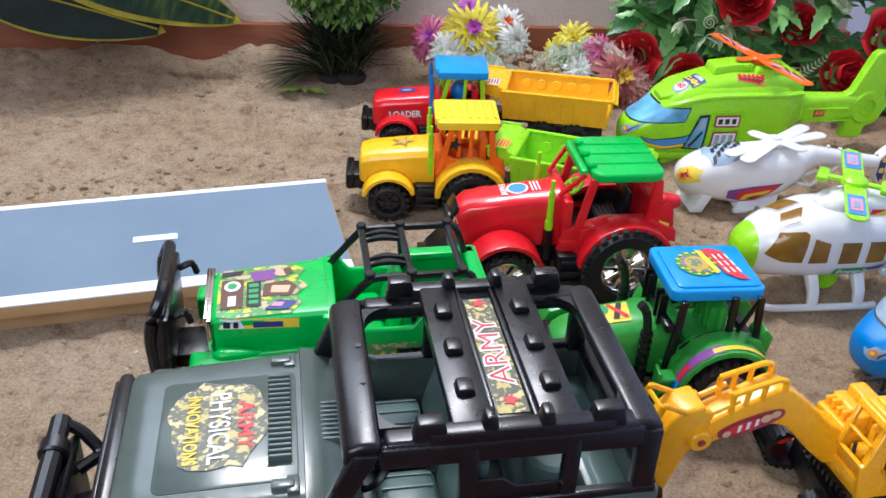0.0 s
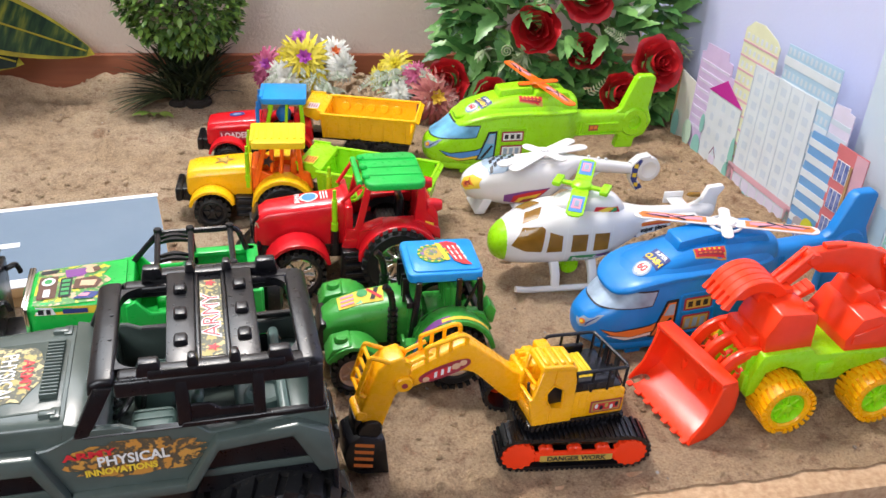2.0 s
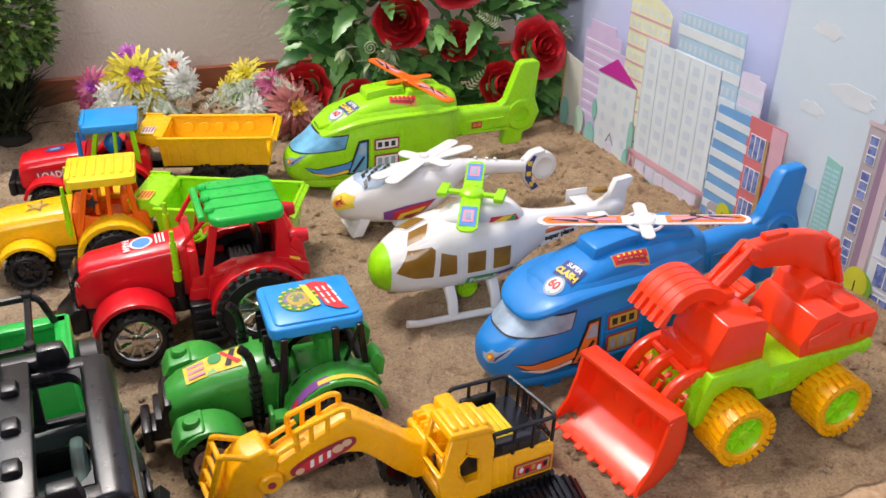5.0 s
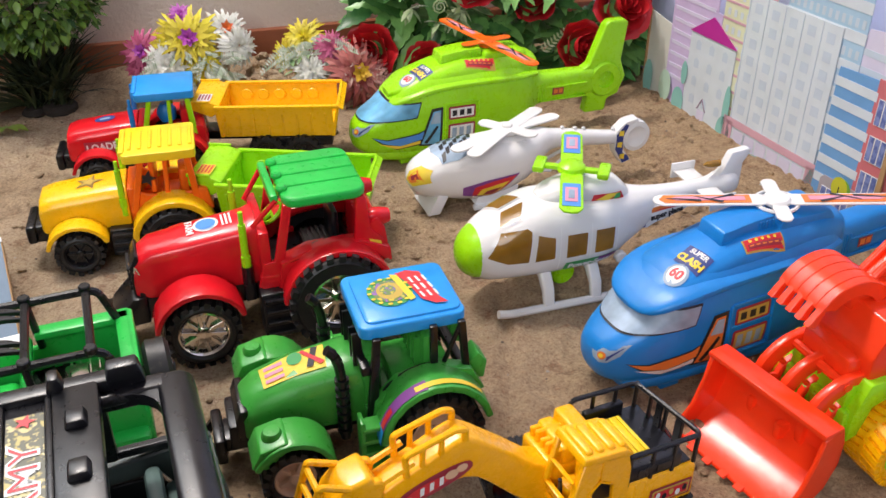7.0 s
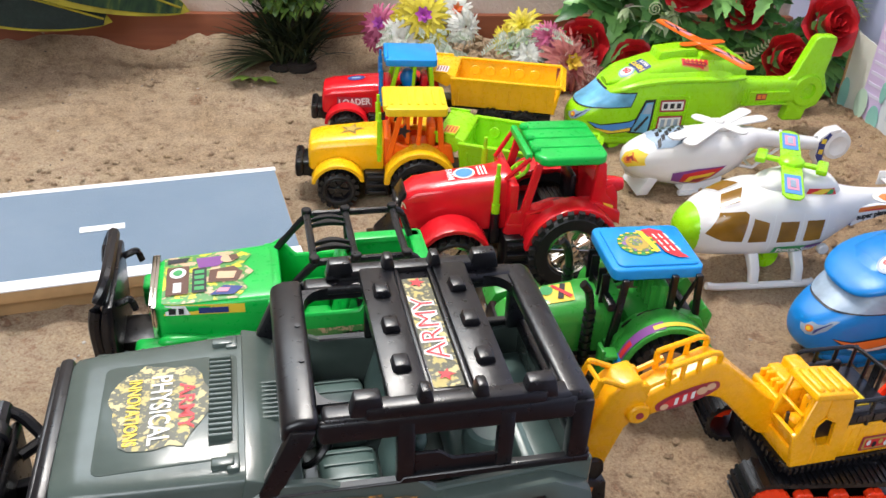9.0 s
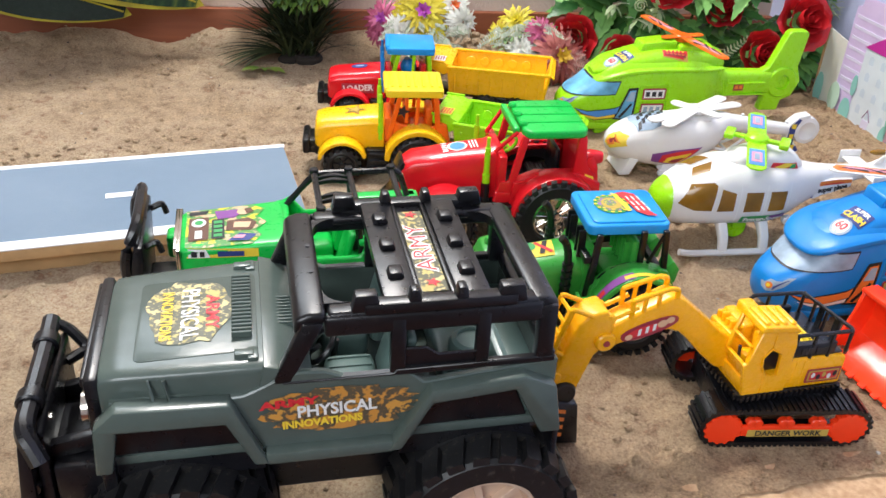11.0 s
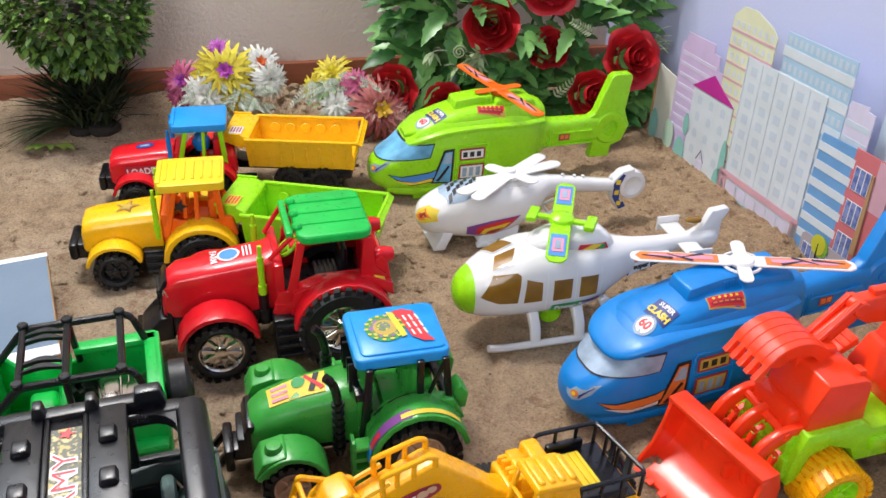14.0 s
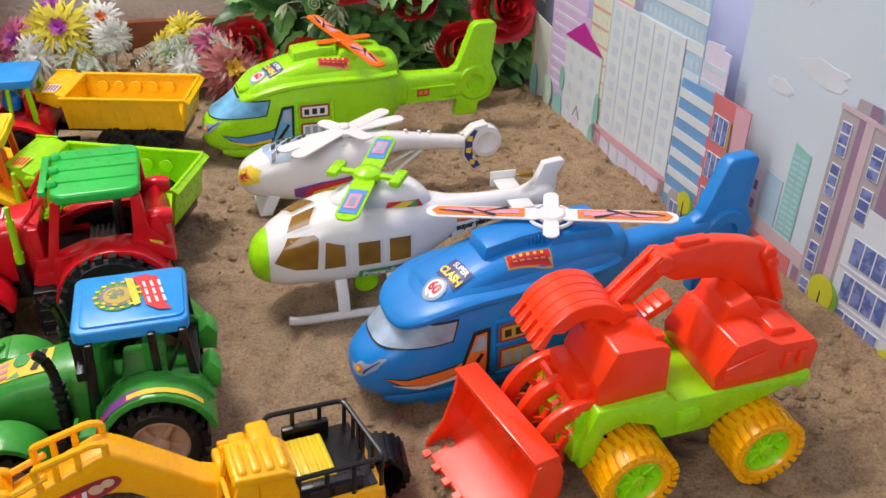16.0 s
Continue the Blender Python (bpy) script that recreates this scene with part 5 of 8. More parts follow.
    ht = BVHTree.FromPolygons([Vector((-.026, -w, z1 + head)), Vector((-.004, -w, z1 + head)), Vector((-.004, w, z1 + head)), Vector((-.026, w, z1 + head))], [(0, 1, 2, 3)])
    part("warning_sticker", patch([(-.019, -w + .004), (-.006, -w + .004), (-.006, -w + .022), (-.019, -w + .022)], ht, "top", .0008), P_WHITE if bed_mat is YELLOW else P_YELLOW, hb, "small striped warning sticker")
    for k in range(4):
        part("print", patch([(-.018 + k * .003, -w + .006), (-.0165 + k * .003, -w + .006), (-.0165 + k * .003, -w + .020), (-.018 + k * .003, -w + .020)], ht, "top", .0012), P_RED if bed_mat is not YELLOW else P_MAROON, hb)
    part("chassis", join(bx(-.030, L - .004, -.012, .012, z0 - .010, z0 - .001, .001), bx(L * .45, L * .98, -w + .004, w - .004, z0 - .012, z0 - .0015, .002), bx(-.055, -.028, -.003, .003, z0 - .012, z0 - .006, .001), *[tube([(x, -.030, .019), (x, .030, .019)], .003) for x in (L * .40, L * .72)]), BLACK, tr)
    wt = wheel_meshes(bed_mat.name + "_trailer", .019, .012, TYRE, BLACK, 16, .0016, .60, 6)
    for x in (L * .40, L * .72):
        for s in (-1, 1):
            add_wheel(tr, wt, x, s * (w - .004), .019)
    return t


small_tractor(sized(0.0014, 0.787, 5, 1.0, .98), YELLOW, ORANGE, LEMON, LIME, ORANGE, LIME, "yellow toy tractor with orange cab and lemon roof", YELLOW, sized(0.0720, 0.7960, -15.6), star=True, bed=(.118, .064, .026, .062), head=.006)
small_tractor(sized(-0.005, 0.922, 4, .94, .95), RED, RED, SKY_BLUE, YELLOW, LIME, BLUE, "red toy loader tractor with blue roof on lime posts", RED, sized(0.0621, 0.9480, -8, 1.0, .97), word="LOADER", driver=True, bed=(.112, .062, .036, .070), head=.004, ribs=False)

# ---------------------------------------------------------------- tracked excavator
def excavator(m):
    t = thing("toy_excavator", m, "yellow toy excavator on black tracks with red rollers", "toy excavator")
    def loop(x0, x1, r, n=10):
        return [(x1 + r * math.sin(a), r + .002 - r * math.cos(a)) for a in np.linspace(0, math.pi, n)] + [(x0 - r * math.sin(a), r + .002 + r * math.cos(a)) for a in np.linspace(0, math.pi, n)]
    for s in (-1, 1):
        y0, y1 = sided(s, .022, .044)
        outer, inner = loop(-.049, .034, .0150), loop(-.049, .034, .0122)
        bm = bmesh.new()
        n = len(outer)
        rows = [[bm.verts.new((x, y, z + up)) for x, z in pts] for pts, y, up in ((outer, y0, 0), (outer, y1, 0), (inner, y1, .0028), (inner, y0, .0028))]
        for i in range(n):
            j = (i + 1) % n
            for a, b in ((0, 1), (1, 2), (2, 3), (3, 0)):
                bm.faces.new((rows[a][i], rows[a][j], rows[b][j], rows[b][i]))
        bmesh.ops.recalc_face_normals(bm, faces=bm.faces)
        pads = []
        for k in range(23):
            x = -.049 + .083 * k / 22
            pads.append(bx(x - .0011, x + .0011, y0, y1, .0318, .0334, 0))
            pads.append(bx(x - .0011, x + .0011, y0, y1, .0004, .0022, 0))
        for cx, sg in ((.034, 1), (-.049, -1)):
            for k in range(1, 10):
                a = math.pi * k / 10
                pads.append(moved(bx(-.0011, .0011, y0, y1, .0148, .0164, 0), Matrix.Translation((cx, 0, .017)) @ Matrix.Rotation(sg * a, 4, "Y")))
        tr = part("track", bm, BLACK, t)
        for pad in pads:
            part("track_pad", pad, BLACK, tr)
        yo = s * .0425
        for x in (-.049, .034):
            gear = prism([((.0128 if k % 4 in (0, 1) else .0115) * math.cos(2 * math.pi * k / 56), (.0128 if k % 4 in (0, 1) else .0115) * math.sin(2 * math.pi * k / 56)) for k in range(56)], -.0022, .0022, 0)
            part("sprocket", moved(gear, Matrix.Translation((x, yo, .0165))), SCARLET, tr)
        part("roller_beam", bx(-.037, .024, yo - .0015, yo + .0015, .010, .019, .001), SCARLET, tr)
        for k in range(6):
            part("roller", moved(disc(.0034, -.0024, .0024, 14, "y", .0006), Matrix.Translation(((-.031, -.027, -.010, -.006, .011, .015)[k], yo, .0215))), SCARLET, tr)
        if s < 0:
            pl = BVHTree.FromPolygons([Vector(c) for c in ((-.05, yo - .0016, 0), (.05, yo - .0016, 0), (.05, yo - .0016, .04), (-.05, yo - .0016, .04))], [(0, 1, 2, 3)])
            part("track_sticker", patch(rect(-.033, .021, .0105, .0165), pl, "near", .0005, .03), P_GOLD, tr, "gold strip with black lettering")
            part("lettering", lay(letters("DANGER WORK", .0062, -.006, .0135, 0, .95, .0002), pl, "near", .0009), P_BLACK, tr)
    part("undercarriage", join(bx(-.049, .034, -.024, .024, .010, .030, .002), bx(-.034, .020, -.030, .030, .026, .034, .002), disc(.020, .032, .042, 28, "z", .001)), BLACK, t)
    # everything above the turntable is swung round and leans back a little
    UP = Matrix.Translation((-.0021, -.0046, .0400)) @ Matrix.Rotation(radians(12.0), 4, "Z") @ Matrix.Rotation(radians(2.4), 4, "Y") @ Matrix.Diagonal((1, 1, .955, 1))

    def upper(name, bm, material, parent, label=""):
        return part(name, moved(bm, UP), material, parent, label)

    def plate(pts, y):
        bm = bmesh.new()
        bm.faces.new([bm.verts.new((x, y, z)) for x, z in pts])
        return bm

    up = upper("turntable", bx(-.0475, .0295, -.0262, .0235, -.0050, .0002, .001), BLACK, t)
    for k in range(19):
        upper("tooth", bx(-.046 + k * .004, -.044 + k * .004, -.0278, -.0258, -.0046, -.0004, 0), BLACK, up)
    for k in range(11):
        upper("tooth", bx(-.0492, -.0472, -.0245 + k * .0042, -.0225 + k * .0042, -.0046, -.0004, 0), BLACK, up)
    house = join(prism([(-.0185, 0), (-.0185, .0275), (.0215, .0262), (.0275, .0235), (.0285, .0)], -.0250, .0225, .0020, 3),
                 prism([(-.0458, 0), (-.0478, .0135), (-.0185, .0150), (-.0185, 0)], -.0235, .0225, .0015))
    c = upper("house", house, AMBER, t)
    # cab: a pierced near wall, front sill, leaning pillars and a ribbed roof
    hole = dict(a=(-.0382, .0320), b=(-.0334, .0390), c=(-.0253, .0338), d=(-.0238, .0150), e=(-.0330, .0165), f=(-.0375, .0250))
    front = [(-.0457, 0), (-.0506, .0265), (-.0480, .0275), (-.0432, .0553), (-.0334, .0556), hole["b"], hole["a"], hole["f"], hole["e"], (-.0330, 0)]
    rear = [(-.0334, .0556), (-.0190, .0535), (-.0155, .0400), (-.0145, .0), (-.0330, 0), hole["e"], hole["d"], hole["c"], hole["b"]]
    cab = upper("cab", prism([(-.0452, .012), (-.0503, .0265), (-.0470, .0265), (-.0432, .012)], -.0245, -.0030, .0010), AMBER, t)
    upper("side_wall", prism(front, -.0262, -.0232, .0006, 1), AMBER, cab)
    upper("side_wall", prism(rear, -.0262, -.0232, .0006, 1), AMBER, cab)
    upper("window_frame", tube([(x, -.0264, z) for x, z in hole.values()], .0009, 6, True), AMBER, cab)
    # black backing plate stands for the shade inside the amber cab
    upper("shade_plate", bx(-.0405, -.0180, -.0195, -.0170, .0120, .0440, .001), P_BLACK, cab, "black plate for the shade behind the cab window")
    upper("rear_wall", prism([(-.0190, .012), (-.0200, .0535), (-.0160, .0525), (-.0150, .012)], -.0245, -.0030, .0010), AMBER, cab)
    upper("pillar", prism([(-.0500, .0260), (-.0455, .0550), (-.0420, .0550), (-.0465, .0260)], -.0060, -.0030, .0008, 1), AMBER, cab)
    upper("pillar", prism([(-.0470, .0260), (-.0425, .0550), (-.0400, .0550), (-.0440, .0260)], -.0235, -.0205, .0008, 1), AMBER, cab)
    upper("window_bar", bx(-.0478, -.0455, -.0235, -.0040, .0390, .0410, .0005, 1), AMBER, cab)
    upper("seat", join(bx(-.0430, -.0330, -.0165, -.0060, .0150, .0260, .002), bx(-.0340, -.0295, -.0165, -.0060, .0150, .0400, .002)), AMBER, cab)
    upper("lever", tube([(-.0450, -.0130, .0200), (-.0465, -.0130, .0330)], .0011, 6), P_BLACK, cab)
    roof = upper("cab_roof", prism([(-.0455, .0540), (-.0440, .0585), (-.0215, .0565), (-.0165, .0525), (-.0180, .0510)], -.0272, -.0020, .0020, 3), AMBER, cab)
    for k in range(4):
        upper("roof_rib", moved(bx(-.0022, .0022, -.0245, -.0045, .0, .0042, .0017, 3), Matrix.Translation((-.0402 + k * .0062, 0, .0560 - k * .0006))), AMBER, roof)
    # ribbed engine cover on the far side of the boom's foot
    for x0, x1, z1 in ((-.0470, -.0390, .0330), (-.0390, -.0300, .0400), (-.0300, -.0190, .0450)):
        upper("step", bx(x0, x1, -.0022, .0225, .010, z1, .0022, 3), AMBER, c)
    for k in range(5):
        upper("nose_rib", bx(-.0440, -.0210, -.001 + k * .0048, .0016 + k * .0048, .028, .0385 + .0016 * (k % 2), .0008, 1), AMBER, c)
    for x in (-.0105, -.0045):
        upper("groove", bx(x, x + .0011, -.0254, -.0244, .004, .0245, .0003, 1), AMBER, c)
    st = upper("body_sticker", plate(rect(-.0002, .0256, .0040, .0160, .001), -.0254), P_MAROON, c, "small dark red maker's plate")
    upper("print", plate(rect(.0012, .0242, .0054, .0146, .001), -.0257), P_GOLD, st)
    upper("print", plate(rect(.0024, .0230, .0066, .0134), -.0260), P_RED, st)
    for k in range(5):
        upper("print", plate(round_pts(.0046 + k * .0041, .0100 + .0009 * (-1) ** k, .0015, .0024, 10), -.0263), (P_WHITE, P_BLACK, P_GOLD)[k % 3], st)
    hat = upper("engine_hatch", bx(-.0130, .0060, -.0160, .0140, .0265, .0335, .0015), LEMON, c)
    for k in range(4):
        upper("rib", bx(-.011 + k * .0045, -.009 + k * .0045, -.0145, .0125, .0335, .0347, .0003, 1), LEMON, hat)
    rail = upper("guard_rail", bent([(-.0165, -.0246, .0465), (.0260, -.0246, .0460), (.0205, .0215, .0450), (-.0200, .0215, .0465), (-.0200, .0215, .0280)], .0014, 8, .004), BLACK, t)
    upper("rail_deck", bx(-.0160, .0235, -.0238, .0215, .0268, .0282, .0005), BLACK, rail)
    upper("rail_box", bx(-.0155, .0160, -.0252, -.0200, .0275, .0380, .001), BLACK, rail)
    upper("rail_box", bx(-.0120, .0120, .0180, .0222, .0275, .0360, .001), BLACK, rail)
    for x in (-.0060, .0050):
        upper("rail_box", bx(x - .0042, x + .0042, -.0258, -.0250, .0300, .0355, .0003, 1), BLACK, rail)
    for x, y in ((-.0155, -.0246), (-.002, -.0246), (.011, -.0246), (.0250, -.0240), (.0248, -.012), (.0235, -.001), (.0222, .010), (.0210, .0208), (.008, .0215), (-.006, .0215)):
        upper("rail_post", tube([(x, y, .0262), (x, y, .0460)], .0012, 6), BLACK, rail)
    for y in (-.0105, .003):
        upper("rail_post", moved(bx(-.0006, .0006, -.0024, .0024, 0, .019, .0003, 1), Matrix.Translation((.0240 - (y + .01) * .12, y, .0268))), BLACK, rail)
    # boom, stick and bucket in one line with the cab
    by = .0046
    boom = prism([(-.0240, .0020), (-.0524, .0060), (-.0650, .0185), (-.0790, .0345), (-.0860, .0412), (-.0930, .0440), (-.1010, .0440), (-.1090, .0425), (-.1300, .0345), (-.1375, .0345), (-.1415, .0400), (-.1400, .0480), (-.1250, .0565), (-.1100, .0640), (-.0985, .0700), (-.0930, .0715), (-.0860, .0665), (-.0658, .0480), (-.0540, .0365), (-.0400, .0300), (-.0240, .0280)], by - .0080, by + .0080, .0022, 3)
    bo = upper("boom", boom, AMBER, t)
    for y in (by - .0070, by + .0070):
        upper("boom_rail", bent([(-.1215, y, .0570), (-.1225, y, .0705), (-.0985, y, .0780), (-.0935, y, .0765), (-.0935, y, .0700)], .0017, 8, .002), AMBER, bo)
        for x, z in ((-.1140, .0730), (-.1050, .0758)):
            upper("rail_post", tube([(x, y, z - .012), (x, y, z)], .0015, 6), AMBER, bo)
        upper("boom_rail", tube([(-.1370, y, .0560), (-.1180, y, .0650)], .0017, 6), AMBER, bo)
        upper("knuckle", moved(disc(.0052, -.0024, .0024, 16, "y", .001), Matrix.Translation((-.1372, y, .0570))), AMBER, bo)
    sx, sz, ca, sa = -.1078, .0478, math.cos(radians(19)), math.sin(radians(19))

    def on_boom(pts, lift):
        return plate([(sx + x * ca - z * sa, sz + x * sa + z * ca) for x, z in pts], by - .0080 - lift)

    st = upper("boom_sticker", on_boom([(.0195 * math.cos(q), .0060 * abs(math.sin(q)) ** .7 * (1 if q < math.pi else -1)) for q in np.linspace(0, 2 * math.pi, 25)[:-1]], .0003), P_MAROON, bo, "long dark red sticker with pale print")
    upper("print", on_boom(round_pts(-.004, .000, .0120, .0036, 18), .0006), P_RED, st)
    for x, z, r in ((.0085, .0006, .0034), (.0140, .0012, .0030), (-.0145, -.0010, .0026)):
        upper("print", on_boom(round_pts(x, z, r, r * .9, 12), .0009), P_TAN, st)
    for x in (-.0090, -.0040, .0010):
        upper("print", on_boom([(x, -.0026), (x + .0022, -.0026), (x + .0040, .0026), (x + .0018, .0026)], .0009), P_WHITE, st)
    stick = prism([(-.1345, .0400), (-.1320, .0520), (-.1385, .0660), (-.1500, .0630), (-.1560, .0560), (-.1665, .0200), (-.1650, .0080), (-.1580, -.0020), (-.1505, -.0045), (-.1480, .0080), (-.1420, .0300)], by - .0095, by + .0095, .0022, 3)
    stk = upper("stick", stick, AMBER, t)
    upper("pivot", moved(disc(.0068, -.0125, .0125, 18, "y", .001), Matrix.Translation((-.1375, by, .0420))), AMBER, stk)
    upper("pin", moved(disc(.0022, -.0132, .0132, 12, "y", 0), Matrix.Translation((-.1375, by, .0420))), P_MAROON, stk)
    for y in (by - .0082, by + .0082):
        upper("stick_rail", bent([(-.1480, y, .0620), (-.1615, y, .0690), (-.1690, y, .0370), (-.1635, y, .0330)], .0017, 8, .002), AMBER, stk)
    for k in range(4):
        upper("rung", tube([(-.1620 - k * .0022, by - .0082, .0660 - k * .0090), (-.1620 - k * .0022, by + .0082, .0660 - k * .0090)], .0015, 6), AMBER, stk)
    upper("knuckle", moved(disc(.0045, -.0100, .0100, 14, "y", .001), Matrix.Translation((-.1655, by, .0150))), AMBER, stk)
    hub = lathe([(0, -.0125), (.0080, -.0120), (.0092, -.0100), (.0092, .0100), (.0080, .0120), (0, .0125)], 24, "y")
    bk = prism([(-.1480, -.0080), (-.1430, -.0440), (-.1480, -.0425), (-.1640, -.0405), (-.1740, -.0330), (-.1770, -.0200), (-.1745, -.0075), (-.1660, -.0010)], by - .0135, by + .0135, .0014)
    bkt = upper("bucket", join(bk, moved(hub, Matrix.Translation((-.1590, by, .0010))), prism([(-.1700, .0120), (-.1650, .0130), (-.1580, -.0020), (-.1700, -.0080)], by - .0085, by + .0085, .0015)), BLACK, t)
    for k in range(4):
        z = -.0345 + k * .0068
        upper("stripe", plate([(-.1700, z + .0040), (-.1560, z), (-.1560, z + .0034), (-.1700, z + .0074)], by - .0138), P_ORANGE, bkt)
    return t


excavator(sized(0.2915, 0.4190, 3.6, 1.06, 1.0))


# ---------------------------------------------------------------- wheeled loader with a back arm
def wheel_loader(m):
    t = thing("toy_loader", m, "red and lime toy wheel loader with yellow tyres on sand", "toy loader")
    ch = join(prism([(-.058, .026), (-.058, .046), (-.050, .068), (-.006, .070), (.000, .064), (.078, .063), (.090, .066), (.094, .058), (.086, .052), (.080, .056), (.036, .044), (.026, .036), (-.006, .036), (-.012, .048), (-.030, .055), (-.044, .050), (-.050, .030)], -.031, .031, .0016),
              bx(-.062, -.056, -.028, .028, .030, .048, .002), *[bx(-.060, -.050, s * .020 - .004, s * .020 + .004, .048, .064, .0015) for s in (-1, 1)], bx(.002, .016, -.034, .034, .046, .056, .001))
    part("chassis", ch, LIME, t)
    for k in range(6):
        part("grille_bar", bx(-.0645, -.061, -.022 + k * .008, -.018 + k * .008, .033, .046, .0008, 1), LIME, t)
    part("tow_hook", join(bx(.088, .102, -.004, .004, .050, .058, .001), bx(.098, .103, -.006, .006, .046, .062, .001)), LIME, t)
    part("axle", join(tube([(-.028, -.036, .0245), (-.028, .036, .0245)], .004), tube([(.055, -.036, .0245), (.055, .036, .0245)], .004), bx(-.04, .07, -.016, .016, .024, .040, .002)), BLACK, t)
    wm = wheel_meshes("loader", .0245, .026, AMBER, LIME, 26, .0022, .62, 7, True)
    for x in (-.028, .058):
        for s in (-1, 1):
            add_wheel(t, wm, x, s * .0375, .0245, random.uniform(0, 30), "yellow plastic tyre", "lime plastic rim")
    part("cab", join(prism([(-.048, .064), (-.050, .082), (-.040, .104), (-.012, .103), (-.006, .100), (-.004, .066)], -.026, .020, .002), bx(-.044, -.012, .004, .018, .096, .108, .002), bx(-.058, -.040, -.018, .022, .064, .078, .003), bx(-.014, -.008, -.020, -.012, .100, .106, .001), moved(disc(.008, 0, .005, 18, "z", .001), Matrix.Translation((-.030, .008, .106)))), SCARLET, t)
    part("rear_house", prism([(.026, .060), (.024, .074), (.036, .0935), (.052, .0965), (.066, .0885), (.090, .0880), (.094, .0820), (.093, .064)], -.029, .029, .0014, 2), SCARLET, t)
    fc = part("house_facet", join(prism([(.036, .086), (.044, .1040), (.058, .1080), (.070, .0930), (.066, .084)], -.006, .027, .0014), prism([(.060, .084), (.066, .0935), (.080, .0925), (.086, .084)], -.020, .029, .0012)), SCARLET, t)
    part("house_rib", prism([(.060, .090), (.070, .0980), (.074, .0980), (.090, .0900), (.090, .086)], .004, .008, .0008, 1), SCARLET, fc)
    part("house_plate", prism([(.030, .0700), (.030, .0790), (.056, .0880), (.056, .0700)], -.0305, -.0290, .0006, 1), SCARLET, fc)
    for x in (.070, .080):
        part("house_vent", bx(x, x + .006, -.0305, -.0285, .070, .082, .0008), SCARLET, fc)
    multi("house_ladder", "rung", (prism([(-.012, .070), (-.010, .076), (.022, .096), (.024, .090)], .022, .036, .001), *[moved(bx(-.0008, .0008, .023, .035, -.001, .001, 0), Matrix.Translation((-.008 + k * .005, 0, .077 + k * .0031))) for k in range(6)]), SCARLET, t)
    # back arm reaching forward over the cab
    boom = part("boom", join(prism([(.000, .126), (.002, .132), (.008, .1355), (.042, .1385), (.062, .1345), (.077, .1285), (.086, .1190), (.090, .1050), (.092, .086), (.062, .084), (.0575, .095), (.0525, .1075), (.046, .1110), (.030, .1135), (.016, .1145), (.006, .121)], .0135, .0245, .002, 3),
                             moved(disc(.0060, .011, .027, 16, "y", .001), Matrix.Translation((.006, 0, .129))), moved(disc(.0055, .011, .027, 16, "y", .001), Matrix.Translation((.078, 0, .123))), bx(.016, .036, .0155, .0225, .1365, .1405, .001)), SCARLET, t)
    part("ram", join(tube([(.080, .0115, .1180), (.092, .0115, .0900)], .0032, 10), moved(disc(.0045, .009, .014, 14, "y", .001), Matrix.Translation((.080, 0, .118)))), SCARLET, boom)
    part("dipper", prism([(.003, .1300), (.011, .1215), (-.014, .0985), (-.026, .0955), (-.030, .1010)], .0150, .0230, .0015), SCARLET, boom)
    for y in (.0140, .0240):
        part("ram", join(tube([(.004, y, .1345), (-.022, y, .1080)], .0026, 12), tube([(-.014, y, .1160), (-.034, y, .0960)], .0019, 10)), SCARLET, boom)
    # toothed back bucket, mouth downwards to the front
    cx, cz, r = -.046, .0915, .0290
    prof = [(cx - r * math.sin(a), cz + r * math.cos(a)) for a in np.linspace(radians(-58), radians(62), 16)]
    inn = [(cx - (r - .003) * math.sin(a), cz + (r - .003) * math.cos(a)) for a in np.linspace(radians(62), radians(-58), 16)]
    cl = part("claw_bucket", prism(prof + inn, .0005, .0365, .0006, 1), SCARLET, t)
    deep = [(cx - (r - .010) * math.sin(a), cz + (r - .010) * math.cos(a)) for a in np.linspace(radians(50), radians(-58), 12)]
    for y in (-.001, .0350):
        part("cheek", prism(prof + deep, y, y + .0025, .0006, 1), SCARLET, cl)
    for k in range(5):
        y = -.001 + k * .0082
        a, b = radians(58), radians(80)
        part("tooth", prism([(cx - r * math.sin(a), cz + r * math.cos(a)), (cx - (r + .0015) * math.sin(b) - .003, cz + r * math.cos(b)), (cx - (r - .002) * math.sin(b), cz + (r - .002) * math.cos(b) - .002), (cx - (r - .0035) * math.sin(a), cz + (r - .0035) * math.cos(a))], y, y + .0046, .0004, 1), SCARLET, cl)
    for k in range(4):
        part("rib", tube([(cx + (q[0] - cx) * 1.002, .0052 + k * .0082, cz + (q[1] - cz) * 1.002) for q in prof], .0004, 5), SCARLET, cl)
    # front arms and bucket
    for y in (-.020, .004, .026):
        pts = [(-.052 - .034 * math.sin(a), .036 + .034 * math.cos(a)) for a in np.linspace(radians(-20), radians(125), 14)]
        pin = [(-.050 - .026 * math.sin(a), .034 + .026 * math.cos(a)) for a in np.linspace(radians(125), radians(-20), 14)]
        arm = part("arm", prism(pts + pin, y - .003, y + .003, .001), SCARLET, t)
        ins = [(-.050 - .018 * math.sin(a), .034 + .018 * math.cos(a)) for a in np.linspace(radians(0), radians(120), 12)]
        ino = [(-.050 - .014 * math.sin(a), .034 + .014 * math.cos(a)) for a in np.linspace(radians(120), radians(0), 12)]
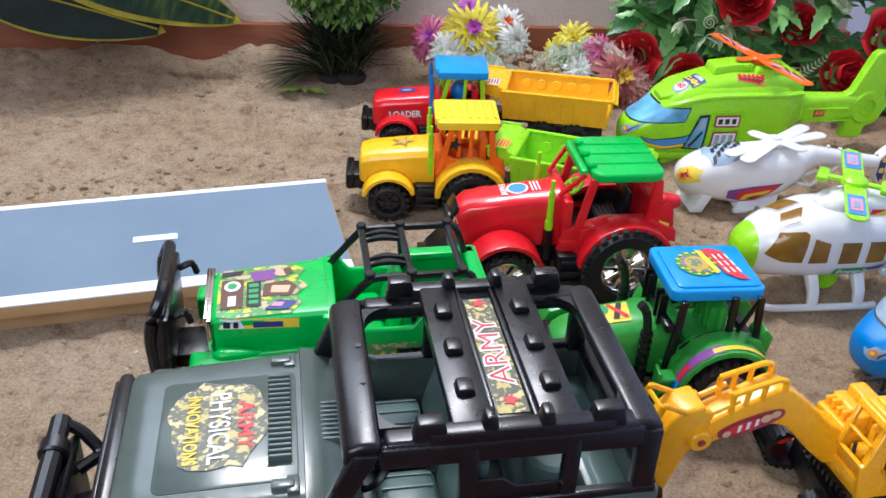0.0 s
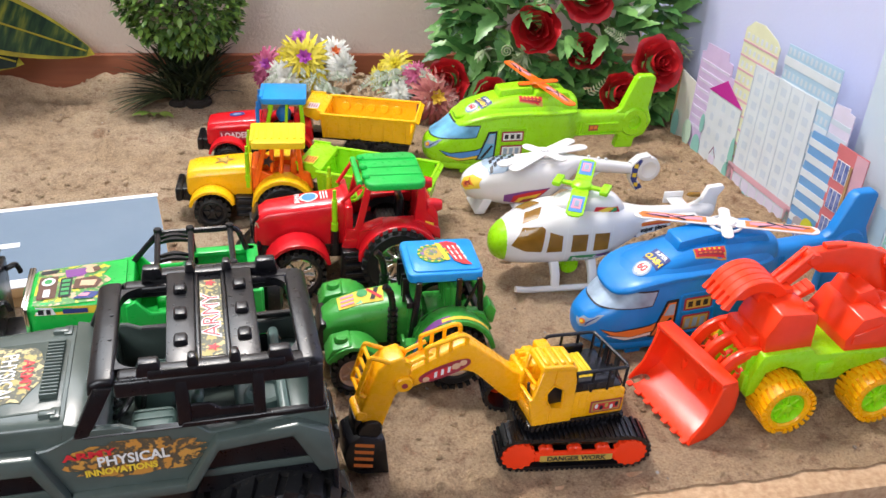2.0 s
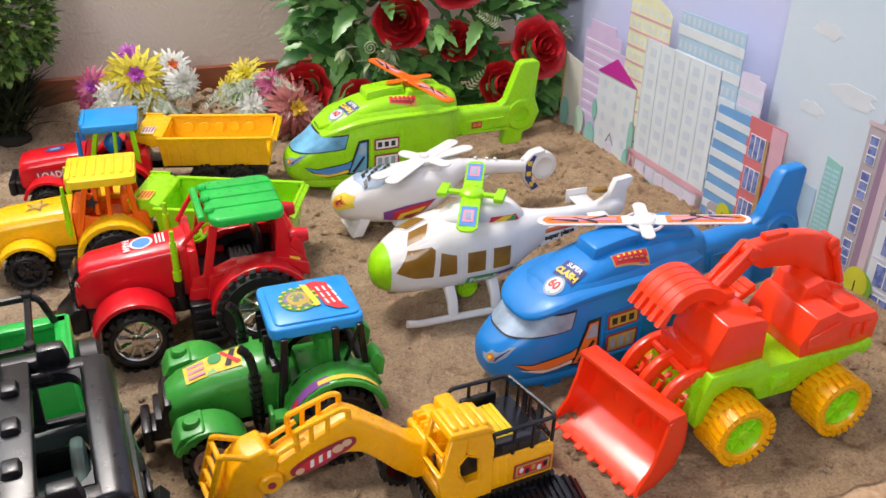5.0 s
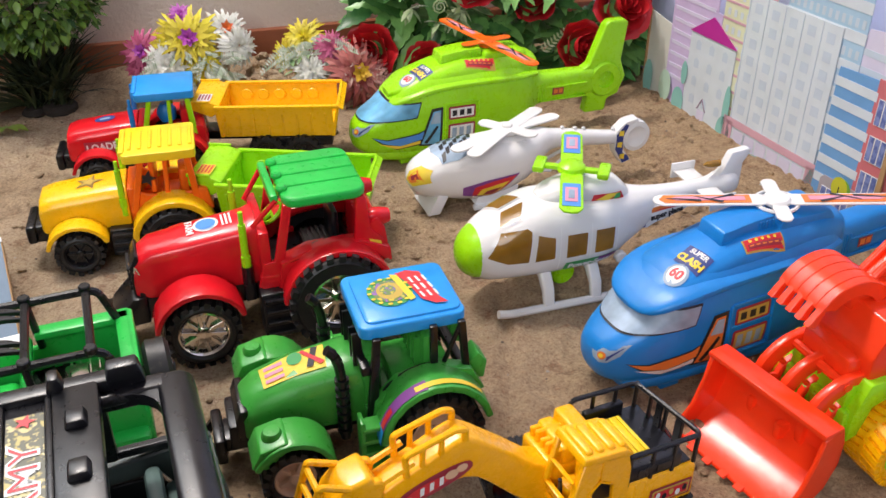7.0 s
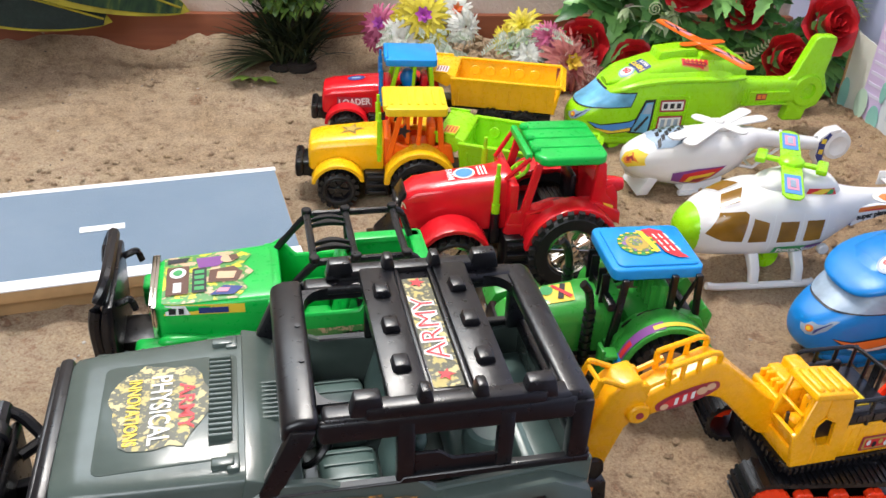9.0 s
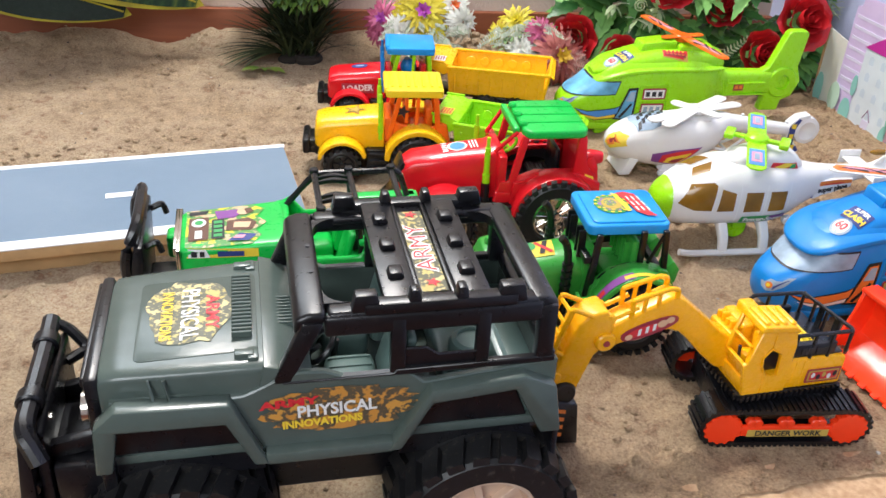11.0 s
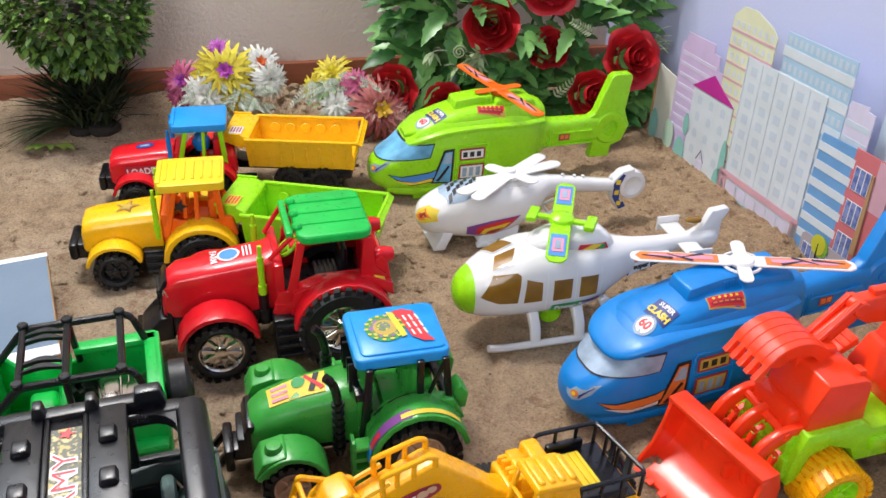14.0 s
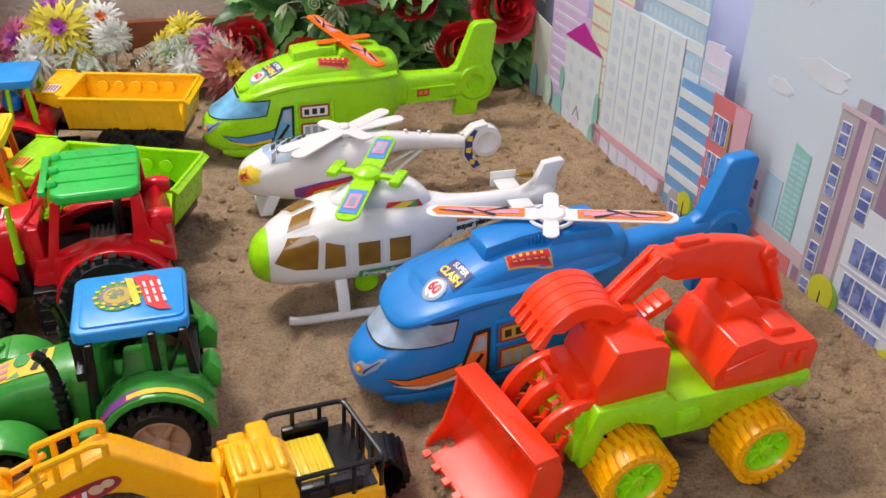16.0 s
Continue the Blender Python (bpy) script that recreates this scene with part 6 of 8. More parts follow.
        part("rib", join(prism(ins + ino, y - .0024, y + .0024, .0006, 1), *[tube([(-.050 - .016 * math.sin(a), y, .034 + .016 * math.cos(a)), (-.050 - .029 * math.sin(a), y, .034 + .029 * math.cos(a))], .002, 6) for a in (radians(12), radians(45), radians(78), radians(108))]), SCARLET, arm)
    part("arm_pin", tube([(-.060, -.024, .064), (-.060, .030, .064)], .003, 8), SCARLET, t)
    bm_ = pose(-.0890, -.0015, 0, 0, 0, 10.3) @ Matrix.Diagonal((.86, 1, 1, 1))
    pr = [(-.002, .056), (.0035, .044), (.0035, .030), (-.004, .0165), (-.020, .0065), (-.040, .0028), (-.040, .0004), (-.019, .0030), (-.0015, .0130), (.0068, .029), (.0068, .045), (.002, .058)]
    w = .0450
    shell = [prism(pr, -w, w, .0006, 1)]
    cheek = [(-.003, .058), (.0065, .045), (.0065, .029), (-.0015, .0125), (-.019, .003), (-.040, .0008), (-.038, .008), (-.026, .020), (-.018, .038), (-.014, .054)]
    for y in (-w, w - .003):
        shell.append(prism(cheek, y, y + .003, .0008, 1))
    shell.append(bx(-.016, .002, -w, w, .0545, .0585, .001))
    b = part("front_bucket", moved(join(*shell), bm_), SCARLET, t)
    for k in range(7):
        y = -w + .006 + k * (2 * w - .012) / 6
        part("tooth", moved(prism([(-.038, .0004), (-.043, .0008), (-.0445, .0026), (-.038, .0040)], y - .003, y + .003, .0005, 1), bm_), SCARLET, b)
    part("bucket_link", join(bx(-.092, -.060, -.012, -.006, .022, .034, .002), bx(-.092, -.060, .014, .020, .022, .034, .002)), SCARLET, t)
    return t


wheel_loader(sized(0.4905, 0.4700, 10.3, 1.0, 1.0))

# ---------------------------------------------------------------- helicopters
def blade(r0, r1, w, z, deg, th=.0014, mat_tip=None):
    """A flat rotor blade from the hub outwards, with a rounded end."""
    pts = [(r0, -w * .35), (r0 + .008, -w / 2), (r1 - w * .4, -w / 2), (r1 - .001, -w * .3), (r1, 0), (r1 - .001, w * .3), (r1 - w * .4, w / 2), (r0 + .008, w / 2), (r0, w * .35)]
    return moved(slab(pts, z, z + th, .0004, 1), Matrix.Rotation(radians(deg), 4, "Z"))


def blade_print(r0, r1, w, z, deg):
    return moved(slab([(r0, -w / 2), (r1 - .004, -w / 2), (r1, 0), (r1 - .004, w / 2), (r0, w / 2)], z, z + .0003, 0), Matrix.Rotation(radians(deg), 4, "Z"))


def blade_marks(t, r0, r1, w, z, deg, at):
    """Orange flame print with black strokes on a blade."""
    m = at @ Matrix.Rotation(radians(deg), 4, "Z")
    for k, (x0, y0, x1, y1, tw) in enumerate(((.15, -.35, .45, .1, .5), (.30, .35, .62, -.2, .35), (.55, .2, .95, .0, .45))):
        L = r1 - r0
        a, b = Vector((r0 + L * x0, w * y0, z)), Vector((r0 + L * x1, w * y1, z))
        n = Vector((-(b - a).y, (b - a).x, 0)).normalized() * w * .10
        bm = bmesh.new()
        bm.faces.new([bm.verts.new(p) for p in (a - n, b - n * .3, b + n * .3, a + n)])
        part("print", moved(bm, m), P_BLACK, t)


def police_helicopter(m, mat, rotor_mat, label, rotor_deg, windscreen, blade_base, drop=0.0, low=0.0):
    t = thing("toy_helicopter", m, label, "toy helicopter", "toy helicopters")
    sections = [(-.128, .028, .008, .007, 2.2), (-.1245, .0285, .0165, .0140, 2.6), (-.113, .0300, .0245, .0205, 3.0), (-.099, .033, .0290, .0265, 3.2), (-.085, .0385, .0318, .0335, 3.4), (-.070, .045, .0340, .0415, 3.4), (-.03, .0485, .0360, .0465, 3.2), (.03, .050, .0345, .0465, 3.2), (.058, .055 - drop * .3, .029, .040, 3.0), (.075, .062 - drop * .7, .0175, .023, 2.8), (.085, .064 - drop * .9, .0130, .0175, 3.2), (.112, .065 - drop, .0115, .0165, 3.4), (.150, .066 - drop, .0095, .0150, 3.4)]
    hull = body(sections, 40, 4)
    cowl = body([(-.090, .0705, .010, .0030, 2.4), (-.076, .0760, .0215, .0070, 2.6), (-.045, .081, .0270, .0140, 2.8), (-.01, .083, .0275, .0190, 2.8), (.045, .083, .0255, .0185, 2.8), (.070, .082, .020, .015, 2.8), (.076, .080, .013, .010, 2.6)], 36, 4)
    brow = body([(x + low * .7, z - low * f, hy, hz, p) for x, z, hy, hz, p, f in ((-.1020, .0660, .009, .0014, 2.4, .45), (-.0995, .0670, .0190, .0028, 2.6, .45), (-.0925, .0700, .0275, .0046, 2.8, .4), (-.079, .0750, .0335, .0054, 3.0, .3), (-.056, .0795, .0362, .0054, 3.0, .15), (-.02, .0805, .0362, .0048, 3.0, 0), (.035, .0800, .0345, .0042, 3.0, 0), (.064, .0795, .027, .0030, 2.8, 0))], 32, 4)
    tree = tree_of(hull, cowl)
    top_tree = tree_of(hull, cowl, brow)
    b = part("body", hull, mat, t)
    ec = part("engine_cowl", cowl, mat, t)
    ik = part("intake", prism([(-.036, .094), (-.033, .1065), (-.006, .1095), (.010, .1095), (.012, .098)], -.013, .013, .0018), mat, ec)
    for k in range(5):
        part("louvre", bx(-.004 + k * .0028, -.0026 + k * .0028, -.0142, -.0128, .099, .1075, .0004, 1), mat, ik)
    part("mast_housing", prism([(.010, .096), (.014, .106), (.058, .104), (.066, .090)], -.018, .018, .003), mat, ec)
    part("brow", brow, mat, t)
    # windscreen band wrapped round the nose, with its dark rim
    def band(grow, lift):
        bm = body([(x - lift * (x < -.10), z, hy + lift, hz + lift, p) for x, z, hy, hz, p in sections[:8]], 64, 6)
        lo, hi = .0545 - low * .40 - grow, .0690 - low * .35 + grow
        for co, no in (((-.09, 0, lo), (.10, 0, -1)), ((-.09, 0, hi), (-.06, 0, 1)), ((-.0665 + grow, 0, .058), (1, 0, -.30))):
            bmesh.ops.bisect_plane(bm, geom=bm.verts[:] + bm.edges[:] + bm.faces[:], plane_co=co, plane_no=no, clear_outer=True, dist=1e-7)
        return bm

    part("windscreen_rim", band(.0013, .0005), P_BLACK, b)
    part("windscreen", band(0, .0010), windscreen, b, "pale silvery windscreen wrapped round the nose" if mat is BLUE else "blue printed windscreen wrapped round the nose")
    nb = part("nose_sticker", patch([(-.0235, .0465), (-.0220, .0385), (-.0175, .0325), (-.0120, .0305), (-.0065, .0325), (-.0040, .0370), (-.0085, .0375), (-.0115, .0415), (-.0160, .0410), (-.0190, .0420), (-.0205, .0455)], tree, "front", .0008, .004), P_SILVER, b, "silver winged badge sticker")
    for k in range(4):
        part("print", patch([(-.0222 + k * .0012, .0440 - k * .0022), (-.0214 + k * .0012, .0440 - k * .0022), (-.0165, .0365 - k * .0008), (-.0170, .0358 - k * .0008)], tree, "front", .0012), P_NAVY, nb)
    part("print", patch(round_pts(-.0130, .0365, .0030, .0028), tree, "front", .0012), P_ORANGE, nb)
    part("print", patch(round_pts(-.0130, .0366, .0017, .0015), tree, "front", .0016), P_YELLOW, nb)
    part("stripe_rim", patch([(-.1135, .0325), (-.098, .0300), (-.066, .0352), (-.0590, .0380), (-.0612, .0220), (-.088, .0178), (-.103, .0250)], tree, "near", .0005, .004), P_BLACK, b)
    part("stripe", patch([(-.112, .032), (-.098, .029), (-.066, .034), (-.060, .037), (-.062, .028), (-.085, .0225), (-.102, .026)], tree, "near", .0008, .004), P_ORANGE if mat is BLUE else P_BLUE, b, "curved side stripe")
    part("stripe", patch([(-.108, .026), (-.085, .0225), (-.064, .027), (-.064, .023), (-.088, .019)], tree, "near", .0010, .004), P_WHITE if mat is BLUE else P_YELLOW, b)
    part("door_frame", patch([(-.066, .020), (-.052, .060), (-.040, .061), (-.041, .018)], tree, "near", .0008, .006), P_BLACK, b)
    d = part("door_print", patch([(-.063, .022), (-.0505, .057), (-.0425, .058), (-.0435, .020)], tree, "near", .0012, .006), P_ORANGE if mat is BLUE else P_GLASS, b, "printed cockpit door with its pilot's window")
    part("print", patch([(-.054, .044), (-.049, .056), (-.0435, .056), (-.0435, .044)], tree, "near", .0015, .006), P_SILVER, d)
    part("print", patch([(-.060, .024), (-.047, .042), (-.045, .040), (-.057, .022)], tree, "near", .0016, .006), P_BLACK, d)
    for z0, z1 in ((.046, .060), (.022, .041)):
        w = part("window_print", patch(rect(-.034, -.004, z0, z1, .002), tree, "near", .0010, .006), P_MAROON, b, "printed cabin window with dark seats")
        part("print", patch(rect(-.032, -.006, z0 + .002, z1 - .002), tree, "near", .0013, .006), P_GOLD if mat is BLUE else P_WHITE, w)
        for k in range(3):
            part("print", patch(rect(-.030 + k * .008, -.025 + k * .008, z0 + .004, z1 - .004), tree, "near", .0016, .006), P_BLACK if z0 > .04 else P_SILVER, w)
    for x in (-.0385, -.0015):
        part("side_rib", bx(x, x + .0028, -.0372, -.0330, .022, .063, .0009), mat, b)
    for z in (.0195, .0432, .0622):
        part("side_rib", bx(-.0365, -.0005, -.0370, -.0320, z, z + .0022, .0008), mat, b)
    part("keel_ledge", body([(-.112, .012, .020, .006, 3), (-.085, .010, .029, .008, 3.4), (.02, .009, .031, .008, 3.4), (.055, .018, .022, .008, 3)], 28, 3), mat, b)
    part("boom_ledge", bx(.080, .140, -.0132, -.0085, .0660 - drop, .0685 - drop, .0008), mat, b)
    part("boom_ledge", bx(.084, .140, -.0128, -.0085, .0515 - drop, .0535 - drop, .0008), mat, b)
    for k in range(3):
        part("boom_rib", bx(.079 + k * .004, .0805 + k * .004, -.0150 + k * .0008, -.009, .053 - drop, .073 - drop, .0006, 1), mat, b)
    # stickers on the roof
    s = part("number_sticker", patch(round_pts(-.0705, -.0135, .0085), top_tree, "top", .0008, .004), P_SILVER, b, "round pale silver badge with a red number")
    part("print", patch(round_pts(-.0705, -.0135, .0066), top_tree, "top", .0010, .004), P_WHITE, s)
    part("lettering", lay(letters("60", .0095, -.0705, -.0135, -80, 1.0, .0004), top_tree, "top", .0012), P_RED, s)
    s = part("name_sticker", patch(skewed(rect(-.063, -.047, -.022, .0), -.055, -.011, 10), top_tree, "top", .0008, .004), P_NAVY, b, "navy sticker with yellow and white letters")
    part("lettering", lay(letters("SUPER", .0055, -.0505, -.011, -80, 1.0, .0002), top_tree, "top", .0013), P_WHITE, s)
    part("lettering", lay(letters("CLASH", .0075, -.058, -.011, -80, .95, .0004), top_tree, "top", .0013), P_YELLOW, s)
    ex = -.006 if mat is BLUE else .005
    part("sticker_rim", patch(skewed(rect(ex - .0162, ex + .0162, -.0262, -.0182), ex, -.022, -4), top_tree, "top", .0007, .003), P_GOLD, b)
    s = part("engine_sticker", patch(skewed(rect(ex - .0152, ex + .0152, -.0256, -.0188), ex, -.022, -4), top_tree, "top", .0011, .003), P_RED, b, "red and gold engine sticker")
    part("print", patch(skewed(rect(ex - .0132, ex + .0132, -.0248, -.0224), ex, -.022, -4), top_tree, "top", .0016, .003), P_MAROON, s)
    for k in range(5):
        part("print", patch(skewed(rect(ex - .0120 + k * .005, ex - .0088 + k * .005, -.0240, -.0232), ex, -.022, -4), top_tree, "top", .0020, .003), P_ORANGE, s)
        part("print", patch(skewed(round_pts(ex - .0104 + k * .005, -.0206, .0013, .0010, 8), ex, -.022, -4), top_tree, "top", .0017, .003), P_YELLOW, s)
    part("boom_sticker", patch(rect(.097, .111, .058 - drop, .067 - drop), tree, "near", .0008, .004), P_MAROON, b)
    for k in range(2):
        part("print", patch(rect(.0985 + k * .006, .1035 + k * .006, .0600 - drop, .0650 - drop), tree, "near", .0012, .004), P_ORANGE, b)
    for k in range(4):
        part("panel_line", patch(rect(.086 + k * .005, .0868 + k * .005, .054 - drop, .072 - drop), tree, "near", .0004, .004), mat, b)
    # tail
    fin = prism([(x, z - drop * f) for x, z, f in ((.132, .078, 1), (.144, .085, 1), (.160, .122, .5), (.165, .126, .5), (.184, .126, .5), (.188, .122, .5), (.184, .086, 1), (.192, .067, 1), (.184, .047, 1), (.171, .042, 1), (.169, .017, 0), (.143, .017, 0), (.146, .047, 1), (.134, .052, 1))], -.0065, .0065, .0022, 3)
    tl = part("tail_fin", fin, mat, t)
    part("tail_ring", moved(lathe([(.0085, -.006), (.0100, -.0098), (.0180, -.0098), (.0210, -.0055), (.0210, .0055), (.0180, .0098), (.0100, .0098), (.0085, .006), (.0085, -.006)], 30, "y"), Matrix.Translation((.165, 0, .0665 - drop))), mat, tl)
    part("tail_rotor", join(*[moved(bx(-.0016, .0016, -.007, -.0062, 0, .010, .0003, 1), Matrix.Translation((.165, 0, .0665 - drop)) @ Matrix.Rotation(radians(a), 4, "Y")) for a in (20, 140, 260)], moved(disc(.0030, -.008, -.006, 14, "y", .0005), Matrix.Translation((.165, 0, .0665 - drop)))), mat, tl)
    for x in (-.075, .02):
        for s_ in (-1, 1):
            part("foot", bx(x - .008, x + .008, s_ * .022 - .004, s_ * .022 + .004, -.001, .006, .001), mat, t)
    # rotor
    at = Matrix.Translation((.021, 0, -.004))
    ro = part("rotor", moved(join(disc(.0045, .098, .116, 18, "z", .001), disc(.010, .1135, .1185, 24, "z", .0015), ring(0, 0, .1145, .015, .0014, 0) if rotor_mat is WHITE else disc(.008, .110, .1135, 20, "z", .001)), at), rotor_mat, t)
    for k, (r1, w) in enumerate(((.086, .015), (.086, .015), (.030, .011), (.030, .011))):
        deg = rotor_deg + (0, 180, 90, 270)[k]
        bl = part("blade", moved(blade(.004, r1, w, .1155, deg), at), blade_base if k < 2 else rotor_mat, ro)
        if k < 2:
            part("print", moved(blade_print(.018, r1 - .004, w * .72, .1171, deg), at), P_ORANGE, bl)
            part("print", moved(blade_print(.022, r1 - .012, w * .36, .1175, deg), at), P_PINK, bl)
            blade_marks(bl, .020, r1 - .006, w, .1180, deg, at)
    return t


police_helicopter(sized(0.4345, 0.5660, 13.6, .96, .985) @ Matrix.Translation((-.1, 0, 0)) @ Matrix.Rotation(radians(-2.6), 4, "Y") @ Matrix.Translation((.1, 0, 0)), BLUE, WHITE, "blue toy helicopter with white rotor and printed doors", 153, P_SILVER, WHITE)
police_helicopter(sized(0.3075, 0.939, 11.2, .97, .975) @ Matrix.Rotation(radians(.9), 4, "Y"), LIME, ORANGE, "lime green toy helicopter with orange rotor and blue windscreen", 101, P_GLASS, ORANGE, .0115, .010)


def rescue_helicopter(m):
    t = thing("toy_helicopter", m, "white toy helicopter with green nose and amber windows", "toy helicopter", "toy helicopters")
    hull = body([(-.100, .047, .0215, .0195, 2.4), (-.092, .049, .0255, .0235, 2.6), (-.075, .053, .0295, .0275, 2.8), (-.050, .057, .0315, .0315, 3.0), (-.01, .057, .0315, .0310, 3.0), (.010, .059, .0285, .0280, 2.8), (.026, .0605, .022, .0225, 2.6), (.042, .0625, .0150, .0175, 2.4), (.058, .0655, .0105, .0135, 2.2), (.076, .0690, .0085, .0095, 2.2), (.100, .0725, .0070, .0070, 2.2), (.112, .073, .0105, .0100, 2.2), (.124, .073, .0090, .0090, 2.2), (.130, .073, .003, .003, 2)], 36, 4)
    tree = tree_of(hull)
    b = part("body", hull, WHITE, t)
    part("nose_cone", body([(-.1135, .044, .004, .004, 2), (-.111, .0445, .0125, .0115, 2.2), (-.105, .046, .0190, .0175, 2.3), (-.0985, .0475, .0222, .0203, 2.4)], 30, 4), LIME, t, "lime green nose")
    wins = (([(-.0965, .0540), (-.085, .0720), (-.0665, .0760), (-.0635, .074), (-.0660, .0485), (-.082, .0485)], "near"), ([(-.0590, .0710), (-.0455, .0670), (-.0450, .0485), (-.0610, .0480)], "near"), ([(-.0355, .0675), (-.0190, .0675), (-.0190, .0475), (-.0355, .0470)], "near"), ([(-.0120, .0680), (.0045, .0675), (.0045, .0475), (-.0120, .0475)], "near"), ([(-.085, -.017), (-.069, -.019), (-.062, -.004), (-.079, -.003)], "top"), ([(-.085, .017), (-.069, .019), (-.062, .004), (-.079, .003)], "top"))
    for pts, side in wins:
        cx, cy = sum(p[0] for p in pts) / len(pts), sum(p[1] for p in pts) / len(pts)
        fr = part("window_frame", patch([(cx + (x - cx) * 1.17, cy + (y - cy) * 1.17) for x, y in pts], tree, side, .0008, .004), WHITE, b)
        part("pane", patch(pts, tree, side, .0012, .004), BROWN_GLASS, fr, "amber see-through window")
    for x in (-.041, -.0155, .008):
        part("door_seam", patch(rect(x, x + .0008, .036, .074), tree, "near", .0003, .004), P_WHITE, b)
    s = part("name_sticker", patch([(-.036, .0335), (-.035, .0415), (.009, .0430), (.010, .0360)], tree, "near", .0008, .006), P_GREEN, b, "green and purple strip with white lettering")
    part("print", patch([(-.009, .0350), (-.007, .0424), (.009, .0430), (.010, .0360)], tree, "near", .0011, .006), P_PURPLE, s)
    part("lettering", lay(letters("Power-Speed", .0072, -.013, .0380, 2, 1.0, .0003), tree, "near", .0014), P_WHITE, s)
    plate = prism([(.026, .044), (.029, .056), (.034, .065), (.046, .068), (.062, .070), (.078, .070), (.077, .062), (.069, .059), (.060, .0555), (.050, .053), (.043, .049), (.037, .050), (.033, .044)], -.0135, -.0100, .0008)
    pt = tree_of(plate)
    s = part("tail_plate", plate, WHITE, t, "jagged lettered plate below the tail")
    part("print", patch([(.0265, .045), (.0295, .056), (.0345, .064), (.042, .063), (.041, .050), (.0365, .051), (.0325, .045)], pt, "near", .0004, .004), P_NAVY, s)
    part("print", patch([(.0425, .0625), (.046, .0675), (.062, .0695), (.077, .0695), (.0765, .066), (.058, .0645)], pt, "near", .0004, .004), P_ORANGE, s)
    part("print", patch([(.046, .0640), (.052, .0655), (.070, .0675), (.066, .0655)], pt, "near", .0007, .004), P_RED, s)
    part("lettering", lay(letters("03", .0105, .0350, .0565, 8, 1.0, .0005), pt, "near", .0008), P_WHITE, s)
    part("lettering", lay(letters("super plane", .0072, .0590, .0605, 10, .85, .0004), pt, "near", .0007), P_BLACK, s)
    # engine hump and rotor
    hump = body([(-.050, .086, .006, .004, 2.2), (-.040, .088, .0135, .0085, 2.4), (-.015, .089, .0175, .0120, 2.6), (.012, .086, .0165, .0120, 2.6), (.026, .080, .008, .006, 2.2)], 26, 4)
    ht = tree_of(hump)
    e = part("engine_hump", hump, WHITE, t)
    st = part("hump_sticker", patch([(-.012, .084), (-.010, .091), (.014, .090), (.018, .083)], ht, "near", .0008, .004), P_RED, e, "rainbow striped sticker")
    part("print", patch([(-.008, .0865), (.002, .0905), (.012, .0895), (.002, .0845)], ht, "near", .0011, .004), P_YELLOW, st)
    part("print", patch([(.006, .085), (.010, .0895), (.0135, .089), (.013, .085)], ht, "near", .0013, .004), P_GREEN, st)
    at = Matrix.Translation((-.021, 0, -.001))
    ro = part("rotor", moved(join(disc(.004, .096, .108, 16, "z", .001), lathe([(0, .1145), (.006, .114), (.010, .111), (.011, .107), (.009, .105), (0, .105)], 24, "z")), at), LIME, t)
    for deg in (65, 245):
        bl = part("blade", moved(blade(.004, .068, .017, .1065, deg, .0018), at), LIME, ro)
        pr = part("print", moved(moved(slab(rect(.026, .060, -.0065, .0065), .1086, .1089, 0), Matrix.Rotation(radians(deg), 4, "Z")), at), P_BLUE, bl)
        part("print", moved(moved(slab(rect(.033, .054, -.0045, .0045), .1091, .1094, 0), Matrix.Rotation(radians(deg), 4, "Z")), at), P_PINK, bl)
        part("print", moved(moved(slab(rect(.037, .050, -.0022, .0022), .1095, .1098, 0), Matrix.Rotation(radians(deg), 4, "Z")), at), P_SILVER, bl)
    for deg in (147, 327):
        part("stub_blade", moved(moved(join(bx(.006, .024, -.003, .003, .1065, .1100, .001), bx(.020, .029, -.011, .011, .1060, .1115, .002)), Matrix.Rotation(radians(deg), 4, "Z")), at), LIME, ro)
    # skids
    for s_ in (-1, 1):
        k = part("skid", bent([(-.090, s_ * .034, .0065), (-.080, s_ * .034, .0045), (.004, s_ * .034, .0045), (.008, s_ * .034, .0065)], .0034, 8, .006), WHITE, t)
        for x in (-.048, -.008):
            part("strut", moved(prism([(s_ * .010, .037), (s_ * .024, .032), (s_ * .033, .020), (s_ * .0362, .006), (s_ * .0320, .0035), (s_ * .0275, .016), (s_ * .019, .024), (s_ * .010, .026)], -.0046, .0046, .0018, 3), Matrix.Translation((x, 0, 0)) @ Matrix.Rotation(radians(90), 4, "Z")), WHITE, k)
    part("friction_wheel", join(moved(disc(.010, -.010, .010, 20, "y", .001), Matrix.Translation((-.026, 0, .016))), bx(-.032, -.018, -.014, .014, .018, .030, .002)), LIME, t)
    part("tail_wheel", join(moved(disc(.005, -.003, .003, 14, "y", .001), Matrix.Translation((.020, -.016, .028))), moved(disc(.005, -.003, .003, 14, "y", .001), Matrix.Translation((.020, .016, .028))), tube([(.020, -.018, .028), (.020, .018, .028)], .0015), tube([(.018, 0, .044), (.020, 0, .028)], .003)), WHITE, t)
    # tail
    f = part("tail_fin", prism([(.100, .074), (.112, .086), (.118, .101), (.134, .103), (.136, .100), (.130, .090), (.130, .070), (.122, .066), (.108, .068)], -.004, .004, .0016), WHITE, t)
    part("tail_lamp", moved(body([(-.010, 0, .001, .001, 2), (-.004, 0, .0035, .003, 2), (.004, 0, .003, .003, 2)], 12, 3), Matrix.Translation((.106, 0, .0915))), BROWN_GLASS, f, "brown lamp tip")
